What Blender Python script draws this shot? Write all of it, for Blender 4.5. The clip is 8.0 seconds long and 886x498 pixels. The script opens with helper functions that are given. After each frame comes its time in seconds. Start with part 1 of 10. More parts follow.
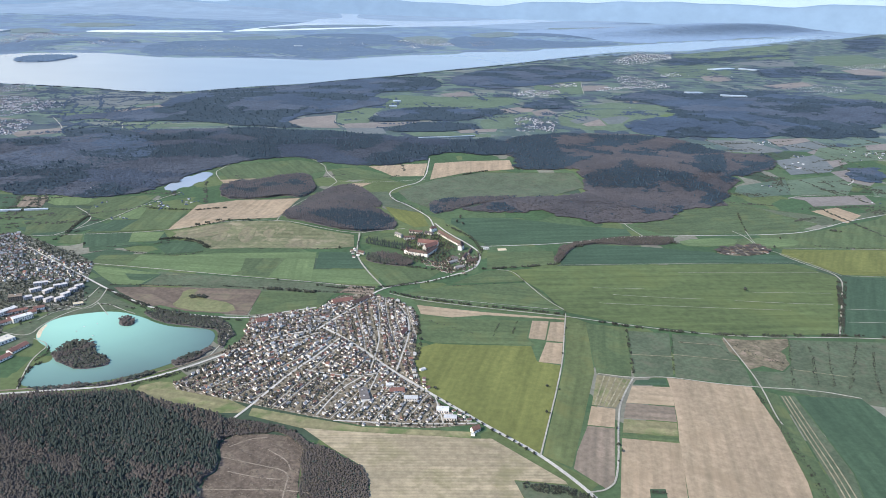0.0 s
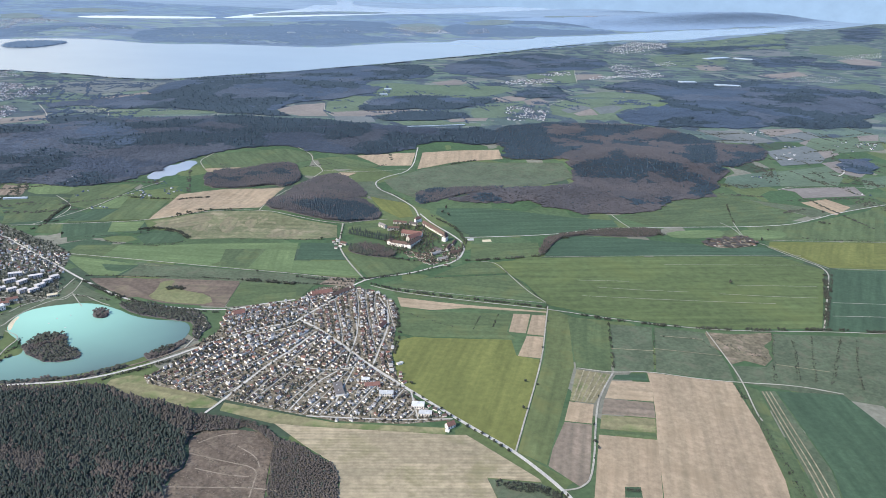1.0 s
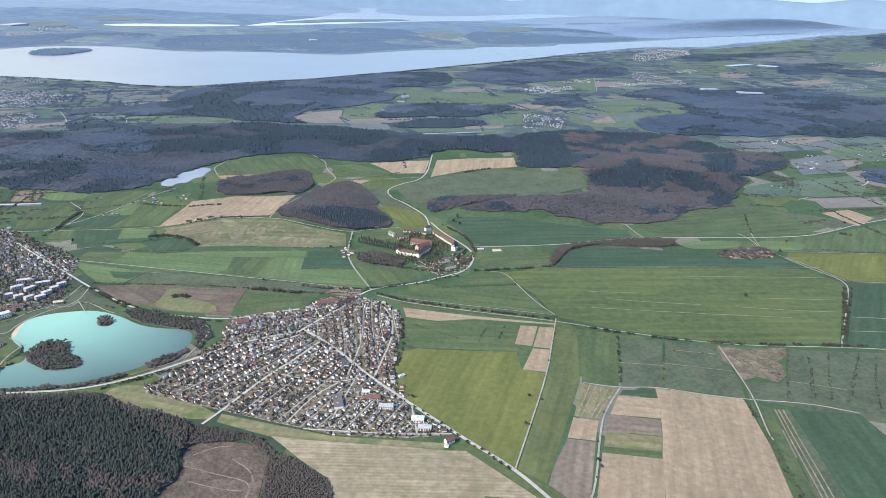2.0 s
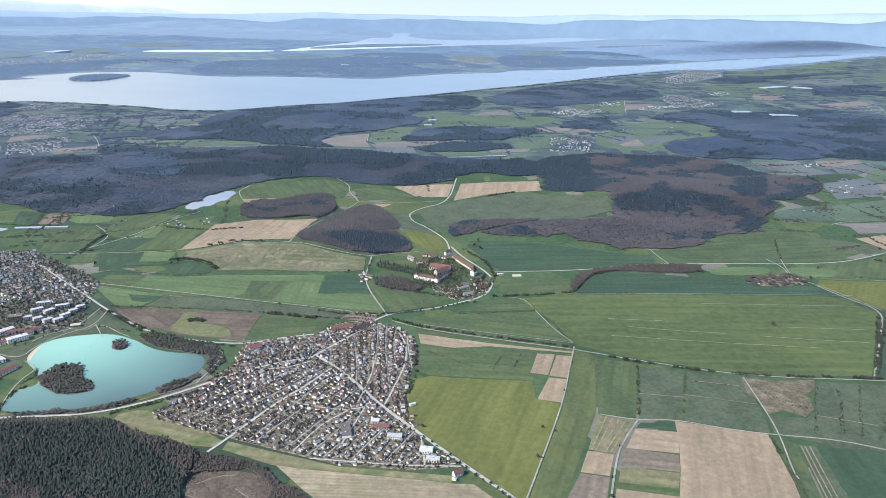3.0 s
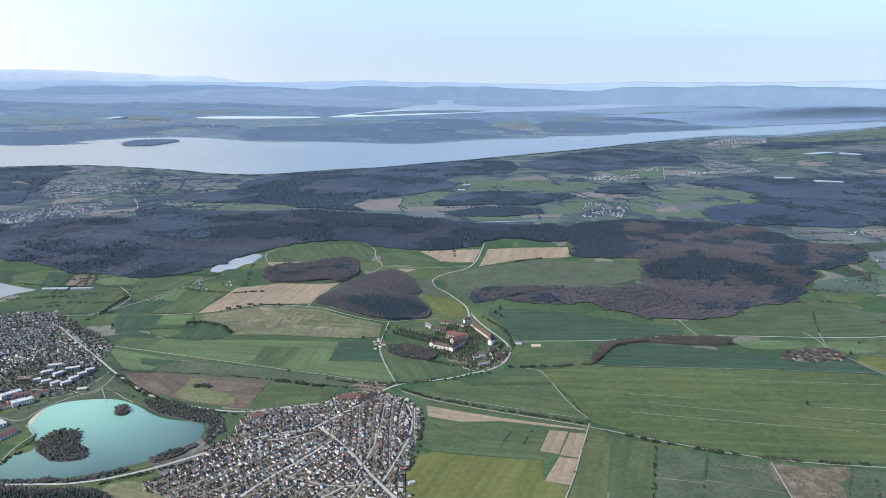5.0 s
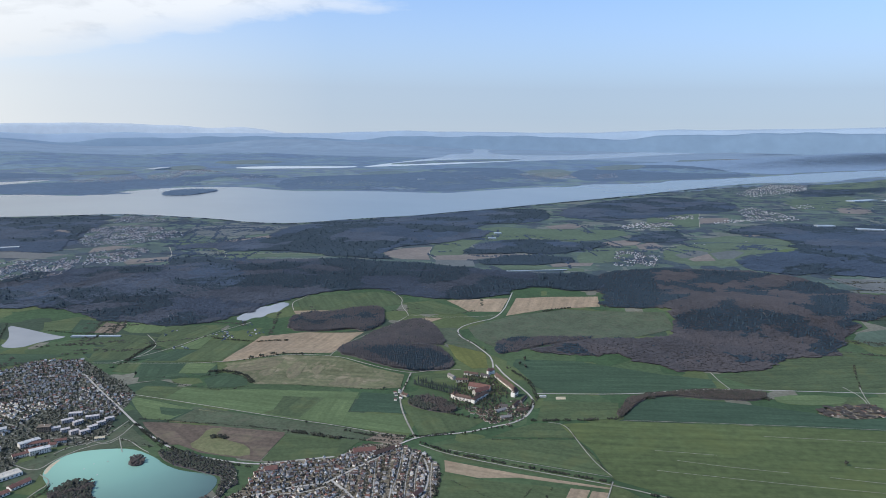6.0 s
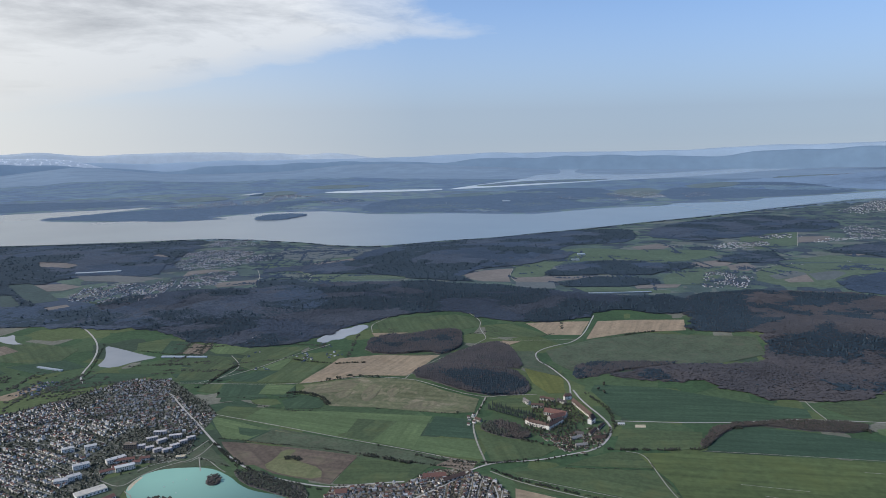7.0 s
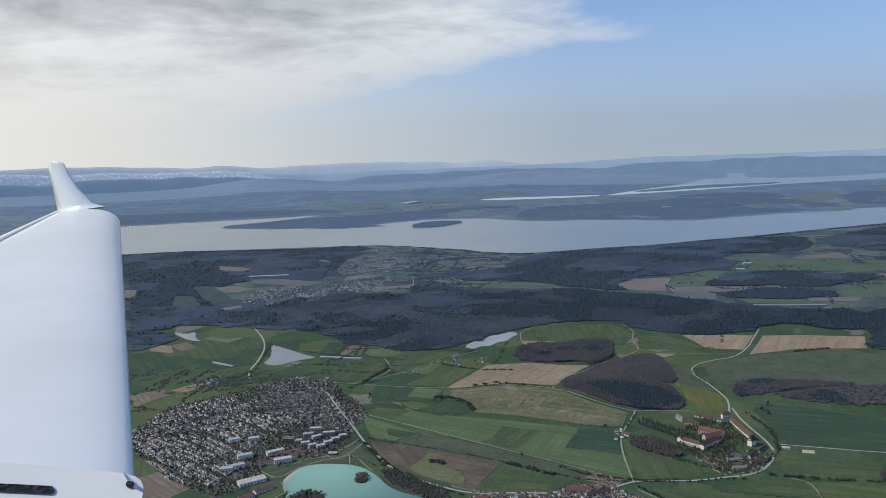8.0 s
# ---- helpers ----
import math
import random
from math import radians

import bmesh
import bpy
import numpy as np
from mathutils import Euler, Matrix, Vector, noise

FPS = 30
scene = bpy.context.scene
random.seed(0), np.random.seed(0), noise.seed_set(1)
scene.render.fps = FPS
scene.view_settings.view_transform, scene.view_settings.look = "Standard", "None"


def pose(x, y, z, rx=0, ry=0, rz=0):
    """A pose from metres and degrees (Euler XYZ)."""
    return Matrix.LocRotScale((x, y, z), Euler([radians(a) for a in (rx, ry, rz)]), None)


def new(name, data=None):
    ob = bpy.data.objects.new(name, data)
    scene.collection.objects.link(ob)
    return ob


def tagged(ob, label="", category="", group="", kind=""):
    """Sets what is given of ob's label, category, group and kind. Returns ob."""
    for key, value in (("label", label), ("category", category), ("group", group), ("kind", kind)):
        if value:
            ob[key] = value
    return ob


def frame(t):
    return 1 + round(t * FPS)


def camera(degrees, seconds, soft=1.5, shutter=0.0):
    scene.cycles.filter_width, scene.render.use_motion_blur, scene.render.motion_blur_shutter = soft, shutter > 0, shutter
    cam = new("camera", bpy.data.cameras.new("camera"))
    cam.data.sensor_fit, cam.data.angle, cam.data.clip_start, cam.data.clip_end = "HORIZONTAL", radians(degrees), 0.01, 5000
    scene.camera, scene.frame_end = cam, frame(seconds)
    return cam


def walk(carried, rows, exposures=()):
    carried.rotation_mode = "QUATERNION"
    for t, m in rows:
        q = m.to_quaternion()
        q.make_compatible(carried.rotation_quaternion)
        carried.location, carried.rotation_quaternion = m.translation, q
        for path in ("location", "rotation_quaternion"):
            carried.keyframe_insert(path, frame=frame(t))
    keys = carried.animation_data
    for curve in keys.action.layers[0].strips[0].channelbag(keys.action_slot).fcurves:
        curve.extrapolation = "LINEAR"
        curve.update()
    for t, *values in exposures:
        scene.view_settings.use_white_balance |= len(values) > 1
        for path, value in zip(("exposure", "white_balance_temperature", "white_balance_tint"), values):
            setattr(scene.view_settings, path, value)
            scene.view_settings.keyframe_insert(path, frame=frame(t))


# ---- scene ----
# ---------------------------------------------------------------- camera
cam = camera(62.3, 8.0, soft=0.6)
PATH = [
    (0, -8.5, 1.15, 95.8, 71.032, -1.825, -1.424),
    (0.5, -6.02, 2.88, 95.8, 70.399, -2.047, -1.614),
    (1, -3.54, 4.61, 95.8, 70.143, -2.119, -1.645),
    (1.5, -1.06, 6.34, 95.8, 70.084, -2.117, -1.014),
    (2.25, 2.66, 8.935, 95.8, 71.087, -1.775, 0.754),
    (3, 6.38, 11.53, 95.8, 72.273, -1.415, 2.561),
    (3.5, 8.86, 13.26, 95.8, 73.195, -1.314, 3.396),
    (4, 11.34, 14.99, 95.8, 74.193, -1.356, 4.078),
    (4.5, 13.82, 16.72, 95.8, 75.432, -1.341, 4.927),
    (5.25, 17.54, 19.315, 95.8, 78.138, -1.111, 6.746),
    (6, 21.26, 21.91, 95.8, 80.814, -0.769, 8.906),
    (6.5, 23.74, 23.64, 95.8, 81.896, -0.154, 11.575),
    (7, 26.22, 25.37, 95.8, 82.49, 0.644, 15.62),
    (7.1, 27.212, 26.062, 96, 82.6, 0.838, 16.638),
    (7.2, 28.303, 26.823, 96.22, 82.708, 1.055, 17.734),
    (7.3, 29.345, 27.55, 96.27, 82.812, 1.27, 18.889),
    (7.36, 29.345, 27.55, 96.22, 82.87, 1.389, 19.601),
    (7.46, 29.345, 27.55, 95.8, 82.96, 1.556, 20.806),
    (7.5, 29.345, 27.55, 95.8, 82.993, 1.608, 21.29),
    (8, 29.345, 27.55, 95.8, 83.282, 1.804, 27.722),
]
walk(cam, [(t, pose(x, y, z, rx, ry, rz)) for t, x, y, z, rx, ry, rz in PATH], exposures=[(0.0, 0.36, 6200, 10), (3.0, 0.35, 6130, 10), (3.5, 0.15, 6080, 10), (4.5, 0.14, 6040, 10), (6.0, -0.38, 5980, 10), (6.5, -0.57, 5980, 10), (7.2, -0.69, 6000, 10), (8.0, -0.77, 6030, 10)])

# ---------------------------------------------------------------- daylight
SUN_HEIGHT, SUN_AZIMUTH = 41.0, -120.0  # degrees; azimuth from the view's first direction, to its left
sky_world = bpy.data.worlds.new("sky")
scene.world = sky_world
sky_world.use_nodes = True
wn, wl = sky_world.node_tree.nodes, sky_world.node_tree.links
wn.clear()


def wnode(kind, **values):
    made = wn.new(kind)
    for key, value in values.items():
        if key in made.inputs:
            made.inputs[key].default_value = value
    return made


sky = wn.new("ShaderNodeTexSky")
sky.sky_type, sky.sun_disc = "NISHITA", False
sky.sun_elevation, sky.sun_rotation = radians(SUN_HEIGHT), radians(SUN_AZIMUTH)
sky.altitude, sky.air_density, sky.dust_density, sky.ozone_density = 3000, 1.0, 0.4, 2.5
# broken layer cloud, thick towards the sun and thinning to a feathered edge
place = wn.new("ShaderNodeTexCoord")
split = wn.new("ShaderNodeSeparateXYZ")
wl.new(place.outputs["Generated"], split.inputs[0])


def wmath(op, a, b=None, clamp=False):
    made = wn.new("ShaderNodeMath")
    made.operation, made.use_clamp = op, clamp
    for k, v in ((0, a), (1, b)):
        if v is None:
            continue
        if isinstance(v, (int, float)):
            made.inputs[k].default_value = v
        else:
            wl.new(v, made.inputs[k])
    return made.outputs[0]


def wramp(value, *stops):
    made = wn.new("ShaderNodeValToRGB")
    wl.new(value, made.inputs[0])
    band = made.color_ramp
    band.elements[0].position, band.elements[0].color = stops[0][0], (*[stops[0][1]] * 3, 1)
    band.elements[1].position, band.elements[1].color = stops[-1][0], (*[stops[-1][1]] * 3, 1)
    for at, grey in stops[1:-1]:
        band.elements.new(at).color = (grey, grey, grey, 1)
    return made.outputs["Color"]


# the cloud deck is flat and high: its pattern spreads out towards the horizon
flat = wmath("ADD", wmath("MAXIMUM", split.outputs["Z"], 0.0), 0.12)
deck = wn.new("ShaderNodeCombineXYZ")
wl.new(wmath("DIVIDE", split.outputs["X"], flat), deck.inputs[0])
wl.new(wmath("DIVIDE", split.outputs["Y"], flat), deck.inputs[1])
broad = wnode("ShaderNodeTexNoise", Scale=0.55, Detail=6.0, Roughness=0.6, Distortion=0.4)
fine = wnode("ShaderNodeTexNoise", Scale=1.5, Detail=8.0, Roughness=0.62, Distortion=0.3)
wl.new(deck.outputs[0], broad.inputs["Vector"])
wl.new(deck.outputs[0], fine.inputs["Vector"])
# the deck ends in a feathered point: past it the sky is clear
apart = wn.new("ShaderNodeSeparateXYZ")
wl.new(deck.outputs[0], apart.inputs[0])
reach = wmath("MULTIPLY", wmath("SUBTRACT", -0.80, apart.outputs["X"]), 0.55)
edge = wmath("MINIMUM", wmath("SUBTRACT", 3.30, wmath("MULTIPLY", apart.outputs["X"], 0.27)), 4.10)
depth = wmath("MULTIPLY", wmath("SUBTRACT", edge, apart.outputs["Y"]), 0.75)
cover = wmath("MINIMUM", reach, depth)
cover = wmath("ADD", cover, wmath("MULTIPLY", wmath("SUBTRACT", broad.outputs["Fac"], 0.5), 0.55))
cover = wmath("ADD", cover, wmath("MULTIPLY", wmath("SUBTRACT", fine.outputs["Fac"], 0.5), 0.35))
thick = wramp(cover, (0.0, 0.0), (0.10, 0.55), (0.32, 0.96))
# brightness of the cloud: grey bellies overhead, white towards the horizon
bright = wramp(wmath("ADD", wmath("MULTIPLY", fine.outputs["Fac"], 0.9), wmath("ADD", wmath("MULTIPLY", broad.outputs["Fac"], 0.5), wmath("MULTIPLY", wmath("SUBTRACT", apart.outputs["Y"], 3.85), 0.16))), (0.24, 0.0), (0.42, 0.5), (0.58, 0.97))
cloud = wn.new("ShaderNodeBackground")
tone = wn.new("ShaderNodeMixRGB")
tone.inputs[1].default_value, tone.inputs[2].default_value = (0.27, 0.275, 0.29, 1), (0.97, 0.95, 0.91, 1)
wl.new(bright, tone.inputs[0])
wl.new(tone.outputs[0], cloud.inputs["Color"])
cloud.inputs["Strength"].default_value = 1.62
clear = wn.new("ShaderNodeBackground")
clear.inputs["Strength"].default_value = 0.262
wl.new(sky.outputs[0], clear.inputs["Color"])
both, sky_out = wn.new("ShaderNodeMixShader"), wn.new("ShaderNodeOutputWorld")
wl.new(thick, both.inputs[0])
wl.new(clear.outputs[0], both.inputs[1])
wl.new(cloud.outputs[0], both.inputs[2])
# thick spring haze along the horizon: pale blue ahead, creamy towards the sun
sunward = wramp(wmath("MULTIPLY", split.outputs["X"], -1.0), (0.0, 0.0), (0.30, 0.08), (0.58, 0.45), (0.86, 1.0))
band = wmath("MULTIPLY", wramp(split.outputs["Z"], (0.02, 1.0), (0.055, 0.96), (0.10, 0.72), (0.18, 0.30), (0.32, 0.0)), wmath("ADD", wmath("MULTIPLY", sunward, 0.08), 0.92), True)
haze, haze_tone, hazy_sky = wn.new("ShaderNodeBackground"), wn.new("ShaderNodeMixRGB"), wn.new("ShaderNodeMixShader")
haze_tone.inputs[1].default_value, haze_tone.inputs[2].default_value = (0.54, 0.635, 0.755, 1), (1.42, 1.34, 1.18, 1)
wl.new(sunward, haze_tone.inputs[0])
wl.new(haze_tone.outputs[0], haze.inputs["Color"])
wl.new(band, hazy_sky.inputs[0])
wl.new(both.outputs[0], hazy_sky.inputs[1])
wl.new(haze.outputs[0], hazy_sky.inputs[2])
wl.new(hazy_sky.outputs[0], sky_out.inputs["Surface"])

sun = new("sun", bpy.data.lights.new("sun", "SUN"))
sun.data.energy, sun.data.angle, sun.data.color = 4.6, radians(0.53), (1.0, 0.95, 0.86)
sun.matrix_world = pose(0, 0, 400) @ pose(0, 0, 0, 0, 0, -SUN_AZIMUTH) @ pose(0, 0, 0, -(90 - SUN_HEIGHT))

# ---------------------------------------------------------------- materials


def material(name, colours, coarse=0.05, fine=0.9, rough=0.9, bump=0.3, per="object", stripes=0.0, spread=0.25, soil=None, metal=0.0):
    """A matt surface: colours vary object by object (or island by island), in large stains and in fine grain. stripes: rows per unit."""
    m = bpy.data.materials.new(name)
    m.use_nodes = True
    n, l = m.node_tree.nodes, m.node_tree.links
    b = n["Principled BSDF"]
    b.inputs["Roughness"].default_value, b.inputs["Metallic"].default_value = rough, metal
    b.inputs["Specular IOR Level"].default_value = 0.25
    at = n.new("ShaderNodeTexCoord")

    def mix(kind, fac, a, c):
        made = n.new("ShaderNodeMixRGB")
        made.blend_type = kind
        for k, v in enumerate((fac, a, c)):
            if hasattr(v, "is_output"):
                l.new(v, made.inputs[k])
            else:
                made.inputs[k].default_value = v if k == 0 else (*v, 1)
        return made.outputs[0]

    def grain(scale, detail=5.0):
        made = n.new("ShaderNodeTexNoise")
        made.inputs["Scale"].default_value, made.inputs["Detail"].default_value = scale, detail
        made.inputs["Roughness"].default_value = 0.65
        l.new(at.outputs["Object"], made.inputs["Vector"])
        return made.outputs["Fac"]

    def ramp(value, stops):
        made = n.new("ShaderNodeValToRGB")
        l.new(value, made.inputs[0])
        band = made.color_ramp
        while len(band.elements) < len(stops):
            band.elements.new(0.5)
        for e, (p, c) in zip(band.elements, stops):
            e.position, e.color = p, (*c, 1)
        return made.outputs["Color"]

    if len(colours) > 1:
        pick = n.new("ShaderNodeObjectInfo").outputs["Random"] if per == "object" else n.new("ShaderNodeNewGeometry").outputs["Random Per Island"]
        made = ramp(pick, [(k / max(1, len(colours) - 1), c) for k, c in enumerate(colours)])
    else:
        made = ramp(grain(coarse), [(0.0, colours[0]), (1.0, colours[0])])
    dim, lit = 1 - spread, 1 + spread
    made = mix("MULTIPLY", 1.0, made, ramp(grain(coarse), [(0.3, (dim, dim, dim)), (0.7, (lit, lit, lit))]))
    made = mix("MULTIPLY", 1.0, made, ramp(grain(fine, 8.0), [(0.3, (dim * 0.95,) * 3), (0.7, (lit * 1.05,) * 3)]))
    if soil:
        made = mix("MIX", ramp(grain(coarse * 2.3), [(0.52, (0, 0, 0)), (0.66, (0.8, 0.8, 0.8))]), made, soil)
    if stripes:
        wave = n.new("ShaderNodeTexWave")
        wave.bands_direction = "Y"
        wave.inputs["Scale"].default_value, wave.inputs["Distortion"].default_value = stripes, 3.0
        wave.inputs["Detail"].default_value, wave.inputs["Detail Scale"].default_value = 3.0, 0.6
        l.new(at.outputs["Object"], wave.inputs["Vector"])
        made = mix("MULTIPLY", ramp(grain(coarse * 1.6), [(0.35, (0.05,) * 3), (0.65, (0.5,) * 3)]), made, ramp(wave.outputs["Fac"], [(0.0, (0.72, 0.74, 0.70)), (1.0, (1.15, 1.13, 1.1))]))
        long = n.new("ShaderNodeMapping")
        long.inputs["Scale"].default_value = (0.035, 0.55, 1.0)
        l.new(at.outputs["Object"], long.inputs["Vector"])
        drag = n.new("ShaderNodeTexNoise")
        drag.inputs["Scale"].default_value, drag.inputs["Detail"].default_value = 1.0, 4.0
        l.new(long.outputs[0], drag.inputs["Vector"])
        made = mix("MULTIPLY", 1.0, made, ramp(drag.outputs["Fac"], [(0.32, (0.84, 0.86, 0.84)), (0.68, (1.16, 1.14, 1.12))]))
    l.new(made, b.inputs["Base Color"])
    if bump:
        lump = n.new("ShaderNodeBump")
        lump.inputs["Strength"].default_value, lump.inputs["Distance"].default_value = bump, 0.15
        l.new(grain(fine * 2.0, 6.0), lump.inputs["Height"])
        l.new(lump.outputs[0], b.inputs["Normal"])
    return m


def water(name, colour, shallow=None, rough=0.12, ripple=0.05, scale=0.05, gloss=0.5, bank=None, bright=None):
    """Water: a murky body under a glossy, rippled surface."""
    m = bpy.data.materials.new(name)
    m.use_nodes = True
    n, l = m.node_tree.nodes, m.node_tree.links
    b = n["Principled BSDF"]
    b.inputs["Roughness"].default_value, b.inputs["IOR"].default_value = rough, 1.33
    b.inputs["Specular IOR Level"].default_value = gloss
    at = n.new("ShaderNodeTexCoord")
    stain = n.new("ShaderNodeTexNoise")
    stain.inputs["Scale"].default_value, stain.inputs["Detail"].default_value = scale, 4.0
    l.new(at.outputs["Object"], stain.inputs["Vector"])
    band = n.new("ShaderNodeValToRGB")
    l.new(stain.outputs["Fac"], band.inputs[0])
    band.color_ramp.elements[0].position, band.color_ramp.elements[0].color = 0.38, (*colour, 1)
    band.color_ramp.elements[1].position, band.color_ramp.elements[1].color = 0.66, (*(shallow or colour), 1)
    body = band.outputs["Color"]
    if bank:
        # shallows over pale gravel: x, y of the bank and how far they reach
        where, away = n.new("ShaderNodeNewGeometry"), n.new("ShaderNodeVectorMath")
        away.operation = "DISTANCE"
        away.inputs[1].default_value = (bank[0], bank[1], 0.0)
        l.new(where.outputs["Position"], away.inputs[0])
        near = n.new("ShaderNodeMapRange")
        near.inputs["From Min"].default_value, near.inputs["From Max"].default_value = bank[2], bank[2] * 0.15
        l.new(away.outputs["Value"], near.inputs["Value"])
        shoal = n.new("ShaderNodeMixRGB")
        shoal.inputs[2].default_value = (*bright, 1)
        l.new(near.outputs["Result"], shoal.inputs[0])
        l.new(body, shoal.inputs[1])
        body = shoal.outputs[0]
    l.new(body, b.inputs["Base Color"])
    waves = n.new("ShaderNodeTexNoise")
    waves.inputs["Scale"].default_value, waves.inputs["Detail"].default_value = 1.2, 5.0
    l.new(at.outputs["Object"], waves.inputs["Vector"])
    lump = n.new("ShaderNodeBump")
    lump.inputs["Strength"].default_value, lump.inputs["Distance"].default_value = ripple, 0.1
    l.new(waves.outputs["Fac"], lump.inputs["Height"])
    l.new(lump.outputs[0], b.inputs["Normal"])
    return m


def patchwork(name, colour, plot=0.045, bands=((0.0, (0.75, 0.95, 0.75)), (0.3, (1.0, 1.1, 0.9)), (0.6, (1.35, 1.25, 0.9)), (0.8, (0.7, 0.75, 0.8)), (0.92, (2.4, 1.7, 2.3)))):
    """Open country: a patchwork of small green, dull and tan plots with stains and grain."""
    m = material(name, [colour], 0.03, 0.5, spread=0.2, bump=0.0)
    n, l = m.node_tree.nodes, m.node_tree.links
    b = n["Principled BSDF"]
    old = b.inputs["Base Color"].links[0].from_socket
    at = n.new("ShaderNodeTexCoord")
    cells = n.new("ShaderNodeTexVoronoi")
    cells.distance = "MANHATTAN"
    cells.inputs["Scale"].default_value = plot
    l.new(at.outputs["Object"], cells.inputs["Vector"])
    shade = n.new("ShaderNodeSeparateColor")
    l.new(cells.outputs["Color"], shade.inputs[0])
    band = n.new("ShaderNodeValToRGB")
    band.color_ramp.interpolation = "CONSTANT"
    for k, (p, c) in enumerate(bands):
        e = band.color_ramp.elements[k] if k < 2 else band.color_ramp.elements.new(p)
        e.position, e.color = p, (*c, 1)
    l.new(shade.outputs[0], band.inputs[0])
    mix = n.new("ShaderNodeMixRGB")
    mix.blend_type = "MULTIPLY"
    mix.inputs[0].default_value = 1.0
    l.new(old, mix.inputs[1])
    l.new(band.outputs["Color"], mix.inputs[2])
    l.new(mix.outputs[0], b.inputs["Base Color"])
    return m


MEADOWS = patchwork("open farmland", (0.072, 0.098, 0.054))
# middle distance: haze enters as a bluer version of the farmland
HILLS_OPEN = patchwork("open hill country, haze painted in", (0.092, 0.118, 0.106), 0.055, ((0.0, (0.58, 0.60, 0.82)), (0.22, (0.85, 0.92, 0.92)), (0.5, (1.1, 1.18, 1.0)), (0.76, (1.6, 1.38, 1.3)), (0.88, (0.72, 0.76, 0.92))))
GREEN = material("meadow green", [(0.080, 0.108, 0.050), (0.090, 0.119, 0.054), (0.075, 0.102, 0.050)], 0.04, 0.7, stripes=0.06, spread=0.18, soil=(0.109, 0.124, 0.052))
PALEGREEN = material("pale meadow", [(0.122, 0.164, 0.072), (0.112, 0.154, 0.068)], 0.04, 0.7, stripes=0.05, spread=0.15)
CEREAL = material("young cereal with yellow patches", [(0.088, 0.116, 0.046), (0.096, 0.122, 0.046)], 0.012, 0.4, stripes=0.05, spread=0.2, soil=(0.114, 0.134, 0.046))
FRESH = material("fresh olive crop", [(0.104, 0.124, 0.052)], 0.04, 0.6, stripes=0.05, spread=0.16, soil=(0.128, 0.132, 0.050))
DRYTAN = material("dry tan turf", [(0.188, 0.166, 0.104)], 0.09, 0.6, stripes=0.12, spread=0.2, soil=(0.122, 0.134, 0.068))
DIRT = material("trodden dirt", [(0.235, 0.190, 0.140)], 0.2, 1.6, spread=0.2, bump=0.1)
LIME = material("young crop", [(0.132, 0.140, 0.042), (0.142, 0.150, 0.046)], 0.03, 0.6, stripes=0.03, spread=0.13)
DEEP = material("dense winter crop", [(0.050, 0.084, 0.050), (0.056, 0.090, 0.048)], 0.04, 0.7, stripes=0.06, spread=0.14)
DULL = material("old grass", [(0.082, 0.104, 0.060), (0.090, 0.108, 0.063), (0.075, 0.097, 0.056)], 0.09, 0.8, spread=0.24, soil=(0.118, 0.116, 0.074))
TAN = material("dry tilled soil", [(0.335, 0.252, 0.166), (0.295, 0.224, 0.150), (0.35, 0.268, 0.178)], 0.035, 0.6, stripes=0.05, spread=0.16, soil=(0.262, 0.197, 0.128))
BROWN = material("moist tilled soil", [(0.190, 0.150, 0.112), (0.215, 0.170, 0.128)], 0.04, 0.7, stripes=0.14, spread=0.2)
STUBBLE = material("stubble with grass", [(0.200, 0.185, 0.095), (0.225, 0.190, 0.115)], 0.05, 0.5, stripes=0.11, spread=0.26, soil=(0.095, 0.135, 0.045))
ROUGH = material("rough fallow", [(0.165, 0.130, 0.088), (0.145, 0.124, 0.078)], 0.12, 0.9, spread=0.34, soil=(0.30, 0.225, 0.165))
TILLED = material("streaked dry stubble", [(0.30, 0.245, 0.160)], 0.04, 0.5, stripes=0.30, spread=0.22, soil=(0.205, 0.180, 0.098))
DRYHILL = material("dry hill pasture", [(0.142, 0.144, 0.078)], 0.06, 0.6, stripes=0.08, spread=0.22, soil=(0.30, 0.248, 0.168))
MOTTLED = material("mottled brown fallow", [(0.135, 0.103, 0.078)], 0.05, 0.7, stripes=0.08, spread=0.22, soil=(0.185, 0.155, 0.100))
OLIVE = material("olive weedy grass", [(0.165, 0.165, 0.078)], 0.06, 0.7, spread=0.22, soil=(0.120, 0.135, 0.060))
STREET = material("side street asphalt", [(0.37, 0.345, 0.30)], 0.15, 1.6, spread=0.2, bump=0.1)
ROWS = material("pale cut rows", [(0.245, 0.213, 0.135)], 0.1, 0.8, spread=0.3)
LITTER = material("forest floor", [(0.115, 0.102, 0.095)], 0.08, 0.9, spread=0.3, soil=(0.14, 0.122, 0.11))
CLEARING = material("felled clearing", [(0.120, 0.091, 0.066)], 0.16, 1.1, spread=0.4, soil=(0.19, 0.15, 0.105))
SCRUB = material("scrub floor", [(0.090, 0.078, 0.055)], 0.10, 1.0, spread=0.35)
YARD = material("garden lawn and yard", [(0.158, 0.130, 0.088)], 0.45, 1.3, spread=0.35, soil=(0.48, 0.44, 0.36))
TOWN_YARD = material("gardens of the town", [(0.082, 0.084, 0.058)], 0.45, 1.3, spread=0.35, soil=(0.34, 0.31, 0.27))
ASPHALT = material("worn pale asphalt", [(0.44, 0.41, 0.355)], 0.15, 1.6, spread=0.16, bump=0.1)
GRAVEL = material("gravel track", [(0.345, 0.318, 0.258)], 0.15, 1.6, spread=0.22, bump=0.1)
SAND = material("bathing sand", [(0.55, 0.46, 0.31)], 0.2, 1.6, spread=0.15)
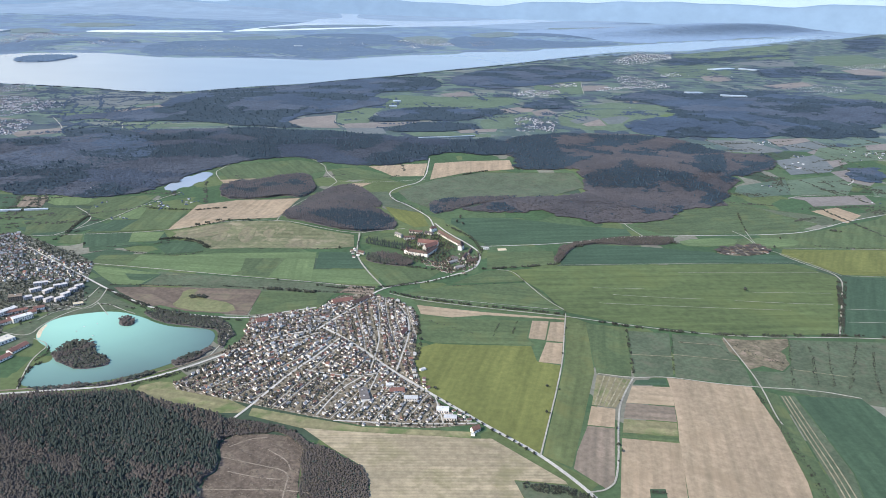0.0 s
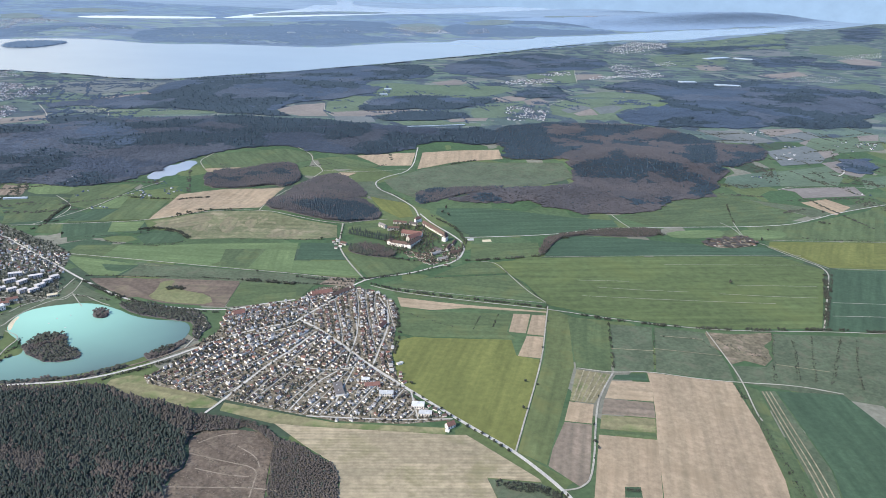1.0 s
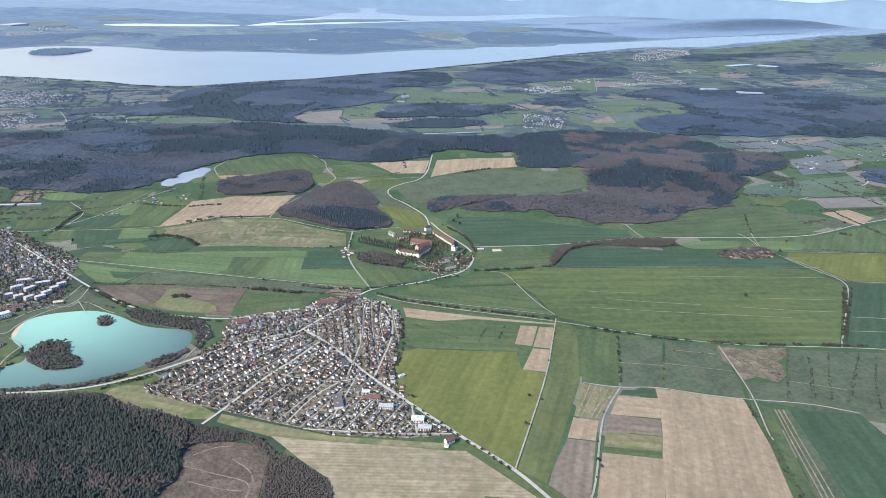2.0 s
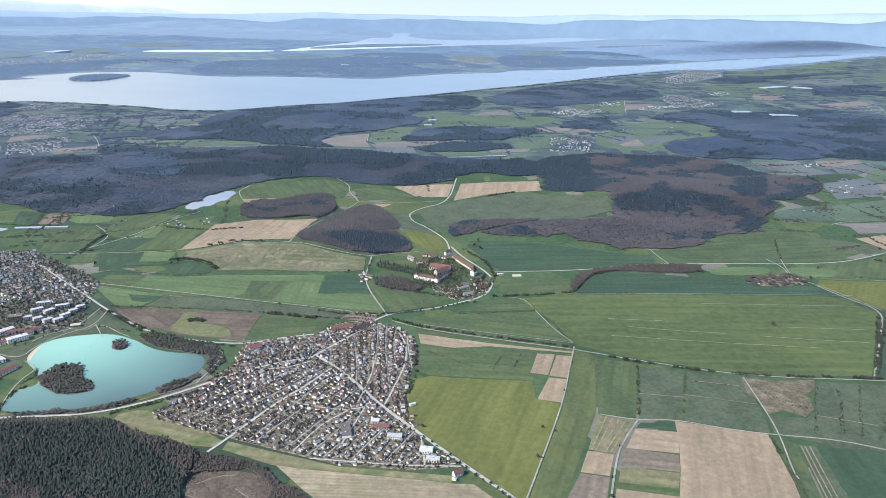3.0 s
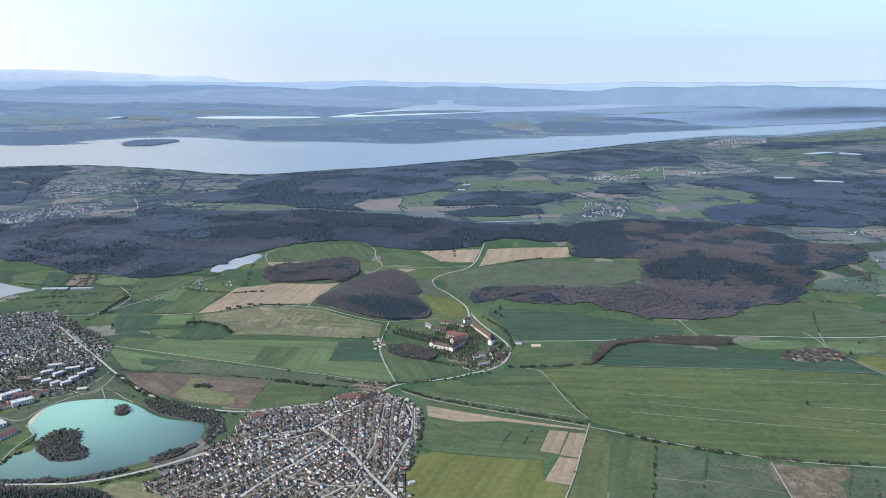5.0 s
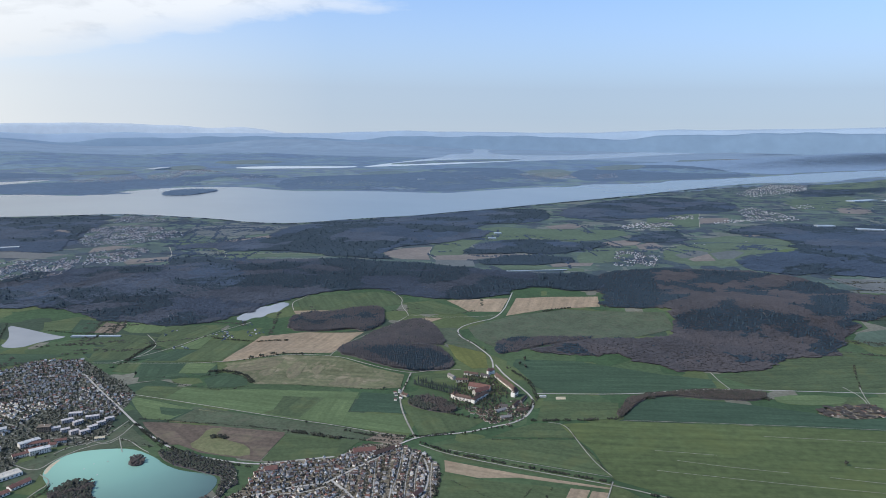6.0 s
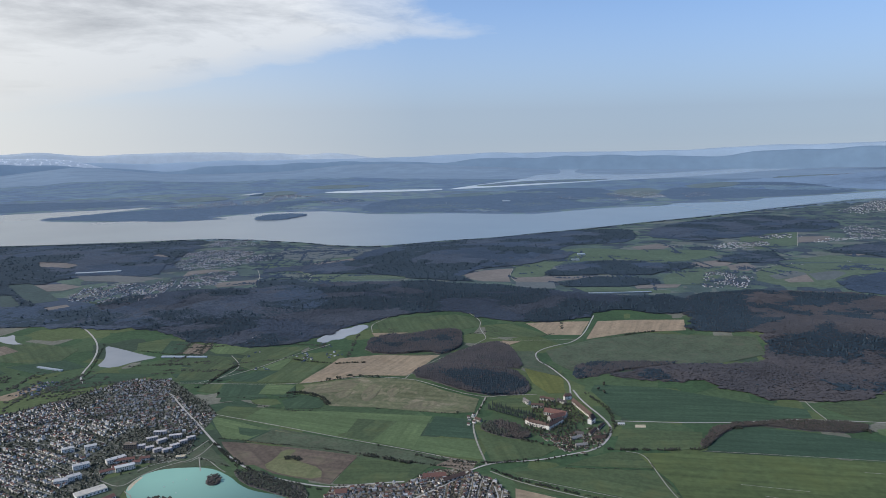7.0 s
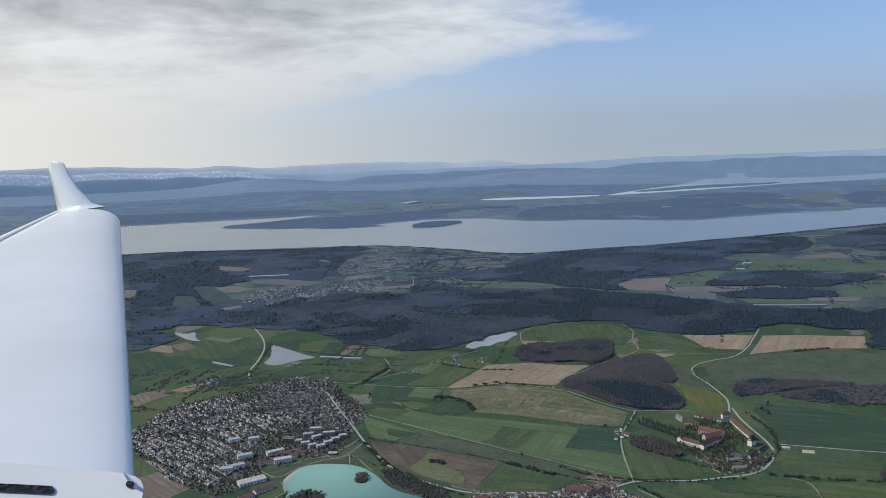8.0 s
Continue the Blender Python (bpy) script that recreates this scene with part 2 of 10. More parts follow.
BARE = material("bare twigs", [(0.074, 0.064, 0.053), (0.086, 0.073, 0.060), (0.063, 0.056, 0.048), (0.092, 0.077, 0.063)], 0.03, 0.9, per="island", spread=0.2, bump=0.1)
NEEDLE = material("dark needles", [(0.040, 0.051, 0.042), (0.047, 0.058, 0.047), (0.035, 0.045, 0.037)], 0.03, 0.9, per="island", spread=0.2, bump=0.1)
BUDDING = material("budding twigs", [(0.058, 0.060, 0.045), (0.071, 0.070, 0.052), (0.048, 0.050, 0.040), (0.052, 0.063, 0.037)], 0.05, 0.9, per="island", spread=0.25, bump=0.1)
GARDEN = material("bare garden twigs", [(0.078, 0.065, 0.049), (0.100, 0.082, 0.060), (0.058, 0.051, 0.041), (0.064, 0.070, 0.040)], 0.05, 0.9, per="island", spread=0.25)
BARK = material("bark", [(0.09, 0.07, 0.055)], 0.5, 3.0)
ROOF = material("roof tiles", [(0.062, 0.052, 0.047), (0.105, 0.076, 0.062), (0.14, 0.088, 0.068), (0.075, 0.065, 0.060), (0.23, 0.115, 0.085), (0.088, 0.076, 0.070), (0.125, 0.108, 0.098), (0.27, 0.245, 0.22), (0.50, 0.47, 0.43)], 0.3, 3.0, rough=0.85, spread=0.15)
ROOFS = material("roof tiles of the town", [(0.055, 0.048, 0.045), (0.10, 0.072, 0.058), (0.15, 0.09, 0.068), (0.065, 0.059, 0.056), (0.25, 0.12, 0.085), (0.08, 0.073, 0.07), (0.12, 0.11, 0.10), (0.26, 0.245, 0.23), (0.50, 0.48, 0.45)], 0.3, 3.0, rough=0.85, per="island", spread=0.15)
PLASTER = material("house plaster", [(0.93, 0.865, 0.765), (0.86, 0.755, 0.63), (0.93, 0.89, 0.81)], 0.4, 3.0, spread=0.05, bump=0.05)
PLASTERS = material("house plaster of the town", [(0.93, 0.865, 0.765), (0.86, 0.755, 0.63), (0.93, 0.89, 0.81)], 0.4, 3.0, per="island", spread=0.05, bump=0.05)
REDTILE = material("red clay tiles", [(0.205, 0.105, 0.082), (0.18, 0.098, 0.078)], 0.3, 3.0, spread=0.2)
WHITEROOF = material("pale sheet roof", [(0.62, 0.60, 0.565), (0.46, 0.445, 0.42)], 0.2, 2.0, spread=0.08, rough=0.6)
BROWNTILE = material("brown tiles", [(0.13, 0.085, 0.065)], 0.3, 3.0, spread=0.2)
CREAM = material("cream render", [(0.55, 0.50, 0.42)], 0.3, 3.0, spread=0.12)
PANE = material("window glass", [(0.05, 0.06, 0.07)], 0.4, 2.0, rough=0.1)
GLASSHOUSE = material("greenhouse sheeting", [(0.36, 0.40, 0.43)], 0.2, 1.0, rough=0.3, spread=0.08)
TURQUOISE = water("turquoise gravel-pit water", (0.084, 0.116, 0.108), (0.112, 0.176, 0.150), 0.08, 0.015, 0.028, bank=(-114.0, 209.0, 52.0), bright=(0.32, 0.55, 0.41))
POND = water("pale pond water", (0.295, 0.31, 0.315), (0.255, 0.275, 0.285), 0.08, 0.0)
LAKE = water("broad lake water", (0.200, 0.233, 0.244), (0.224, 0.257, 0.266), 0.23, 0.0, 0.004, 0.5)
# sky sheen on the far arms is painted as a bright body colour
SHEEN_WATER = water("far water with painted sheen", (0.60, 0.63, 0.65), (0.64, 0.67, 0.69), 0.06, 0.0, 0.004, 0.6)
# air haze beyond the lake is painted into these base colours as blue
HAZED_WOOD = material("distant woodland, haze painted in", [(0.104, 0.150, 0.208), (0.112, 0.158, 0.214), (0.096, 0.142, 0.200)], 0.01, 0.08, per="island", spread=0.06, bump=0)
# hazed wood again, paler still to offset shade on the far slopes
PALE_HAZED_WOOD = material("woodland of the far ridges, haze painted in", [(0.218, 0.296, 0.388), (0.225, 0.302, 0.392), (0.211, 0.290, 0.384)], 0.006, 0.05, per="island", spread=0.06, bump=0)
HAZED_LAND = patchwork("distant farmland, haze painted in", (0.156, 0.204, 0.242), 0.03, ((0.0, (0.88, 0.9, 1.0)), (0.35, (1.0, 1.05, 0.93)), (0.6, (1.1, 1.14, 0.93)), (0.78, (0.84, 0.87, 0.98)), (0.92, (1.25, 1.18, 1.04))))
HAZED_FAR_LAND = patchwork("land far beyond the lake, haze painted in", (0.158, 0.220, 0.284), 0.016, ((0.0, (0.88, 0.9, 0.96)), (0.35, (1.0, 1.03, 0.96)), (0.6, (1.08, 1.08, 0.98)), (0.8, (0.82, 0.85, 0.94))))
# woods of ridge and lowland: crown colours blued to imitate haze
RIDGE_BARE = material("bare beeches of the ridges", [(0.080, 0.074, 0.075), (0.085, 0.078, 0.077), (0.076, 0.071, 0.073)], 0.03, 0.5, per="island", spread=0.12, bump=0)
MID_BARE = material("bare woods before the lake, haze-blued", [(0.055, 0.070, 0.094), (0.060, 0.073, 0.095), (0.050, 0.066, 0.091)], 0.03, 0.5, per="island", spread=0.2, bump=0)
MID_BEECH = material("beeches before the lake, haze-greyed", [(0.066, 0.075, 0.091), (0.071, 0.078, 0.092)], 0.03, 0.5, per="island", spread=0.2, bump=0)
MID_LITTER = material("floor of the woods before the lake, haze-blued", [(0.062, 0.069, 0.082)], 0.05, 0.5, spread=0.15, bump=0)
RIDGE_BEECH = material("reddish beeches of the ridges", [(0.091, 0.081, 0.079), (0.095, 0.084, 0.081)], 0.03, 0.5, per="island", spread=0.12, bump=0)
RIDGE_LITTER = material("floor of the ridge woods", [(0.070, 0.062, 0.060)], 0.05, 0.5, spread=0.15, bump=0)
HAZED_BARE = material("bare woods of the far lowland, haze-blued", [(0.052, 0.074, 0.106), (0.056, 0.078, 0.108), (0.048, 0.070, 0.102)], 0.02, 0.5, per="island", spread=0.18, bump=0)
HAZED_BEECH = material("beeches of the far woods, haze-greyed", [(0.066, 0.083, 0.108), (0.070, 0.086, 0.110), (0.063, 0.080, 0.106)], 0.03, 0.5, per="island", spread=0.18, bump=0)
HAZED_LITTER = material("floor of the far woods, haze-blued", [(0.061, 0.081, 0.110)], 0.05, 0.5, spread=0.12, bump=0)
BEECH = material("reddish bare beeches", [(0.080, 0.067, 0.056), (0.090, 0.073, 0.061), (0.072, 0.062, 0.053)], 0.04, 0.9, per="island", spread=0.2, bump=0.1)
RIDGE_NEEDLE = material("spruces of the ridges, haze-blued", [(0.034, 0.052, 0.066), (0.039, 0.057, 0.069), (0.031, 0.048, 0.062)], 0.02, 0.5, per="island", spread=0.12, bump=0)
# hill fields: blue-grey haze is mixed into their greens and tans
HILL_GREEN = material("hill meadows, haze painted in", [(0.098, 0.136, 0.084), (0.108, 0.142, 0.090), (0.088, 0.122, 0.086)], 0.03, 0.3, spread=0.18)
DUSKY = material("dark meadows, haze painted in", [(0.066, 0.092, 0.083), (0.073, 0.097, 0.085)], 0.03, 0.3, spread=0.15)
HILL_GREY = material("grey-green hill plots, haze painted in", [(0.140, 0.152, 0.146), (0.122, 0.138, 0.132), (0.156, 0.158, 0.148)], 0.03, 0.3, spread=0.14)
HILL_TAN = material("hill ploughland, haze painted in", [(0.215, 0.186, 0.158), (0.185, 0.165, 0.145)], 0.03, 0.3, spread=0.15)
# meadow green with the far haze mixed into it
HAZED_GREEN = material("distant meadows, haze painted in", [(0.135, 0.185, 0.195), (0.155, 0.195, 0.19)], 0.01, 0.06, spread=0.12, bump=0)
BRUSH = material("cut brushwood", [(0.15, 0.115, 0.085), (0.11, 0.088, 0.066), (0.21, 0.17, 0.125)], 0.2, 1.5, per="island", spread=0.25)
PALETILE = material("pale grey roof tiles", [(0.30, 0.285, 0.27), (0.20, 0.19, 0.185), (0.42, 0.40, 0.38)], 0.3, 3.0, rough=0.8, spread=0.1)
# the palest of these roof tones stands in for sun glints
FAR_ROOF = material("roofs of far houses", [(0.09, 0.088, 0.092), (0.13, 0.118, 0.118), (0.20, 0.165, 0.155), (0.42, 0.42, 0.43)], 0.3, 3.0, rough=0.6, per="island", spread=0.1, bump=0)
FAR_WALL = material("walls of far houses", [(0.86, 0.85, 0.83), (0.62, 0.62, 0.62), (0.90, 0.89, 0.87)], 0.3, 3.0, per="island", spread=0.06, bump=0)
# horizon hills: their pale blue is haze put into the colour
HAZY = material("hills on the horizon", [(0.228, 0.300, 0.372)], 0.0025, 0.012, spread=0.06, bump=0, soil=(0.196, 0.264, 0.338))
ALPS = material("snowy mountains, haze painted in", [(0.36, 0.42, 0.48)], 0.022, 0.06, spread=0.05, bump=0, soil=(0.86, 0.87, 0.88))
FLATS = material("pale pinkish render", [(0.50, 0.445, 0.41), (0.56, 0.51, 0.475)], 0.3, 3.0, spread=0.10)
PALE = material("farthest hills, haze painted in", [(0.315, 0.392, 0.470)], 0.0012, 0.006, spread=0.03, bump=0)
FAINT = material("mountains faded by painted haze", [(0.42, 0.47, 0.51)], 0.004, 0.02, spread=0.04, bump=0)
HAZE_HILL = material("hills before the horizon, haze painted in", [(0.165, 0.232, 0.302)], 0.0025, 0.012, spread=0.03, bump=0)
GELCOAT = material("white gelcoat", [(0.93, 0.915, 0.87)], 1.0, 12.0, rough=0.32, spread=0.01, bump=0.0)
FRAME = material("grey window frame", [(0.80, 0.765, 0.70)], 3.0, 9.0, rough=0.5, spread=0.03, bump=0.0)
RUBBER = material("black rubber", [(0.012, 0.012, 0.014)], 3.0, 30.0, rough=0.7)
# bright haze over the backdrop hills is added as pale colour and glow
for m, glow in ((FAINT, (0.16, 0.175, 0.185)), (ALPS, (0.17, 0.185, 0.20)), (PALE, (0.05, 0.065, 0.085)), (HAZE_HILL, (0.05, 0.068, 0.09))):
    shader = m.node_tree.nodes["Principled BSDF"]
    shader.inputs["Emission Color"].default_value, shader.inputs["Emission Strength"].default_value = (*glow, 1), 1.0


# ---------------------------------------------------------------- relief
# The whole countryside stands at one tenth of its true size: 1 unit is 10 m on the ground.
SHORE_X = [-3000, -750, -530, -266, -146, -55, 160, 441, 630, 865, 1255, 1790, 3000]
SHORE_Y = [300, 644, 765, 770, 868, 980, 1250, 1570, 1650, 1985, 2460, 3110, 4500]
# centre x, centre y, half widths, turn in degrees, height
HILLS = [
    (-50, 330, 20, 24, 0, 4.0), (-78, 306, 34, 12, 5, 2.2), (125, 425, 62, 42, 15, 7.0),
    (60, 352, 40, 22, 0, 3.0), (-70, 500, 170, 55, 5, 5.0), (-250, 430, 90, 50, -35, 4.0),
    (150, 620, 160, 60, 10, 4.0), (420, 760, 220, 90, 20, 6.0), (-120, 700, 160, 60, 10, 4.0),
    (330, 1150, 130, 90, 45, 0.6),
]
# beyond the lake
HILLS += [
    (-760, 1500, 300, 90, -10, 6.0), (-190, 1560, 250, 80, 12, 5.0), (1339, 3359, 1200, 190, 48, 34.0),
    (1980, 3000, 260, 90, 48, 13.0), (-1500, 1900, 600, 180, -32, 8.0), (-1450, 2700, 560, 200, -12, 19.0),
    (-2300, 2600, 900, 260, -35, 22.0), (250, 4500, 900, 240, 8, 48.0), (-1400, 3900, 900, 260, -15, 44.0),
    (-2900, 3300, 900, 260, -40, 40.0), (1900, 4450, 900, 220, 15, 55.0),
]


def fade(a, b, v):
    s = np.clip((v - a) / (b - a), 0.0, 1.0)
    return s * s * (3 - 2 * s)


def relief(x, y):
    """Height of the land over the valley floor, for numbers or arrays."""
    x, y = np.asarray(x, float), np.asarray(y, float)
    z = -5.2 + 5.2 * fade(0.0, 140.0, np.interp(x, SHORE_X, SHORE_Y) - y)
    for cx, cy, wx, wy, turn, h in HILLS:
        c, s = math.cos(math.radians(turn)), math.sin(math.radians(turn))
        u, v = ((x - cx) * c + (y - cy) * s) / wx, ((y - cy) * c - (x - cx) * s) / wy
        z = z + h * np.where(u * u + v * v < 4.0, np.maximum(np.exp(-(u * u + v * v)) - 0.0183, 0.0), 0.0)
    # the far arm of the lake lies in a trough
    arm = np.interp(y, [1900, 2500, 3200, 3700, 4750], [-480, -330, -250, -330, -420])
    right = np.interp(y, [1900, 2500, 3200, 3700, 4750], [-420, -120, 330, 560, 900])
    trough = fade(-260, -60, x - arm) * fade(-260, -60, right - x) * fade(1850, 2050, y)
    return np.where(y > 1850, z + (-5.3 - z) * trough, z)


def steps(*stops):
    out = [stops[0]]
    for end, step in zip(stops[1::2], stops[2::2]):
        while out[-1] < end - 1e-6:
            out.append(min(end, out[-1] + step))
    return out


GRID_X = np.array(steps(-4700, -1500, 100, -700, 40, -260, 20, 260, 10, 700, 20, 1500, 40, 4200, 100), float)
GRID_Y = np.array(steps(-400, 50, 50, 520, 10, 1200, 20, 2000, 50, 4750, 125), float)
GRID_Z = relief(*np.meshgrid(GRID_X, GRID_Y, indexing="ij"))


def lie(x, y):
    """Height of the ground sheet itself, flat within each of its triangles."""
    x, y = np.asarray(x, float), np.asarray(y, float)
    i = np.clip(np.searchsorted(GRID_X, x, "right") - 1, 0, len(GRID_X) - 2)
    j = np.clip(np.searchsorted(GRID_Y, y, "right") - 1, 0, len(GRID_Y) - 2)
    u = (x - GRID_X[i]) / (GRID_X[i + 1] - GRID_X[i])
    v = (y - GRID_Y[j]) / (GRID_Y[j + 1] - GRID_Y[j])
    a, b, c, d = GRID_Z[i, j], GRID_Z[i + 1, j], GRID_Z[i + 1, j + 1], GRID_Z[i, j + 1]
    return np.where(u >= v, a + u * (b - a) + v * (c - b), a + v * (d - a) + u * (c - d))


# ---------------------------------------------------------------- builders


def mesh_of(name, verts, faces, mat, smooth=False):
    me = bpy.data.meshes.new(name)
    me.from_pydata([tuple(v) for v in verts], [], faces)
    me.materials.append(mat)
    if smooth:
        me.polygons.foreach_set("use_smooth", [True] * len(me.polygons))
    me.update()
    return me


def mesh_fast(name, verts, tris, mat, smooth=False):
    """A mesh from arrays of corners (n, 3) and triangles (m, 3)."""
    me = bpy.data.meshes.new(name)
    me.vertices.add(len(verts))
    me.vertices.foreach_set("co", np.asarray(verts, np.float32).ravel())
    me.loops.add(len(tris) * 3)
    me.loops.foreach_set("vertex_index", np.asarray(tris, np.int32).ravel())
    me.polygons.add(len(tris))
    me.polygons.foreach_set("loop_start", np.arange(0, len(tris) * 3, 3, dtype=np.int32))
    me.materials.append(mat)
    if smooth:
        me.polygons.foreach_set("use_smooth", np.ones(len(tris), bool))
    me.update(calc_edges=True)
    return me


def part(name, me, parent, label=""):
    ob = new(name, me)
    ob.parent = parent
    return tagged(ob, label)


def inside(px, py, poly):
    """Which of the points lie within the outline."""
    px, py = np.asarray(px, float), np.asarray(py, float)
    hit = np.zeros(px.shape, bool)
    for (x0, y0), (x1, y1) in zip(poly, poly[1:] + poly[:1]):
        if y0 == y1:
            continue
        cross = (y0 > py) != (y1 > py)
        hit ^= cross & (px < (x1 - x0) * (py - y0) / (y1 - y0) + x0)
    return hit


def halve(poly, nx, ny, c):
    """The part of an outline where nx * x + ny * y >= c."""
    out = []
    for (x0, y0), (x1, y1) in zip(poly, poly[1:] + poly[:1]):
        a, b = nx * x0 + ny * y0 - c, nx * x1 + ny * y1 - c
        if a >= 0:
            out.append((x0, y0))
        if (a > 0 > b) or (a < 0 < b):
            out.append((x0 + (x1 - x0) * a / (a - b), y0 + (y1 - y0) * a / (a - b)))
    return out


def draped(poly):
    """Cuts an outline along the triangles of the ground sheet, so that it lies on it everywhere."""
    xs, ys = [p[0] for p in poly], [p[1] for p in poly]
    cells = []
    i0, i1 = np.searchsorted(GRID_X, min(xs), "right") - 1, np.searchsorted(GRID_X, max(xs), "left")
    j0, j1 = np.searchsorted(GRID_Y, min(ys), "right") - 1, np.searchsorted(GRID_Y, max(ys), "left")
    for i in range(max(i0, 0), min(i1, len(GRID_X) - 1)):
        strip = halve(halve(poly, 1, 0, GRID_X[i]), -1, 0, -GRID_X[i + 1])
        if len(strip) < 3:
            continue
        for j in range(max(j0, 0), min(j1, len(GRID_Y) - 1)):
            cell = halve(halve(strip, 0, 1, GRID_Y[j]), 0, -1, -GRID_Y[j + 1])
            if len(cell) < 3:
                continue
            dx, dy = GRID_X[i + 1] - GRID_X[i], GRID_Y[j + 1] - GRID_Y[j]
            c = GRID_X[i] / dx - GRID_Y[j] / dy
            for s in (1, -1):
                piece = halve(cell, s / dx, -s / dy, s * c)
                if len(piece) >= 3:
                    cells.append(piece)
    return cells


def rounded(points, times=2, closed=True):
    """Cuts the corners of a line, so that it runs in curves."""
    for _ in range(times):
        out = [] if closed else [points[0]]
        for (x0, y0), (x1, y1) in zip(points, points[1:] + (points[:1] if closed else [])):
            out += [(0.75 * x0 + 0.25 * x1, 0.75 * y0 + 0.25 * y1), (0.25 * x0 + 0.75 * x1, 0.25 * y0 + 0.75 * y1)]
        points = out if closed else out + [points[-1]]
    return points


def sheet(name, poly, mat, lift=0.04, level=None):
    """A thin cover of the ground within an outline, with an edge all round. level: a flat water level."""
    area = sum(x0 * y1 - x1 * y0 for (x0, y0), (x1, y1) in zip(poly, poly[1:] + poly[:1]))
    if area < 0:
        poly = poly[::-1]
    (ax, ay), (bx, by) = max(zip(poly, poly[1:] + poly[:1]), key=lambda e: math.dist(*e))
    turn = math.atan2(by - ay, bx - ax)
    mid = Vector((sum(p[0] for p in poly) / len(poly), sum(p[1] for p in poly) / len(poly), 0))
    mid.z = float(lie(mid.x, mid.y)) if level is None else level
    back = (Matrix.Translation(mid) @ Matrix.Rotation(turn, 4, "Z")).inverted()
    verts, faces, index = [], [], {}
    for piece in ([poly] if level is not None else draped(poly)):
        ring = []
        for x, y in piece:
            key = (round(x, 3), round(y, 3))
            if key not in index:
                index[key] = len(verts)
                verts.append((x, y, (float(lie(x, y)) if level is None else level) + lift))
            if index[key] not in ring:
                ring.append(index[key])
        if len(ring) >= 3:
            faces.append(ring)
    skirt = len(verts)
    for x, y in poly:
        z = (float(lie(x, y)) if level is None else level)
        verts += [(x, y, z + lift), (x, y, z - 0.05)]
    for k in range(len(poly)):
        a, b = skirt + 2 * k, skirt + 2 * ((k + 1) % len(poly))
        faces.append([a + 1, b + 1, b, a])
    ob = new(name, mesh_of(name, [back @ Vector(v) for v in verts], faces, mat))
    ob.matrix_world = back.inverted()
    return ob


CLEARED = []  # outlines that woods keep clear of


def field(name, label, mat, poly, soft=0):
    poly = rounded(poly, soft) if soft else poly
    CLEARED.append(poly)
    return tagged(sheet(name, poly, mat, 0.03 + 0.0004 * len(CLEARED)), label, "field", "fields of the valley")


def lane(name, label, mat, line, width, lift=0.13, soft=2):
    """A road or track of even width along a line."""
    line = rounded(line, soft, False) if soft else line
    side = []
    for k, (x, y) in enumerate(line):
        (ax, ay), (bx, by) = line[max(k - 1, 0)], line[min(k + 1, len(line) - 1)]
        d = math.hypot(bx - ax, by - ay) or 1
        side.append((-(by - ay) / d * width / 2, (bx - ax) / d * width / 2))
    verts, faces = [], []
    for k in range(len(line) - 1):
        quad = [(line[k][0] + side[k][0], line[k][1] + side[k][1]), (line[k][0] - side[k][0], line[k][1] - side[k][1]),
                (line[k + 1][0] - side[k + 1][0], line[k + 1][1] - side[k + 1][1]), (line[k + 1][0] + side[k + 1][0], line[k + 1][1] + side[k + 1][1])]
        for piece in draped(quad):
            faces.append(list(range(len(verts), len(verts) + len(piece))))
            verts += [(x, y, float(lie(x, y)) + lift) for x, y in piece]
    return tagged(new(name, mesh_of(name, verts, faces, mat)), label, "road", kind="structure")


OCTA = np.array([(1, 0, 0), (0, 1, 0), (-1, 0, 0), (0, -1, 0), (0, 0, 1), (0, 0, -1)], float)
OCTA_T = np.array([(0, 1, 4), (1, 2, 4), (2, 3, 4), (3, 0, 4), (1, 0, 5), (2, 1, 5), (3, 2, 5), (0, 3, 5)])


CAPS = np.array([(math.cos(a * 1.2566), math.sin(a * 1.2566), -0.3) for a in range(5)] + [(0, 0, 1)], float)
CAPS_T = np.array([(a, (a + 1) % 5, 5) for a in range(5)])


def clumps(rng, x, y, z, size, tall, count, caps=False):
    """Leafless or leafy crowns: each a handful of ragged clumps. Arrays in, corners and triangles out."""
    n = len(x)
    shape, tris, k = (CAPS, CAPS_T, 6) if caps else (OCTA, OCTA_T, 6)
    at = rng.normal(0, 1, (n, count, 3))
    at /= np.linalg.norm(at, axis=2, keepdims=True) + 1e-6
    at *= rng.uniform(0.15, 0.62, (n, count, 1)) if count > 1 else 0.0
    if count == 1:
        at[:] = 0
    r = rng.uniform(0.42, 0.72, (n, count, 1, 1)) if count > 1 else rng.uniform(0.75, 1.1, (n, 1, 1, 1))
    spin = rng.uniform(0, math.pi, (n, count, 1))
    c, s = np.cos(spin), np.sin(spin)
    o = shape[None, None] * rng.uniform(0.65, 1.2, (n, count, k, 1))
    o = np.stack([o[..., 0] * c - o[..., 1] * s, o[..., 0] * s + o[..., 1] * c, o[..., 2]], -1)
    v = at[:, :, None, :] + o * r
    v = v * np.stack([size, size, tall], -1)[:, None, None, :]
    v += np.stack([x, y, z], -1)[:, None, None, :]
    t = tris[None] + k * np.arange(n * count)[:, None, None]
    return v.reshape(-1, 3), t.reshape(-1, 3)


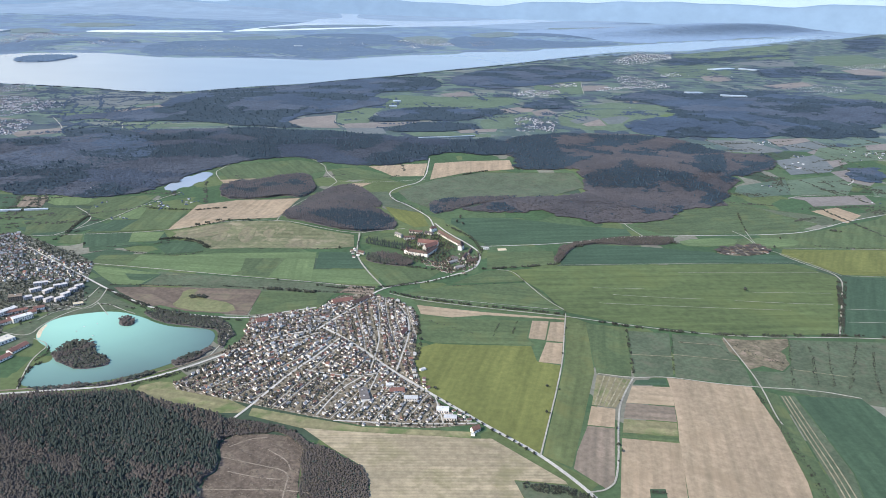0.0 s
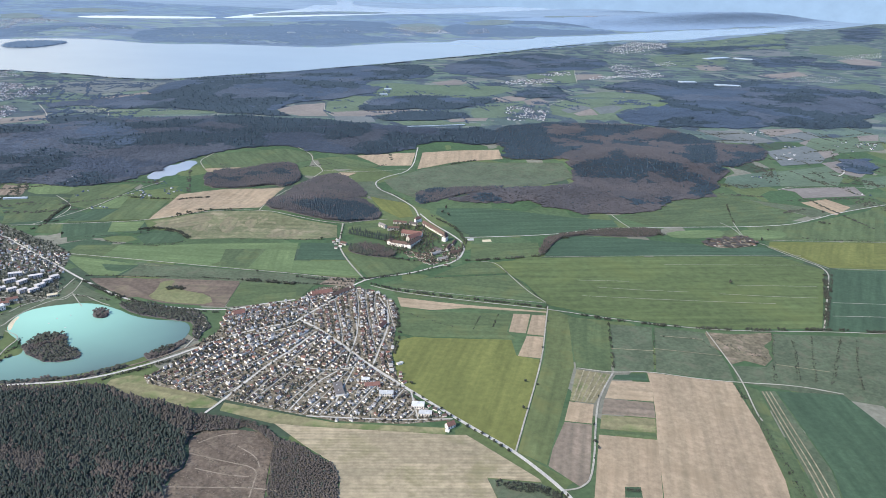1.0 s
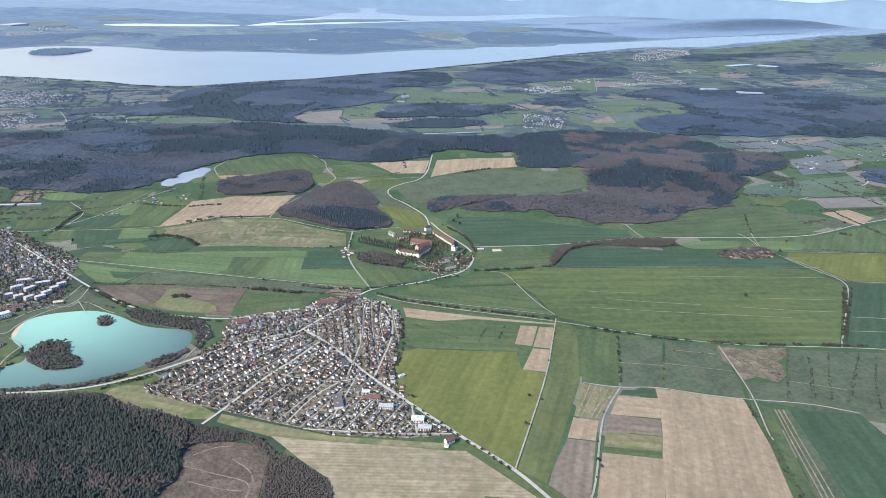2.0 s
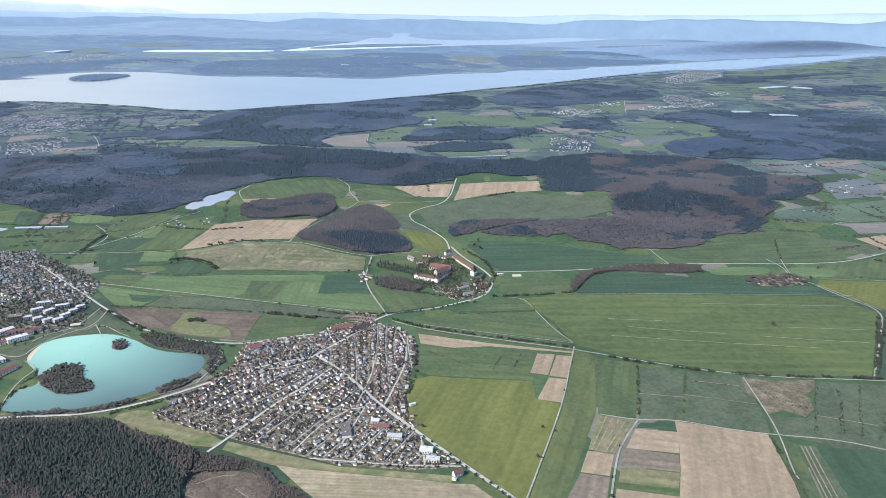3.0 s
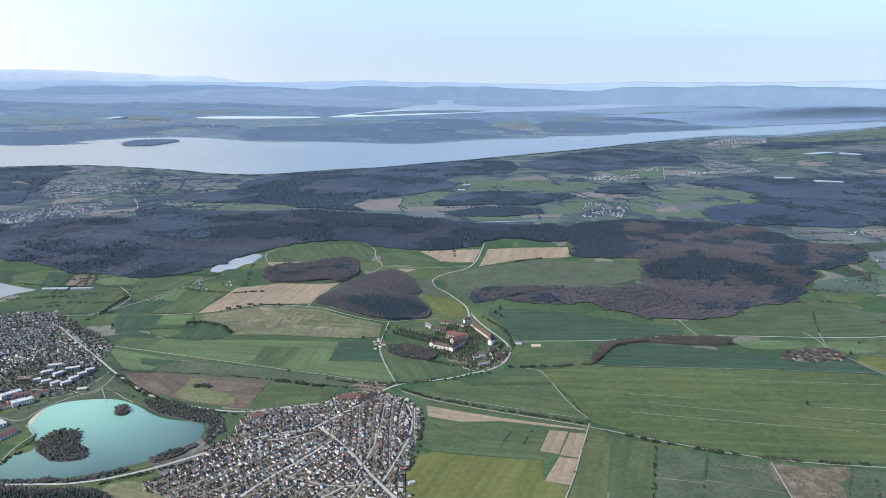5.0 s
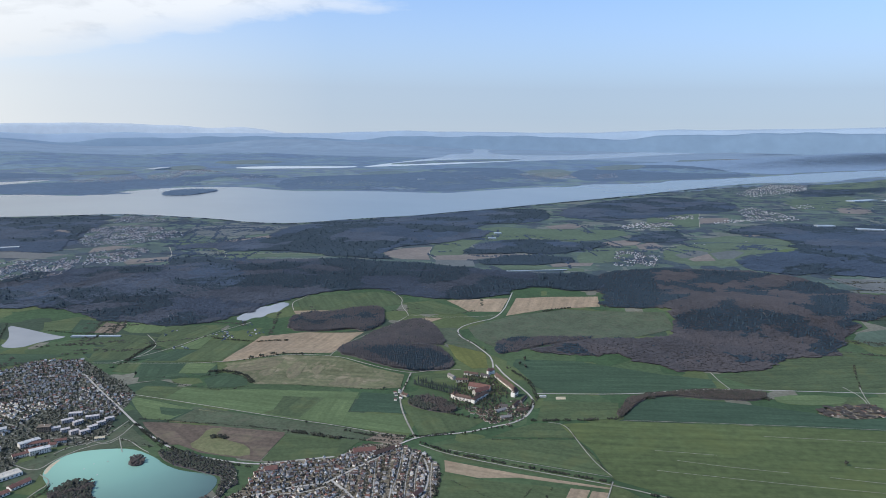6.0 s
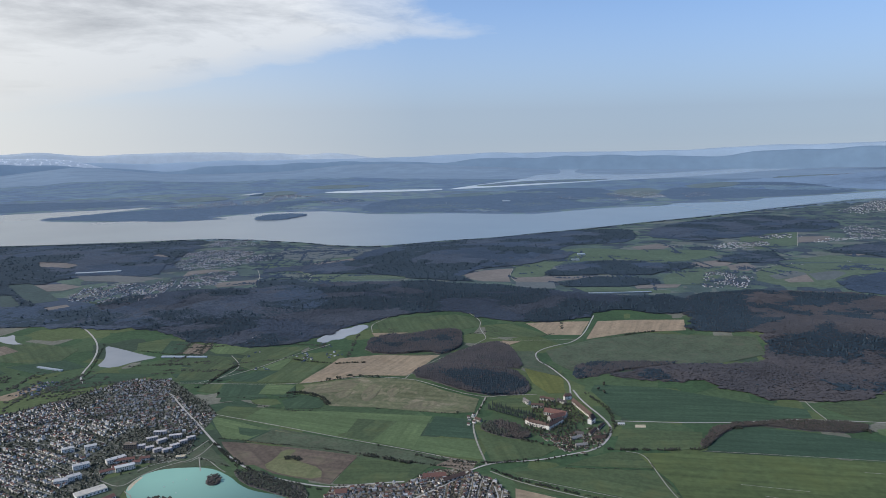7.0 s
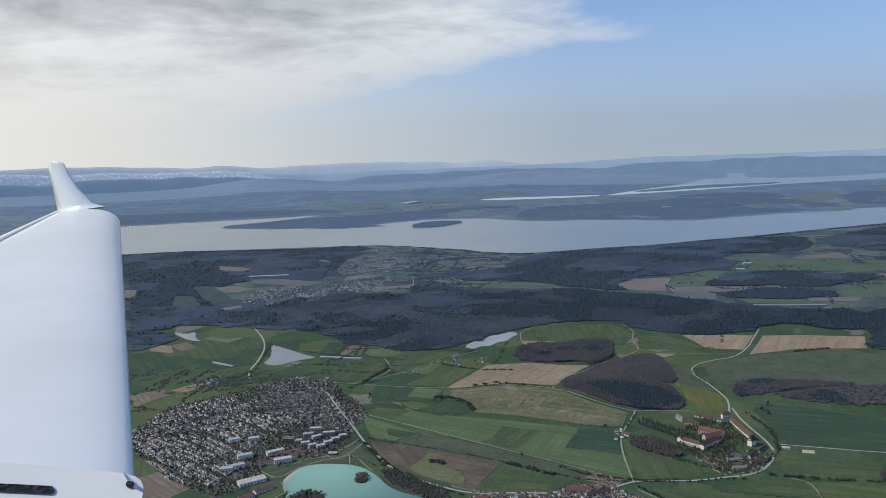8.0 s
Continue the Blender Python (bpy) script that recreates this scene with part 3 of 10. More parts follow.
def spires(rng, x, y, z, size, tall):
    """Conifers: two ragged cones, one above the other. z is the foot."""
    n, k = len(x), 5
    a = np.arange(k) * 2 * math.pi / k
    vs = []
    for low, high, wide in ((0.12, 0.72, 1.0), (0.45, 1.0, 0.62)):
        ring = rng.uniform(0.7, 1.25, (n, k))
        turn = rng.uniform(0, 6.28, (n, 1))
        vx = x[:, None] + np.cos(a + turn) * ring * wide * size[:, None]
        vy = y[:, None] + np.sin(a + turn) * ring * wide * size[:, None]
        vz = (z + low * tall)[:, None] + rng.uniform(-0.06, 0.06, (n, k)) * tall[:, None]
        top = np.stack([x, y, z + high * tall], -1)[:, None]
        vs.append(np.concatenate([np.stack([vx, vy, vz], -1), top], 1))
    v = np.concatenate(vs, 1)
    t = [(i + b, (i + 1) % k + b, k + b) for b in (0, k + 1) for i in range(k)]
    t = np.array(t)[None] + (2 * k + 2) * np.arange(n)[:, None, None]
    return v.reshape(-1, 3), t.reshape(-1, 3)


def scatter(rng, poly, gap):
    """Points within an outline about gap apart, unevenly."""
    xs, ys = [p[0] for p in poly], [p[1] for p in poly]
    gx, gy = np.meshgrid(np.arange(min(xs), max(xs), gap), np.arange(min(ys), max(ys), gap))
    gx = gx.ravel() + rng.uniform(-0.6, 0.6, gx.size) * gap
    gy = gy.ravel() + rng.uniform(-0.6, 0.6, gy.size) * gap
    keep = inside(gx, gy, poly)
    return gx[keep], gy[keep]


def patchy(x, y, size, seed):
    """A slow random field between about -1 and 1, to gather kinds of trees in stands."""
    rng = np.random.default_rng(seed)
    out = np.zeros(np.shape(x))
    for k in range(7):
        a, f, p = rng.uniform(0, 6.28), rng.uniform(0.6, 2.0) / size, rng.uniform(0, 6.28)
        out = out + np.sin((x * math.cos(a) + y * math.sin(a)) * f * 6.28 + p)
    return out / 3.0


def ragged(poly, step, amount, rng):
    """An uneven outline: edges broken up and pushed in and out."""
    out = []
    for (x0, y0), (x1, y1) in zip(poly, poly[1:] + poly[:1]):
        d = math.dist((x0, y0), (x1, y1))
        n = max(1, int(d / step))
        for k in range(n):
            f = k / n
            o = rng.normal(0, amount) if d > step else 0.0
            out.append((x0 + (x1 - x0) * f - (y1 - y0) / (d + 1e-9) * o, y0 + (y1 - y0) * f + (x1 - x0) / (d + 1e-9) * o))
    return out


def cells(x, y, size, rng):
    """Irregular stands of about the given size: the number of the stand that each point belongs to, and how many there are."""
    if not len(x):
        return np.zeros(0, int), 1
    n = int(max(4, 1.6 * (np.ptp(x) + size) * (np.ptp(y) + size) / size ** 2))
    n = min(n, 220)
    cx, cy = rng.uniform(x.min(), x.max(), n), rng.uniform(y.min(), y.max(), n)
    wx, wy = x + 0.16 * size * patchy(x, y, size * 0.5, n), y + 0.16 * size * patchy(y, x, size * 0.5, n + 1)
    out = np.zeros(len(x), int)
    for k in range(0, len(x), 20000):
        e = slice(k, k + 20000)
        out[e] = np.argmin((wx[e, None] - cx) ** 2 + (wy[e, None] - cy) ** 2, axis=1)
    return out, n


def forest(name, label, poly, gap, needles=0.35, tall=2.0, count=2, seed=1, bare=None, floor=None, stand=30.0, avoid=False, spruce=None, flat=0.8, dark=(), beech=None):
    """A wood: its floor, bare broadleaf crowns and conifers in stands. dark: outlines of the conifer stands, where they are known."""
    rng = np.random.default_rng(seed)
    poly = ragged(rounded(poly, 1), 4.5 * gap, 0.75 * gap, rng) if flat > 0.6 else ragged(ragged(ragged(rounded(poly, 1), 22 * gap, 3.6 * gap, rng), 8 * gap, 1.8 * gap, rng), 2.5 * gap, 0.8 * gap, rng)
    if flat < 0.6:
        px, py = np.array([p[0] for p in poly]), np.array([p[1] for p in poly])
        poly = [p for p, wet in zip(poly, inside(px, py - 6.0, LAKE_EDGE) | inside(px, py + 6.0, LAKE_EDGE)) if not wet]
    root = tagged(new(name), label, "forest", kind="stuff")
    sheet("forest_floor", poly, floor or (LITTER if flat > 0.6 else HAZED_LITTER), 0.016 if avoid else 0.11).parent = root
    x, y = scatter(rng, poly, gap)
    if avoid:
        keep = np.ones(len(x), bool)
        for clear in CLEARED:
            keep &= ~inside(x, y, clear)
        x, y = x[keep], y[keep]
    z = lie(x, y)
    which, n = cells(x, y, stand, rng)
    needle = (rng.random(n) < needles * (0.55 if dark else 1.0))[which]
    jx, jy = x + 1.2 * gap * rng.normal(0, 1, len(x)), y + 1.2 * gap * rng.normal(0, 1, len(x))
    for edge in dark:
        needle |= inside(jx, jy, edge)
    needle ^= rng.random(len(x)) < np.where(needle, 0.12 if flat > 0.6 else 0.04, 0.05 if flat > 0.6 else 0.004)
    grow = rng.uniform(0.72, 1.15, len(x)) * rng.uniform(0.8, 1.15, n)[which]
    pale = (rng.random(n) < 0.4)[which]
    for name_, some, mat, words in (("broadleaf_crowns", ~needle & ~pale, bare or BARE, "bare brown broadleaf crowns"), ("beech_crowns", ~needle & pale, beech or (BEECH if flat > 0.6 else HAZED_BEECH), "bare reddish beech crowns")):
        if some.any():
            h = tall * grow[some]
            v, t = clumps(rng, x[some], y[some], z[some] + (0.63 if flat > 0.6 else 0.22) * h, np.full(some.sum(), gap * (1.16 - 0.3 * flat if flat > 0.6 else 1.4)) * grow[some], (0.44 if flat > 0.6 else 0.31) * flat * h, count, True)
            tagged(part(name_, mesh_fast(name_, v, t, mat, True), root), words, kind="stuff")
    if needle.any():
        pine = needle & (rng.random(len(x)) < (0.75 if flat > 0.6 else 0.97))
        needle = needle & ~pine
        h = 1.06 * tall * grow[pine]
        v, t = clumps(rng, x[pine], y[pine], z[pine] + (0.65 if flat > 0.6 else 0.27) * h, np.full(pine.sum(), gap * (1.05 - 0.26 * flat if flat > 0.6 else 1.3)) * grow[pine], (0.5 if flat > 0.6 else 0.30) * flat * h, count, True)
        tagged(part("pine_crowns", mesh_fast("pine_crowns", v, t, spruce or NEEDLE, True), root), "dark green pine crowns", kind="stuff")
        if needle.any():
            h = tall * 1.02 * grow[needle]
            v, t = spires(rng, x[needle], y[needle], z[needle], np.full(needle.sum(), gap * 0.85) * grow[needle], h)
            tagged(part("conifers", mesh_fast("conifers", v, t, spruce or NEEDLE, True), root), "dark green conifers", kind="stuff")
    return root


def far_wood(name, label, poly, gap, tall=2.0, seed=1, mat=None):
    """Woodland far off: a rolling canopy of broad clumps."""
    rng = np.random.default_rng(seed)
    gap *= 1.25
    poly = ragged(rounded(poly, 2), 12 * gap, 1.6 * gap, rng)
    x, y = scatter(rng, poly, gap)
    keep = patchy(x * 0.5, y, gap * 70, seed) + rng.normal(0, 0.2, len(x)) > (-2.0 if mat else -0.5)
    x, y = x[keep], y[keep]
    n = len(x)
    size = gap * rng.uniform(0.8, 1.25, n)
    v, t = clumps(rng, x, y, lie(x, y) + 0.12 * tall, (1.75 if mat else 1.3) * size, tall * rng.uniform(0.2, 0.34, n), 1, True)
    return tagged(new(name, mesh_fast(name, v, t, mat or HAZED_WOOD, True)), label, "forest", kind="stuff")


def tree_meshes(seed, conifer=False, mat=None):
    rng = np.random.default_rng(seed)
    if conifer:
        v, t = spires(rng, np.zeros(1), np.zeros(1), np.full(1, 0.1), np.full(1, 0.36), np.full(1, 1.7))
        return None, mesh_fast("crown", v, t, NEEDLE)
    v, t = clumps(rng, np.zeros(1), np.zeros(1), np.full(1, 0.78), np.full(1, 0.55), np.full(1, 0.55), 9)
    me = mesh_fast("crown", v, t, mat or BUDDING)
    k = 6
    ring = [(math.cos(a) * w, math.sin(a) * w, z) for z, w in ((-0.05, 0.07), (0.35, 0.05), (0.9, 0.02)) for a in (i * 6.283 / k for i in range(k))]
    faces = [(r * k + i, r * k + (i + 1) % k, (r + 1) * k + (i + 1) % k, (r + 1) * k + i) for r in range(2) for i in range(k)]
    for a in range(4):
        b = len(ring)
        c, s = math.cos(a * 1.57 + 0.4), math.sin(a * 1.57 + 0.4)
        ring += [(0.03 * s, -0.03 * c, 0.4), (-0.03 * s, 0.03 * c, 0.4), (0.36 * c, 0.36 * s, 0.95)]
        faces.append((b, b + 1, b + 2))
    return mesh_of("trunk", ring, faces, BARK), me


TREES = [tree_meshes(s) for s in (3, 4, 5)] + [tree_meshes(6, True)]


def tree(x, y, size, kind, label, group):
    trunk, crown = TREES[kind]
    root = new("tree")
    root.matrix_world = Matrix.LocRotScale((x, y, float(lie(x, y))), Euler((0, 0, x * 3.7 + y)), (size, size, size * 1.05))
    if trunk:
        part("trunk", trunk, root)
    part("crown", crown, root)
    return tagged(root, label, "tree", group)


def tree_row(line, gap, size, group, seed=1, spread=0.25, conifer=0.0, label="leafless tree with a budding grey-brown crown beside a lane"):
    rng = random.Random(seed)
    for (x0, y0), (x1, y1) in zip(line, line[1:]):
        d = math.dist((x0, y0), (x1, y1))
        for k in range(max(1, int(d / gap))):
            f = (k + rng.uniform(0.1, 0.9)) / max(1, int(d / gap))
            kind = 3 if rng.random() < conifer else rng.randrange(3)
            tree(x0 + (x1 - x0) * f + rng.uniform(-spread, spread), y0 + (y1 - y0) * f + rng.uniform(-spread, spread), size * rng.uniform(0.65, 1.25), kind,
                 ("dark green conical tree in an avenue" if conifer == 1.0 else "dark green conifer in a garden") if kind == 3 else label, group)


def hedge(name, label, line, width, gap, tall, seed=1, mat=None):
    """A tangled belt of shrubs and small trees along a line."""
    rng = np.random.default_rng(seed)
    xs, ys = [], []
    for (x0, y0), (x1, y1) in zip(line, line[1:]):
        d = math.dist((x0, y0), (x1, y1))
        n = max(2, int(1.7 * d / gap * max(1.0, width / gap)))
        f = rng.uniform(0, 1, n)
        keep = patchy(f * d, f * 0, max(d / 4, 4.0), seed) > -0.45
        f = f[keep]
        nx, ny = -(y1 - y0) / d, (x1 - x0) / d
        o = rng.uniform(-0.5, 0.5, len(f)) * width
        xs.append(x0 + (x1 - x0) * f + nx * o)
        ys.append(y0 + (y1 - y0) * f + ny * o)
    x, y = np.concatenate(xs), np.concatenate(ys)
    h = tall * rng.uniform(0.35, 1.1, len(x))
    v, t = clumps(rng, x, y, lie(x, y) + 0.4 * h, 0.36 * h + 0.06, 0.48 * h, 3)
    return tagged(new(name, mesh_fast(name, v, t, mat or BUDDING)), label, "hedge", kind="stuff")


def hedgerows(name, label, poly, count, seed, tall=0.9, mat=None, copses=0.25):
    """Short hedges and copses strewn over open country, along the edges of its plots."""
    rng = np.random.default_rng(seed)
    xs, ys = [p[0] for p in poly], [p[1] for p in poly]
    cx, cy = rng.uniform(min(xs), max(xs), count * 4), rng.uniform(min(ys), max(ys), count * 4)
    keep = np.flatnonzero(inside(cx, cy, poly))[:count]
    px, py = [], []
    for k in keep:
        a = rng.choice([0.35, 1.9]) + rng.normal(0, 0.25)
        if rng.random() < copses:
            d = rng.uniform(8, 30)
            n = int(d * rng.uniform(1.5, 3.5))
            f, o = rng.normal(0, 0.3, n) * d, rng.normal(0, 0.12, n) * d
        else:
            d = rng.uniform(8, 50)
            n = int(d * rng.uniform(0.6, 1.5))
            f, o = rng.uniform(-0.5, 0.5, n) * d, rng.normal(0, 0.5, n)
        px.append(cx[k] + f * math.cos(a) - o * math.sin(a))
        py.append(cy[k] + f * math.sin(a) + o * math.cos(a))
    x, y = np.concatenate(px), np.concatenate(py)
    dry = ~inside(x, y, LAKE_EDGE)
    x, y = x[dry], y[dry]
    h = tall * rng.uniform(0.5, 1.3, len(x))
    v, t = clumps(rng, x, y, lie(x, y) + 0.35 * h, 0.75 * h + 0.2, 0.5 * h, 1, True)
    return tagged(new(name, mesh_fast(name, v, t, mat or HAZED_BARE, True)), label, "hedge", kind="stuff")


def strewn(poly, count, seed):
    """Places of lone farmhouses within an outline, in twos and threes: x, y, turn."""
    rng = random.Random(seed)
    xs, ys = [p[0] for p in poly], [p[1] for p in poly]
    out = []
    while len(out) < count:
        x, y = rng.uniform(min(xs), max(xs)), rng.uniform(min(ys), max(ys))
        if inside([x], [y], poly)[0]:
            out += [(x + rng.uniform(-4, 4), y + rng.uniform(-4, 4), rng.uniform(0, 3)) for _ in range(rng.randint(1, 4))]
    return out


# gable house: walls with gables, roof with overhang and thickness, chimney
def house_parts(w, d, h, r, over=0.09, wall_mat=None, roof_mat=None, hip=0.0):
    a, b = w / 2, d / 2
    walls = mesh_of("wall", [(-a, -b, -0.1), (a, -b, -0.1), (a, b, -0.1), (-a, b, -0.1), (-a, -b, h), (a, -b, h), (a, b, h), (-a, b, h), (-a, 0, h + r * (1 - hip)), (a, 0, h + r * (1 - hip))],
                    [(0, 1, 5, 4), (2, 3, 7, 6), (1, 2, 6, 9, 5), (3, 0, 4, 8, 7)], wall_mat or PLASTER)
    e, f = a + over, b + over
    drop = r * over / b
    k = a + over - hip * b
    top = [(-e, -f, h - drop), (e, -f, h - drop), (k, 0, h + r), (-k, 0, h + r), (e, f, h - drop), (-e, f, h - drop)]
    verts = [(x, y, z + 0.07) for x, y, z in top] + top
    faces = [(0, 1, 2, 3), (3, 2, 4, 5), (7, 6, 9, 8), (8, 9, 11, 10), (0, 6, 7, 1), (4, 10, 11, 5), (1, 7, 8, 2), (2, 8, 10, 4), (5, 11, 9, 3), (3, 9, 6, 0)]
    if hip:
        faces += [(1, 4, 2), (0, 3, 5)]
    roof = mesh_of("roof", verts, faces, roof_mat or ROOF)
    c = 0.055
    x, y, z0, z1 = a * 0.3, b * 0.25, h + r * 0.55, h + r + 0.14
    chimney = mesh_of("chimney", [(x + i * c, y + j * c, z) for z in (z0, z1) for i, j in ((-1, -1), (1, -1), (1, 1), (-1, 1))],
                      [(0, 1, 5, 4), (1, 2, 6, 5), (2, 3, 7, 6), (3, 0, 4, 7), (4, 5, 6, 7)], REDTILE)
    return walls, roof, chimney


HOUSES = [house_parts(1.0, 0.85, 0.36, 0.34, 0.06), house_parts(1.2, 0.9, 0.40, 0.36, 0.06), house_parts(0.85, 0.8, 0.40, 0.36, 0.06), house_parts(1.4, 0.9, 0.40, 0.36, 0.06), house_parts(0.95, 0.9, 0.36, 0.26, 0.06, hip=0.6)]
HOUSES += [house_parts(0.95, 0.85, 0.52, 0.24, 0.06, roof_mat=PALETILE), house_parts(1.1, 0.85, 0.56, 0.2, 0.06, roof_mat=PALETILE), house_parts(0.9, 0.9, 0.58, 0.18, 0.05, roof_mat=PALETILE, hip=0.6)]


def house(x, y, turn, kind, label, group, size=1.0):
    root = new("house")
    root.matrix_world = Matrix.LocRotScale((x, y, float(lie(x, y)) + 0.04), Euler((0, 0, turn)), (size, size, size))
    walls, roof, chimney = HOUSES[kind]
    part("wall", walls, root)
    part("chimney", chimney, part("roof", roof, root))
    return tagged(root, label, "house", group)


def plots(poly, gap, turn, streets, seed, skip=0.06, clear=1.0):
    """Building plots in rows within an outline, off the streets: x, y, turn."""
    rng = random.Random(seed)
    cx, cy = sum(p[0] for p in poly) / len(poly), sum(p[1] for p in poly) / len(poly)
    reach = max(math.dist((cx, cy), p) for p in poly)
    c, s = math.cos(turn), math.sin(turn)
    out = []
    n = int(reach / gap) + 1
    for i in range(-n, n + 1):
        for j in range(-n, n + 1):
            u, v = (i + rng.uniform(-0.33, 0.33)) * gap * 0.92, (j + rng.uniform(-0.3, 0.3)) * gap * 1.08
            u, v = u + 1.1 * gap * math.sin(v / gap * 0.33 + seed), v + 1.1 * gap * math.sin(u / gap * 0.27 + 2 * seed)
            if j % 3 == 0:
                v += 0.12 * gap
            x, y = cx + u * c - v * s, cy + u * s + v * c
            out.append((x, y, turn + 0.5 * math.sin(x * 0.11 + seed) + (0 if rng.random() < 0.62 else math.pi / 2) + rng.uniform(-0.25, 0.25)))
    x, y = np.array([p[0] for p in out]), np.array([p[1] for p in out])
    ok = inside(x, y, poly) & (np.array([rng.random() for _ in out]) > skip)
    if gap < 6.0:
        ok &= patchy(x, y, 16.0 if gap < 2.2 else 24.0, seed) > (-0.72 if gap < 2.2 else -0.25)  # gardens and greens left free
    for line in streets:
        for (x0, y0), (x1, y1) in zip(line, line[1:]):
            dx, dy = x1 - x0, y1 - y0
            f = np.clip(((x - x0) * dx + (y - y0) * dy) / (dx * dx + dy * dy + 1e-9), 0, 1)
            ok &= np.hypot(x - x0 - f * dx, y - y0 - f * dy) > clear
    return [p for p, o in zip(out, ok) if o]


def near_line(x, y, lines):
    """Distance of each point from the nearest of the lines."""
    away = np.full(np.shape(x), 1e9)
    for line in lines:
        for (x0, y0), (x1, y1) in zip(line, line[1:]):
            dx, dy = x1 - x0, y1 - y0
            f = np.clip(((x - x0) * dx + (y - y0) * dy) / (dx * dx + dy * dy + 1e-9), 0, 1)
            away = np.minimum(away, np.hypot(x - x0 - f * dx, y - y0 - f * dy))
    return away


def quarter(poly, turn, pitch, along, main, seed, skip=0.08):
    """A quarter of a town: side streets at an even pitch, and houses on both sides of them and of the main streets. Returns the streets and the plots."""
    rng = random.Random(seed)
    cx, cy = sum(p[0] for p in poly) / len(poly), sum(p[1] for p in poly) / len(poly)
    reach = max(math.dist((cx, cy), p) for p in poly)
    c, s = math.cos(turn), math.sin(turn)
    streets, spots = [], []
    for k in range(-int(reach / pitch) - 1, int(reach / pitch) + 2):
        v0, bend, wave = (k + rng.uniform(-0.16, 0.16)) * pitch, rng.uniform(-0.9, 0.9), rng.uniform(0.05, 0.14)
        run = []
        for i in range(int(2 * reach / 1.5) + 1):
            u = -reach + 1.5 * i
            v = v0 + bend * math.sin(u * wave + k) + 1.1 * math.sin(u * 0.06 + seed)
            x, y = cx + u * c - v * s, cy + u * s + v * c
            if inside([x], [y], poly)[0] and near_line(np.array([x]), np.array([y]), main)[0] > 0.3:
                run.append((x, y))
            else:
                if len(run) > 3:
                    streets.append(run)
                run = []
        if len(run) > 3:
            streets.append(run)
    lines = [(line, 0.95) for line in streets] + [(line, 1.2) for line in main]
    for line, off in lines:
        for side in (-1, 1):
            rest = rng.uniform(0.2, along)
            for (x0, y0), (x1, y1) in zip(line, line[1:]):
                d = math.dist((x0, y0), (x1, y1))
                while rest < d:
                    f, o = rest / d, side * off * rng.uniform(0.85, 1.35)
                    x, y = x0 + (x1 - x0) * f - (y1 - y0) / d * o, y0 + (y1 - y0) * f + (x1 - x0) / d * o
                    a = math.atan2(y1 - y0, x1 - x0)
                    if rng.random() > skip:
                        spots.append((x, y, a + (0 if rng.random() < 0.55 else math.pi / 2) + rng.uniform(-0.2, 0.2)))
                    rest += along * rng.uniform(0.75, 1.5)
                rest -= d
    x, y = np.array([p[0] for p in spots]), np.array([p[1] for p in spots])
    ok = inside(x, y, poly) & (near_line(x, y, streets) > 0.72) & (near_line(x, y, main) > 0.95)
    out = []
    for p, good in zip(spots, ok):
        if good and all((p[0] - q[0]) ** 2 + (p[1] - q[1]) ** 2 > 0.95 for q in out):
            out.append(p)
    return streets, out


def town_mesh(name, label, spots, seed, scale=1.0, wall=None, roof=None):
    """Many far houses of one town: walls in one part, roofs in another."""
    rng = random.Random(seed)
    wv, wf, rv, rf = [], [], [], []
    for x, y, turn in spots:
        w, d, h, r = rng.uniform(0.75, 1.4) * scale * (1.4 if wall else 1.0), rng.uniform(0.65, 0.95) * scale * (1.25 if wall else 1.0), rng.uniform(0.55, 0.85) * scale * (0.55 if wall else 1.0), rng.uniform(0.26, 0.42) * scale
        c, s = math.cos(turn), math.sin(turn)
        z = float(lie(x, y))

        def put(u, v, k):
            return (x + u * c - v * s, y + u * s + v * c, z + k)
        a, b, o = w / 2, d / 2, 0.08 * scale
        n = len(wv)
        wv += [put(-a, -b, -.1), put(a, -b, -.1), put(a, b, -.1), put(-a, b, -.1), put(-a, -b, h), put(a, -b, h), put(a, b, h), put(-a, b, h), put(-a, 0, h + r), put(a, 0, h + r)]
        wf += [(n, n + 1, n + 5, n + 4), (n + 2, n + 3, n + 7, n + 6), (n + 1, n + 2, n + 6, n + 9, n + 5), (n + 3, n, n + 4, n + 8, n + 7)]
        n = len(rv)
        e = h - r * o / b + 0.05 * scale
        rv += [put(-a - o, -b - o, e), put(a + o, -b - o, e), put(a + o, 0, h + r + 0.05 * scale), put(-a - o, 0, h + r + 0.05 * scale), put(a + o, b + o, e), put(-a - o, b + o, e)]
        rf += [(n, n + 1, n + 2, n + 3), (n + 3, n + 2, n + 4, n + 5)]
    root = tagged(new(name), label, "town", kind="stuff")
    if wall is FAR_WALL and len(spots) > 8:
        dice = np.random.default_rng(seed)
        at = np.array([p[:2] for p in spots])
        tx, ty = np.repeat(at[:, 0], 2) + dice.normal(0, 1.8, 2 * len(at)), np.repeat(at[:, 1], 2) + dice.normal(0, 1.8, 2 * len(at))
        th = dice.uniform(0.5, 1.2, len(tx))
        tv, tt = clumps(dice, tx, ty, lie(tx, ty) + 0.3 * th, 0.7 * th, 0.5 * th, 1, True)
        tagged(part("trees", mesh_fast("trees", tv, tt, HAZED_BARE, True), root), "dark trees between the houses", kind="stuff")
    tagged(part("walls", mesh_of("walls", wv, wf, wall or PLASTERS), root), kind="stuff")
    tagged(part("roofs", mesh_of("roofs", rv, rf, roof or ROOFS), root), kind="stuff")
    return root


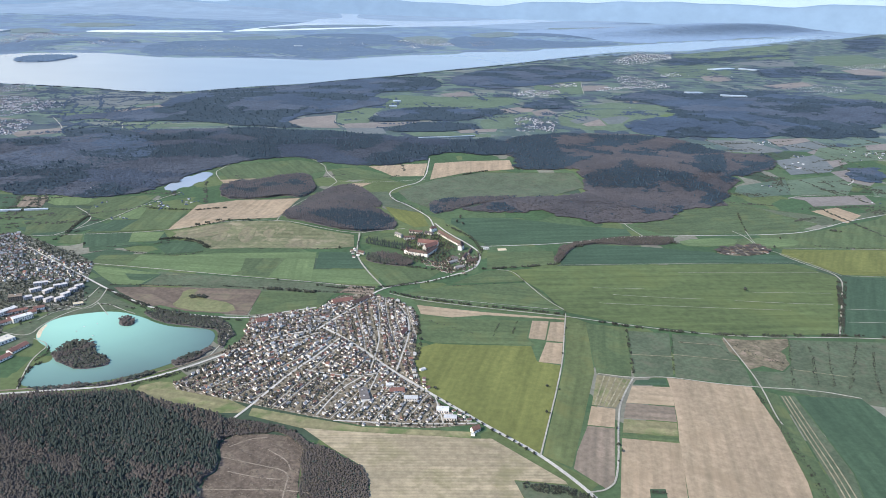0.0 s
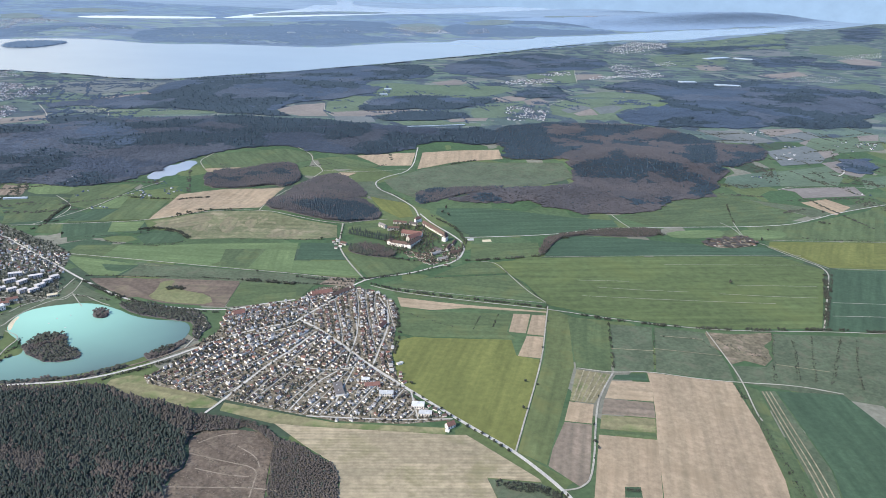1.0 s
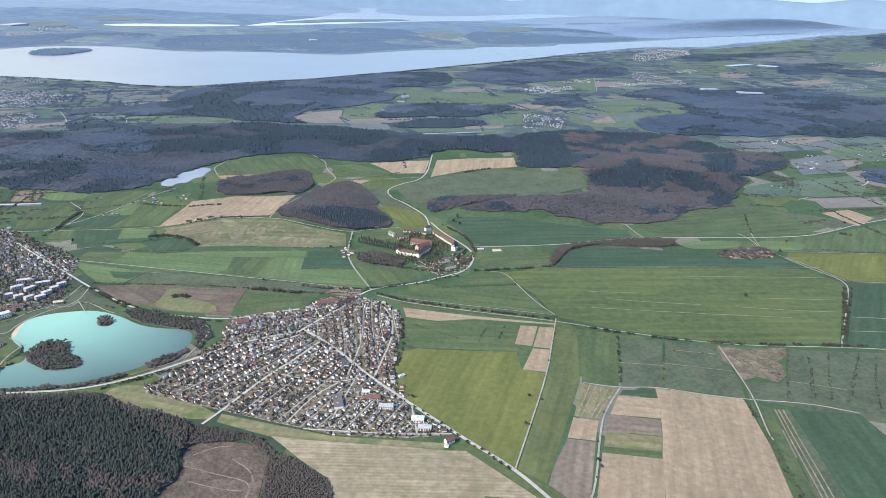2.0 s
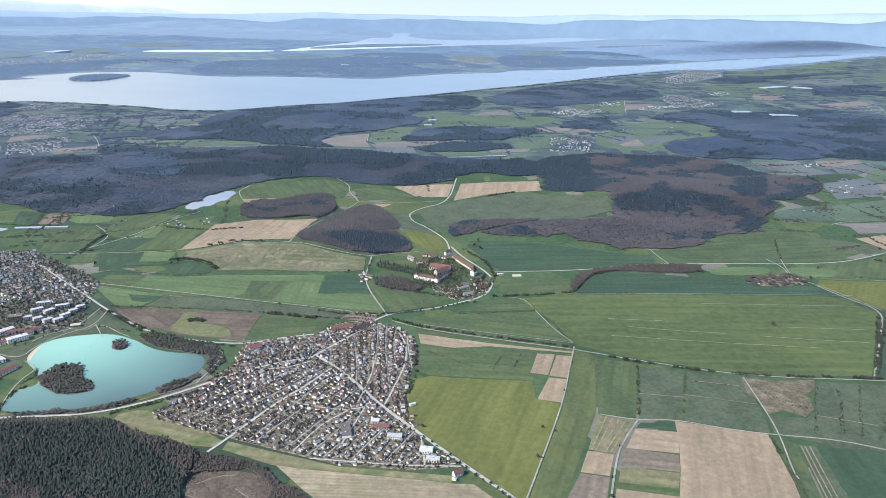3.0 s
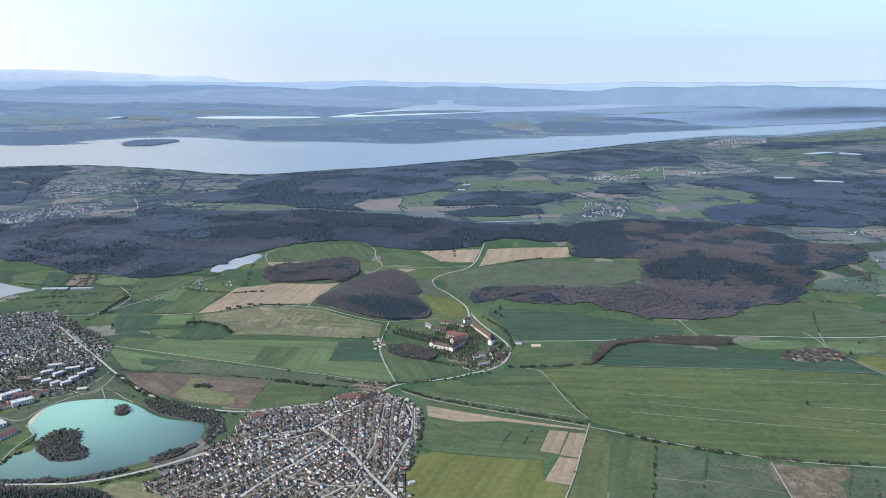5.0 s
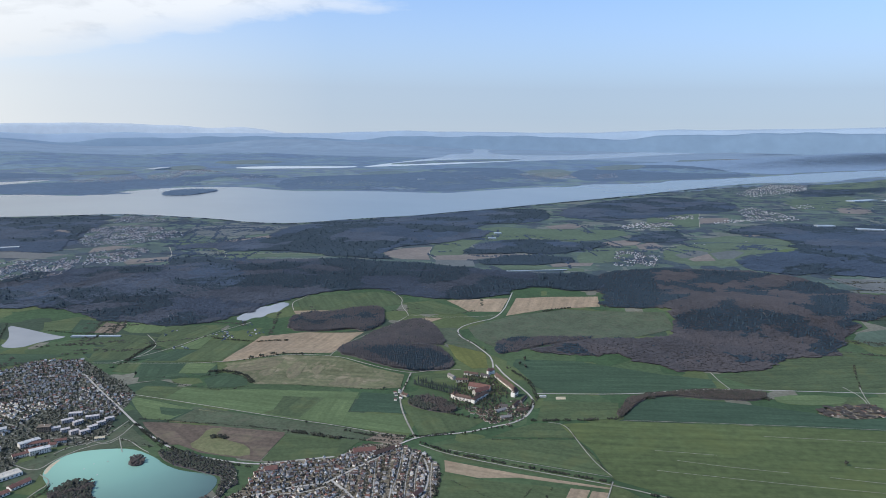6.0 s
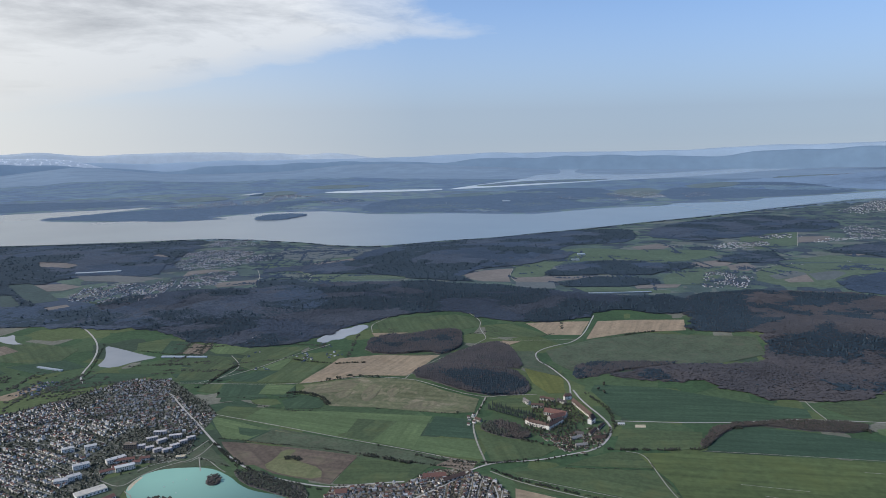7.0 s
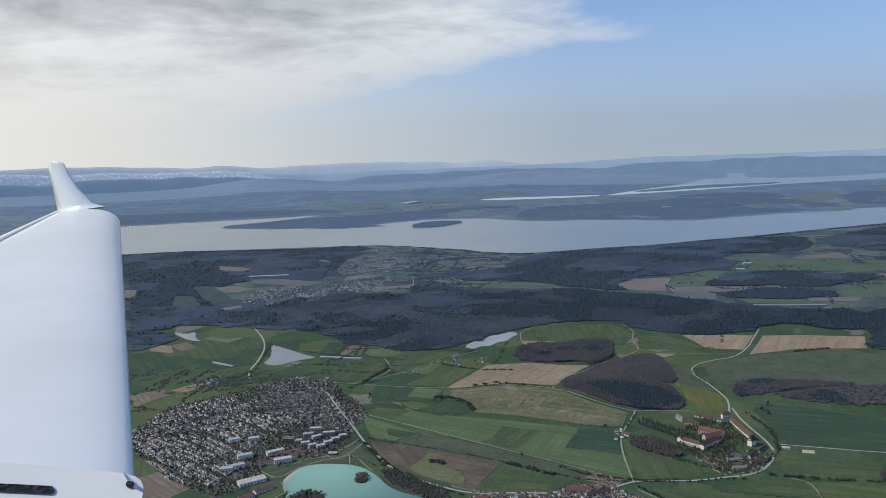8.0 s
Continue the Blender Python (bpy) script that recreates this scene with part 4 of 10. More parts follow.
def box_mesh(name, size, mat, bevel=0.0):
    """A box standing on z = 0 with softened edges."""
    bm = bmesh.new()
    bmesh.ops.create_cube(bm, size=1.0)
    for v in bm.verts:
        v.co = Vector((v.co.x * size[0], v.co.y * size[1], (v.co.z + 0.5) * size[2]))
    if bevel:
        bmesh.ops.bevel(bm, geom=bm.edges[:], offset=bevel, segments=1, affect="EDGES")
    me = bpy.data.meshes.new(name)
    bm.to_mesh(me)
    bm.free()
    me.materials.append(mat)
    return me


def block(name, label, category, p0, p1, depth, h, r=0.4, roof="gable", wall=None, top=None, bays=0, floors=2, group="", pane_of=None):
    """A large building: its front runs from p0 to p1, and it reaches back to the left of that line."""
    (x0, y0), (x1, y1) = p0, p1
    w = math.dist(p0, p1)
    turn = math.atan2(y1 - y0, x1 - x0)
    root = new(name)
    cx, cy = (x0 + x1) / 2 - math.sin(turn) * depth / 2, (y0 + y1) / 2 + math.cos(turn) * depth / 2
    root.matrix_world = pose(cx, cy, float(lie(cx, cy)) + 0.03, 0, 0, math.degrees(turn))
    if roof == "flat":
        body = part("wall", box_mesh("wall", (w, depth, h), wall or PLASTER, 0.02), root)
        rim = part("roof", box_mesh("roof", (w + 0.1, depth + 0.1, 0.12), top or WHITEROOF, 0.02), root)
        rim.location = (0, 0, h)
        for k in range(max(1, int(w / 2.5))):
            vent = part("roof_vent", box_mesh("roof_vent", (0.35, 0.35, 0.18), WHITEROOF, 0.03), rim)
            vent.location = (-w / 2 + (k + 0.5) * w / max(1, int(w / 2.5)), 0.1 * depth, 0.12)
    else:
        walls, cover, _ = house_parts(w, depth, h, r, 0.1, wall, top, 0.7 if roof == "hip" else 0.0)
        body = part("wall", walls, root)
        cover = part("roof", cover, root)
        chim = box_mesh("chimney", (0.14, 0.14, r + 0.3), REDTILE, 0.01)
        for k in range(max(1, int(w / 3.0))):
            c = part("chimney", chim, cover)
            c.location = (-w * 0.3 + k * 0.6 * w / max(1, int(w / 3.0)), depth * 0.1, h + 0.2)
    if bays:
        pane = box_mesh("window", (0.42 * w / bays, 0.05, 0.5 * h / floors), PANE, 0.0)
        for f in range(floors):
            for b in range(bays):
                for side in (-1, 1):
                    o = part("window", pane, body)
                    o.location = (-w / 2 + (b + 0.5) * w / bays, side * (depth / 2 + 0.005), h * (f + 0.28) / floors)
    return tagged(root, label, category, group)


def garden_trees(name, label, poly, gap, tall, seed, streets=(), conifers=0.2, mat=None):
    rng = np.random.default_rng(seed)
    x, y = scatter(rng, poly, gap)
    keep = rng.random(len(x)) < 0.75 - 0.2 * np.clip(patchy(x, y, 16.0, seed + 3), -1, 1)
    for line in streets:
        for (x0, y0), (x1, y1) in zip(line, line[1:]):
            f = np.clip(((x - x0) * (x1 - x0) + (y - y0) * (y1 - y0)) / ((x1 - x0) ** 2 + (y1 - y0) ** 2 + 1e-9), 0, 1)
            keep &= np.hypot(x - x0 - f * (x1 - x0), y - y0 - f * (y1 - y0)) > 0.42
    x, y = x[keep], y[keep]
    root = tagged(new(name), label, "trees", kind="stuff")
    pick = rng.random(len(x)) < conifers
    h = tall * rng.uniform(0.4, 1.2, len(x))
    b = ~pick
    v, t = clumps(rng, x[b], y[b], lie(x[b], y[b]) + 0.5 * h[b], 0.42 * h[b] + 0.08, 0.5 * h[b], 4)
    tagged(part("broadleaf_crowns", mesh_fast("broadleaf_crowns", v, t, mat or GARDEN), root), kind="stuff")
    v, t = spires(rng, x[pick], y[pick], lie(x[pick], y[pick]), 0.24 * h[pick] + 0.06, 1.25 * h[pick])
    tagged(part("conifers", mesh_fast("conifers", v, t, NEEDLE), root), kind="stuff")
    return root


# ---------------------------------------------------------------- land and water
verts = [(x, y, z) for x, row in zip(GRID_X, GRID_Z) for y, z in zip(GRID_Y, row)]
NY = len(GRID_Y)
faces = []
for i in range(len(GRID_X) - 1):
    for j in range(NY - 1):
        a = i * NY + j
        faces += [(a, a + NY, a + NY + 1), (a, a + NY + 1, a + 1)]
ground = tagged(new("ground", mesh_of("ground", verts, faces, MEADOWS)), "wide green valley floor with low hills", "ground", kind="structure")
# land beyond the lake and hills before it, haze painted into their colours
ground.data.materials.append(HAZED_LAND)
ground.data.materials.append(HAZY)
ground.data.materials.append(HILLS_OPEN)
ground.data.materials.append(HAZED_FAR_LAND)
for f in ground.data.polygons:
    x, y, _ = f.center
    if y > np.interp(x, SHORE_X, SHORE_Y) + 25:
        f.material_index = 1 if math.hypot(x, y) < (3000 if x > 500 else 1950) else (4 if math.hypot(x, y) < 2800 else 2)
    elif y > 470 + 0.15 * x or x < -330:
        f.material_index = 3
verts = faces = None
NEAR_SHORE = [(-832, 581.3), (-748.2, 640.5), (-696.4, 687.5), (-627.7, 715.2), (-531.8, 771.6), (-481.1, 804), (-419.3, 799.6), (-348.8, 787.4), (-309, 768), (-266.7, 769.9), (-241.8, 786.9), (-198.9, 836.5), (-147.6, 874.7), (-108, 930.7), (-55.6, 988.9), (18.9, 1092.8), (89.2, 1181.6), (161.3, 1281.3), (234.9, 1394), (441.6, 1676), (510.9, 1688), (616, 1750.9), (780.1, 1987.3), (901.2, 2090), (1255, 2560), (1790, 3233)]
FAR_SHORE = [(1975, 3620), (1439, 2966), (1017, 2460), (770, 2225), (560, 1965), (390, 1775), (265.5, 1671.5), (136.1, 1578.6), (75.6, 1518.7), (61.3, 1420.9), (-32.2, 1368.7), (-105.8, 1274.4), (-161.8, 1194.7), (-219.2, 1206.8), (-329.4, 1199), (-384, 1166), (-439.9, 1179.1), (-506.7, 1214.3), (-552.5, 1208.3), (-618.6, 1167.8), (-634.4, 1113), (-659.1, 1037.9), (-661.4, 978.9), (-742.8, 996.1), (-784.4, 960), (-923, 959.5), (-912.6, 1061.5), (-902.3, 1234.7), (-910.1, 1264.1), (-951.5, 1187.4), (-1015.2, 1126.2), (-1147.5, 960.3), (-1264.8, 864.7)]
LAKE_EDGE = rounded(NEAR_SHORE + FAR_SHORE, 2)
great_lake = tagged(sheet("water", LAKE_EDGE, LAKE, 0.0, level=-5.1), "broad pale blue lake with a calm surface", "lake", kind="structure")
tagged(sheet("water", rounded([(-505.1, 1957.4), (-421.4, 2077.9), (-315.4, 2220.8), (-198.7, 2424.9), (-78.6, 2628.4), (125.5, 2856), (276, 3153), (459.9, 3515.8), (768.3, 4086.4), (865.9, 4619.3), (518, 4226.1), (265.5, 3689.3), (19.8, 3267.5), (-147.6, 3201.9), (-241.2, 3321.8), (-331.8, 3610.7), (-330.8, 4077.9), (-439.3, 4380.5), (-493.7, 4025.4), (-459.6, 3585.3), (-434.9, 3066.4), (-422.7, 2795.4), (-450.4, 2539.3), (-487.5, 2228.3), (-504.4, 2025.6)], 1), SHEEN_WATER, 0.0, level=-5.1), "narrow arm of a lake with painted gleam between wooded shores", "lake", kind="structure")
tagged(sheet("water", rounded([(-798.3, 1777.9), (-779.6, 1885.2), (-609.6, 1959.3), (-531.2, 2008.7), (-511.7, 1937.1), (-615.9, 1843), (-732.4, 1773.2)], 1), SHEEN_WATER, 0.0, level=-5.1), "thin strip of water with painted gleam behind a wooded shore", "lake", kind="structure")
tagged(sheet("island", rounded([(-486, 2148.4), (-446.1, 2367.6), (-364.7, 2550.4), (-262.1, 2681.5), (-97.4, 2748.6), (-172.3, 2561.9), (-335.3, 2353.9), (-412.7, 2196.7)], 1), HAZED_LAND, 0.6, level=-5.1), "low flat island in the far arm of the lake", "island", kind="structure")
bathing_lake = tagged(sheet("water", rounded([(-117.4, 193.2), (-119.1, 199.9), (-118.6, 205.9), (-113.9, 210.2), (-102.4, 213.8), (-92.1, 209.1), (-87.3, 205.2), (-80.5, 202.3), (-71.3, 202.3), (-67.6, 199), (-66.7, 193.4), (-67.9, 187.3), (-72.4, 181.8), (-78.1, 176.1), (-87.4, 169.8), (-96.3, 167.5), (-104, 166.1), (-108.4, 167.1), (-109.8, 173.5), (-109.8, 177.8), (-105.6, 179.9), (-109.4, 186.4)], 2), TURQUOISE, 0.05, level=0.0), "turquoise bathing lake with clear shallow edges", "lake", kind="structure")
tagged(sheet("water", rounded([(-238.5, 329), (-227.8, 325.9), (-204.9, 317.7), (-197.1, 316.5), (-204, 308.3), (-206.8, 296.6), (-216.5, 297), (-219.3, 304.8), (-224.6, 313.3)], 1), POND, 0.05), "pale silvery pond beside a road", "pond", kind="structure")
tagged(sheet("water", rounded([(-137.3, 361.2), (-137.2, 374), (-135, 380.6), (-134.3, 388.5), (-130.2, 390.8), (-129.4, 398.8), (-125.1, 401.2), (-121, 396.8), (-122, 388.9), (-121.4, 380.2), (-125, 376.9), (-125, 367.4), (-129.4, 366.4), (-130.3, 358.3)], 1), POND, 0.06), "narrow silvery pond at the edge of a wood", "pond", kind="structure")
tagged(sheet("water", rounded([(-317.7, 332.1), (-304.5, 330.8), (-304.7, 338.4), (-290.7, 324.1), (-278, 320.3), (-290.6, 319.8), (-303.9, 325)], 1), POND, 0.06), "small branching pale pond", "pond", kind="structure")
tagged(sheet("water", rounded([(-269, 400.1), (-267.8, 410.5), (-256.2, 410.3), (-246.7, 404.7), (-253.6, 397.7)], 1), POND, 0.06), "small pale pond below the town", "pond", kind="structure")
tagged(sheet("water", rounded([(-144.9, 599.6), (-137, 614.9), (-122.1, 612.5), (-126.4, 600.7)], 1), POND, 0.06), "small pale pond among meadows", "pond", kind="structure")
# ---------------------------------------------------------------- fields
field("field", "olive-green field of young crop beside the village", LIME, [(-2.9, 194.8), (2, 194.3), (25.2, 194.1), (25.5, 184.6), (32.2, 182.2), (19.9, 140.6), (6.6, 153.9), (-6.3, 168), (-8.6, 183.4), (-7.1, 192.1)])
field("field", "dark green meadow above the olive field", GREEN, [(-7.2, 215.2), (2.7, 212.6), (27.6, 211.6), (24.5, 199.3), (26.6, 194.5), (-2.9, 195.2), (-7.9, 197.6)])
field("field", "narrow tan strip of tilled soil along a lane", TAN, [(-8.5, 222.8), (2.9, 220.1), (13.8, 217.9), (38.9, 214.2), (38.7, 213.3), (13.6, 215.7), (2.7, 213.4), (-7.2, 215.6)])
field("field", "small tan plot of bare soil", TAN, [(28, 212), (33.2, 211.8), (30, 198.4), (25.1, 199.3)])
field("field", "small tan plot of bare soil", TAN, [(33.7, 211.4), (38, 211.2), (35.4, 197.1), (30.3, 198)])
field("field", "small tan plot of bare soil at a field corner", TAN, [(30.1, 196.9), (34.9, 196.3), (32.1, 183.2), (25.9, 184.3)])
field("field", "long strip of olive young crop", FRESH, [(38.8, 210.8), (44.5, 210.6), (43.4, 199.7), (40.4, 178.6), (37.3, 169.3), (28.8, 143.7), (26, 135.6), (20.3, 140), (33.5, 184.9)])
field("field", "green field with faint drill rows", GREEN, [(44.7, 210.6), (57, 208.2), (50.1, 176.4), (40.9, 177.9), (43.4, 199.7)])
field("field", "dull green pasture between tree rows", DULL, [(57, 205.8), (69.3, 204.3), (61.8, 177.1), (50.8, 176.7)])
field("field", "dull green pasture between tree rows", DULL, [(70.2, 204.3), (84.2, 201.3), (83.8, 181.7), (81.9, 172.5), (62.3, 176.8)])
field("field", "patch of rough brown fallow land", ROUGH, [(84.7, 201.8), (93.5, 200.6), (105.3, 202.2), (103.6, 197.5), (99.3, 193.6), (98.1, 185.5), (94.1, 181.3), (89.7, 184.2), (84.6, 181.7), (85.2, 188.1), (83.5, 193)])
field("field", "wide dull green pasture", DULL, [(105.6, 201.4), (140.9, 200.5), (118.5, 160.5), (82.8, 172.2), (84.8, 181), (94.2, 180.7), (98.1, 184.8)])
field("field", "striped brown stubble plot", STUBBLE, [(40.8, 177.3), (49.5, 175.1), (45.3, 166.7), (41.8, 160.5), (36, 161.7)])
field("field", "pinkish plot of dry tilled soil", TAN, [(35.8, 161.2), (41.6, 160), (39.3, 151.6), (33, 152.6)])
field("field", "grey-brown tilled field beside a lane", BROWN, [(32.9, 152.1), (39.2, 151.1), (34.4, 131.4), (31.9, 128.3), (26.3, 135.2), (28.3, 141.5)])
field("field", "small dark green plot", DEEP, [(50.8, 174.8), (59, 175.4), (58.5, 172.1), (49.3, 172.4)])
field("field", "pale tan tilled plot", TAN, [(49, 171.8), (59.4, 171.2), (57.1, 161.8), (45.1, 163.1)])
field("field", "dark brown tilled plot", BROWN, [(45, 162.8), (56.9, 161.2), (55.3, 154.4), (42.6, 155.9)])
field("field", "olive grass plot", STUBBLE, [(42.5, 155.4), (55.1, 153.9), (53.5, 148.3), (40.7, 149.5)])
field("field", "thin strip of green crop", GREEN, [(40.6, 149), (53.4, 147.9), (53.1, 145.8), (40.2, 147.6)])
field("field", "tan tilled field", TAN, [(39.9, 147.1), (53.1, 145.3), (46.6, 119.9), (32.5, 119.7)])
field("field", "large tan field of dry tilled soil", TAN, [(59.7, 176.4), (81.2, 171.9), (79.5, 151.8), (76, 131.2), (72.8, 120.3), (46.9, 119.9), (53.2, 146.5), (55.6, 155), (58.4, 167.1)])
field("field", "rough green strip along a stream", GREEN, [(82.1, 171.6), (86.5, 168.2), (81.3, 134.2), (78.6, 120.4), (73.4, 120.3), (76.3, 131.2), (80.1, 155.6)])
field("field", "rough striped strip beside a stream", DULL, [(86.8, 167.9), (90.7, 167.8), (87.9, 134.7), (83.3, 120.5), (79.2, 120.4), (81.8, 134.2)])
field("field", "dark green field", DEEP, [(91.1, 167.8), (108.1, 166.6), (111.3, 143.3), (99.7, 120.7), (83.8, 120.5), (88.2, 134.7)])
field("field", "large pale tan field with streaks of stubble below the village", TILLED, [(-34.5, 149.7), (-25.9, 148.8), (5.4, 146.1), (9.4, 146.2), (23.6, 130.8), (24, 129.7), (12.8, 131), (15.4, 119.5), (-17.8, 119), (-17.3, 128.6), (-19.6, 135.3), (-26.4, 141.4)])
field("field", "dark green corner of scrubby grass", DULL, [(12.8, 130.6), (23.9, 129.3), (29.2, 123.9), (30.5, 119.7), (15.9, 119.5)])
field("field", "reddish patch of bare earth", ROUGH, [(85.9, 199.1), (93.3, 200.2), (93.6, 194.9), (100.2, 192.6), (98, 187.2), (90.9, 186.9), (88.6, 191.1)], 2)
field("field", "small dark square of shrubs", DEEP, [(41, 128.5), (44.3, 128.5), (43.8, 125.2), (40.2, 125.2)])
field("field", "pale park lawn round the bathing lake", DULL, [(-128.9, 197), (-123.6, 206.1), (-119.9, 218.4), (-114, 230.4), (-106, 223.1), (-96.3, 216), (-101.3, 215), (-106.1, 213.7), (-114.2, 208.1), (-119.1, 201.4), (-118.2, 195.2), (-115.4, 187.6), (-122.6, 185.2)])
field("field", "sandy sports court", SAND, [(23.6, 281.8), (27.1, 282.7), (27.3, 280), (23.7, 279.1)])
field("field", "gravel sports ground", ROUGH, [(19.1, 268), (28.6, 271.4), (43.1, 272), (41.8, 264.4), (21.6, 258.9)])
field("field", "grey parking ground with small trees", BROWN, [(-35.6, 239.3), (-23.1, 238), (-23.6, 230.5), (-36.2, 232.2)])
field("field", "grassy strip behind the village", STUBBLE, [(-47.9, 158.1), (-36, 154.6), (-20.8, 150.3), (5.6, 148.8), (4.4, 146.3), (-25.9, 148.5), (-35.2, 149.7), (-48.1, 154.7)])
field("field", "dry meadow between the village and the wood", STUBBLE, [(-80.4, 166.6), (-72.1, 171.2), (-68.7, 166.1), (-48.7, 159.6), (-51.3, 154.2), (-72.6, 160.2)], 1)
field("field", "vast green field with pale wheel tracks", CEREAL, [(22.1, 255.5), (45.6, 262.9), (116.1, 269.2), (139.8, 271.3), (150.8, 257), (123.1, 205.7), (87.8, 203.9), (56.4, 211.6), (40.1, 219.2), (35.2, 237.3), (30, 246.2)])
field("field", "dark blue-green field of winter crop", DEEP, [(49.6, 283.1), (59.8, 289.6), (87.9, 287.9), (114.5, 282.5), (138.7, 281.3), (147.6, 270.5), (116.7, 270.5), (46.3, 264.2)])
field("field", "green meadow beside the lane", GREEN, [(3.7, 242), (10.2, 249.5), (16.9, 255.7), (24.4, 257.4), (29.6, 246.1)])
field("field", "long green meadow", GREEN, [(-11.6, 232.8), (3.7, 240.4), (29.8, 244.5), (34.2, 237.3), (39.2, 221.4), (-8.2, 230.5)])
field("field", "narrow green meadow beside a lane", GREEN, [(-11, 228.9), (38, 219.5), (38.5, 216), (-7.7, 223.3)])
field("field", "green playing field by the estate", GREEN, [(19, 276.9), (45.9, 280.1), (44.9, 264.8), (17.4, 257.6)])
field("field", "blue-green field beyond a lane", DEEP, [(153.5, 257.2), (176.9, 257.3), (146.1, 203.1), (123.6, 204.9)])
field("field", "bright lime-green field", LIME, [(144.6, 288.8), (195.6, 290.8), (178.1, 259.2), (154.4, 259.6), (140.8, 282.1)])
field("field", "dark green field below the wooded hill", DEEP, [(6.7, 323.8), (32.9, 324.8), (65, 315), (84.4, 312.6), (84.6, 303.7), (55.3, 290.8), (21.7, 286.2), (17.3, 290.3), (5.7, 315.9)])
field("field", "green pasture below the wood", GREEN, [(89.2, 317), (120, 340.4), (151.6, 356.3), (180.8, 328.1), (159.7, 312.5), (100.4, 304.8)])
field("field", "green pasture", GREEN, [(112, 298.6), (157.2, 307.4), (178.7, 319), (226.8, 345.1), (197.6, 293.9), (144.1, 290.2), (129.8, 290.7), (112.1, 294)])
field("field", "dull green pasture", DULL, [(153.5, 357.5), (192.7, 340.3), (230.3, 356.6), (227.2, 348.1), (180.7, 325.4), (179.4, 330.7)])
field("field", "pale tan tilled plot", TAN, [(188.6, 350.9), (205.5, 358.7), (210.5, 344.7), (195.5, 330.2)])
field("field", "dark brown tilled field", HILL_TAN, [(188.8, 376.3), (235.7, 385.2), (231.5, 367.5), (194.3, 359.8), (195.8, 371.8)])
field("field", "green field", HILL_GREEN, [(167.7, 392.7), (206.4, 416.9), (193.3, 382.4), (167.4, 373.1), (161.8, 381.9)])
field("field", "blue-green field", HILL_GREEN, [(205.8, 414.1), (247.6, 436.4), (241.9, 407.4), (227.1, 386.8), (192.7, 381.2)])
field("field", "grey-green field on the slope", HILL_GREY, [(203.6, 542.7), (236.7, 544.5), (250.6, 509.8), (225.2, 498.2), (212.3, 515.8)])
field("field", "reddish tan plot", HILL_TAN, [(256.1, 554), (292.1, 564.2), (291.2, 553.4), (254.4, 526.7)])
field("field", "grey-green field", HILL_GREY, [(258.8, 531.5), (296, 554.2), (293.2, 528.1), (255, 510.5)])
field("field", "tan plot", HILL_TAN, [(265.2, 507.9), (282.9, 524.6), (284, 516.5), (266.2, 496.4)])
field("field", "green field", HILL_GREY, [(226.1, 474.2), (265.1, 498.1), (266.4, 470.9), (248.2, 444.1), (216.4, 430.4)])
field("field", "tan plot", HILL_TAN, [(264, 479.5), (278.9, 486.7), (274.6, 471.9), (257.6, 458.1)])
field("field", "green field", HILL_GREEN, [(290.4, 515.3), (344.4, 543.9), (317.3, 491.5), (272.5, 475.2)])
field("field", "tan plot", HILL_TAN, [(248.2, 444.1), (268.5, 454.4), (273.3, 431.8), (252.6, 408.5), (244.8, 418.6)])
field("field", "green field", HILL_GREEN, [(250.9, 405.7), (278.7, 418), (261, 390.1), (240.2, 382.1)])
field("field", "pinkish tan tilled field on a slope", TAN, [(-112.2, 335.2), (-94.8, 346.3), (-66.5, 348.4), (-70.2, 309.6), (-90.1, 308.5), (-103.1, 298.6), (-112.7, 294.9), (-112.3, 317.3)])
field("field", "striped dry meadow on a hillside", DRYHILL, [(-110.5, 293.2), (-89, 305.3), (-67.7, 305.7), (-51.1, 298.5), (-35.6, 294.5), (-34.2, 280.4), (-46.1, 276.6), (-72.5, 276.5), (-89.4, 273.9), (-97.2, 281.2)])
field("field", "dark green patch of winter crop", DEEP, [(-110.5, 275.2), (-105.6, 283.3), (-95.5, 278.2), (-91.4, 272.3), (-103.7, 266)])
field("field", "light green meadow", PALEGREEN, [(-98.1, 265.9), (-83.4, 268.9), (-48.1, 272.7), (-47, 255.1), (-60.3, 244.1), (-87.2, 248.3)])
field("field", "dark green meadow", DEEP, [(-47.1, 273), (-33.8, 273.3), (-26.6, 255.6), (-46.1, 254.8)])
field("field", "light green meadow beside a lane", PALEGREEN, [(-59.4, 243.9), (-46.5, 253.6), (-26.3, 254.1), (-21.6, 239.9), (-31.9, 239.9)])
field("field", "grey-green strip beside a track", DULL, [(-100.3, 248.3), (-31.5, 238.3), (-36.5, 230.1), (-57.5, 231.7), (-83.7, 232.9), (-104.5, 240.2)])
field("field", "green meadow", PALEGREEN, [(-127.3, 254.1), (-118.1, 264.6), (-71.2, 267.6), (-70.5, 246), (-97.4, 249.5)])
field("field", "dark green field", DEEP, [(-123.7, 248), (-106.2, 246.2), (-98.1, 245.5), (-102.4, 235.6), (-113.5, 237.1)])
field("field", "pale grass strip", STUBBLE, [(-97.3, 246.1), (-61.6, 241.6), (-62.4, 235.7), (-102.1, 234.6)])
field("field", "mottled brown fallow field", MOTTLED, [(-108.1, 231.7), (-86.7, 233.9), (-61.5, 233.2), (-61.6, 212.2), (-80.8, 214.4), (-94.1, 220.4)])
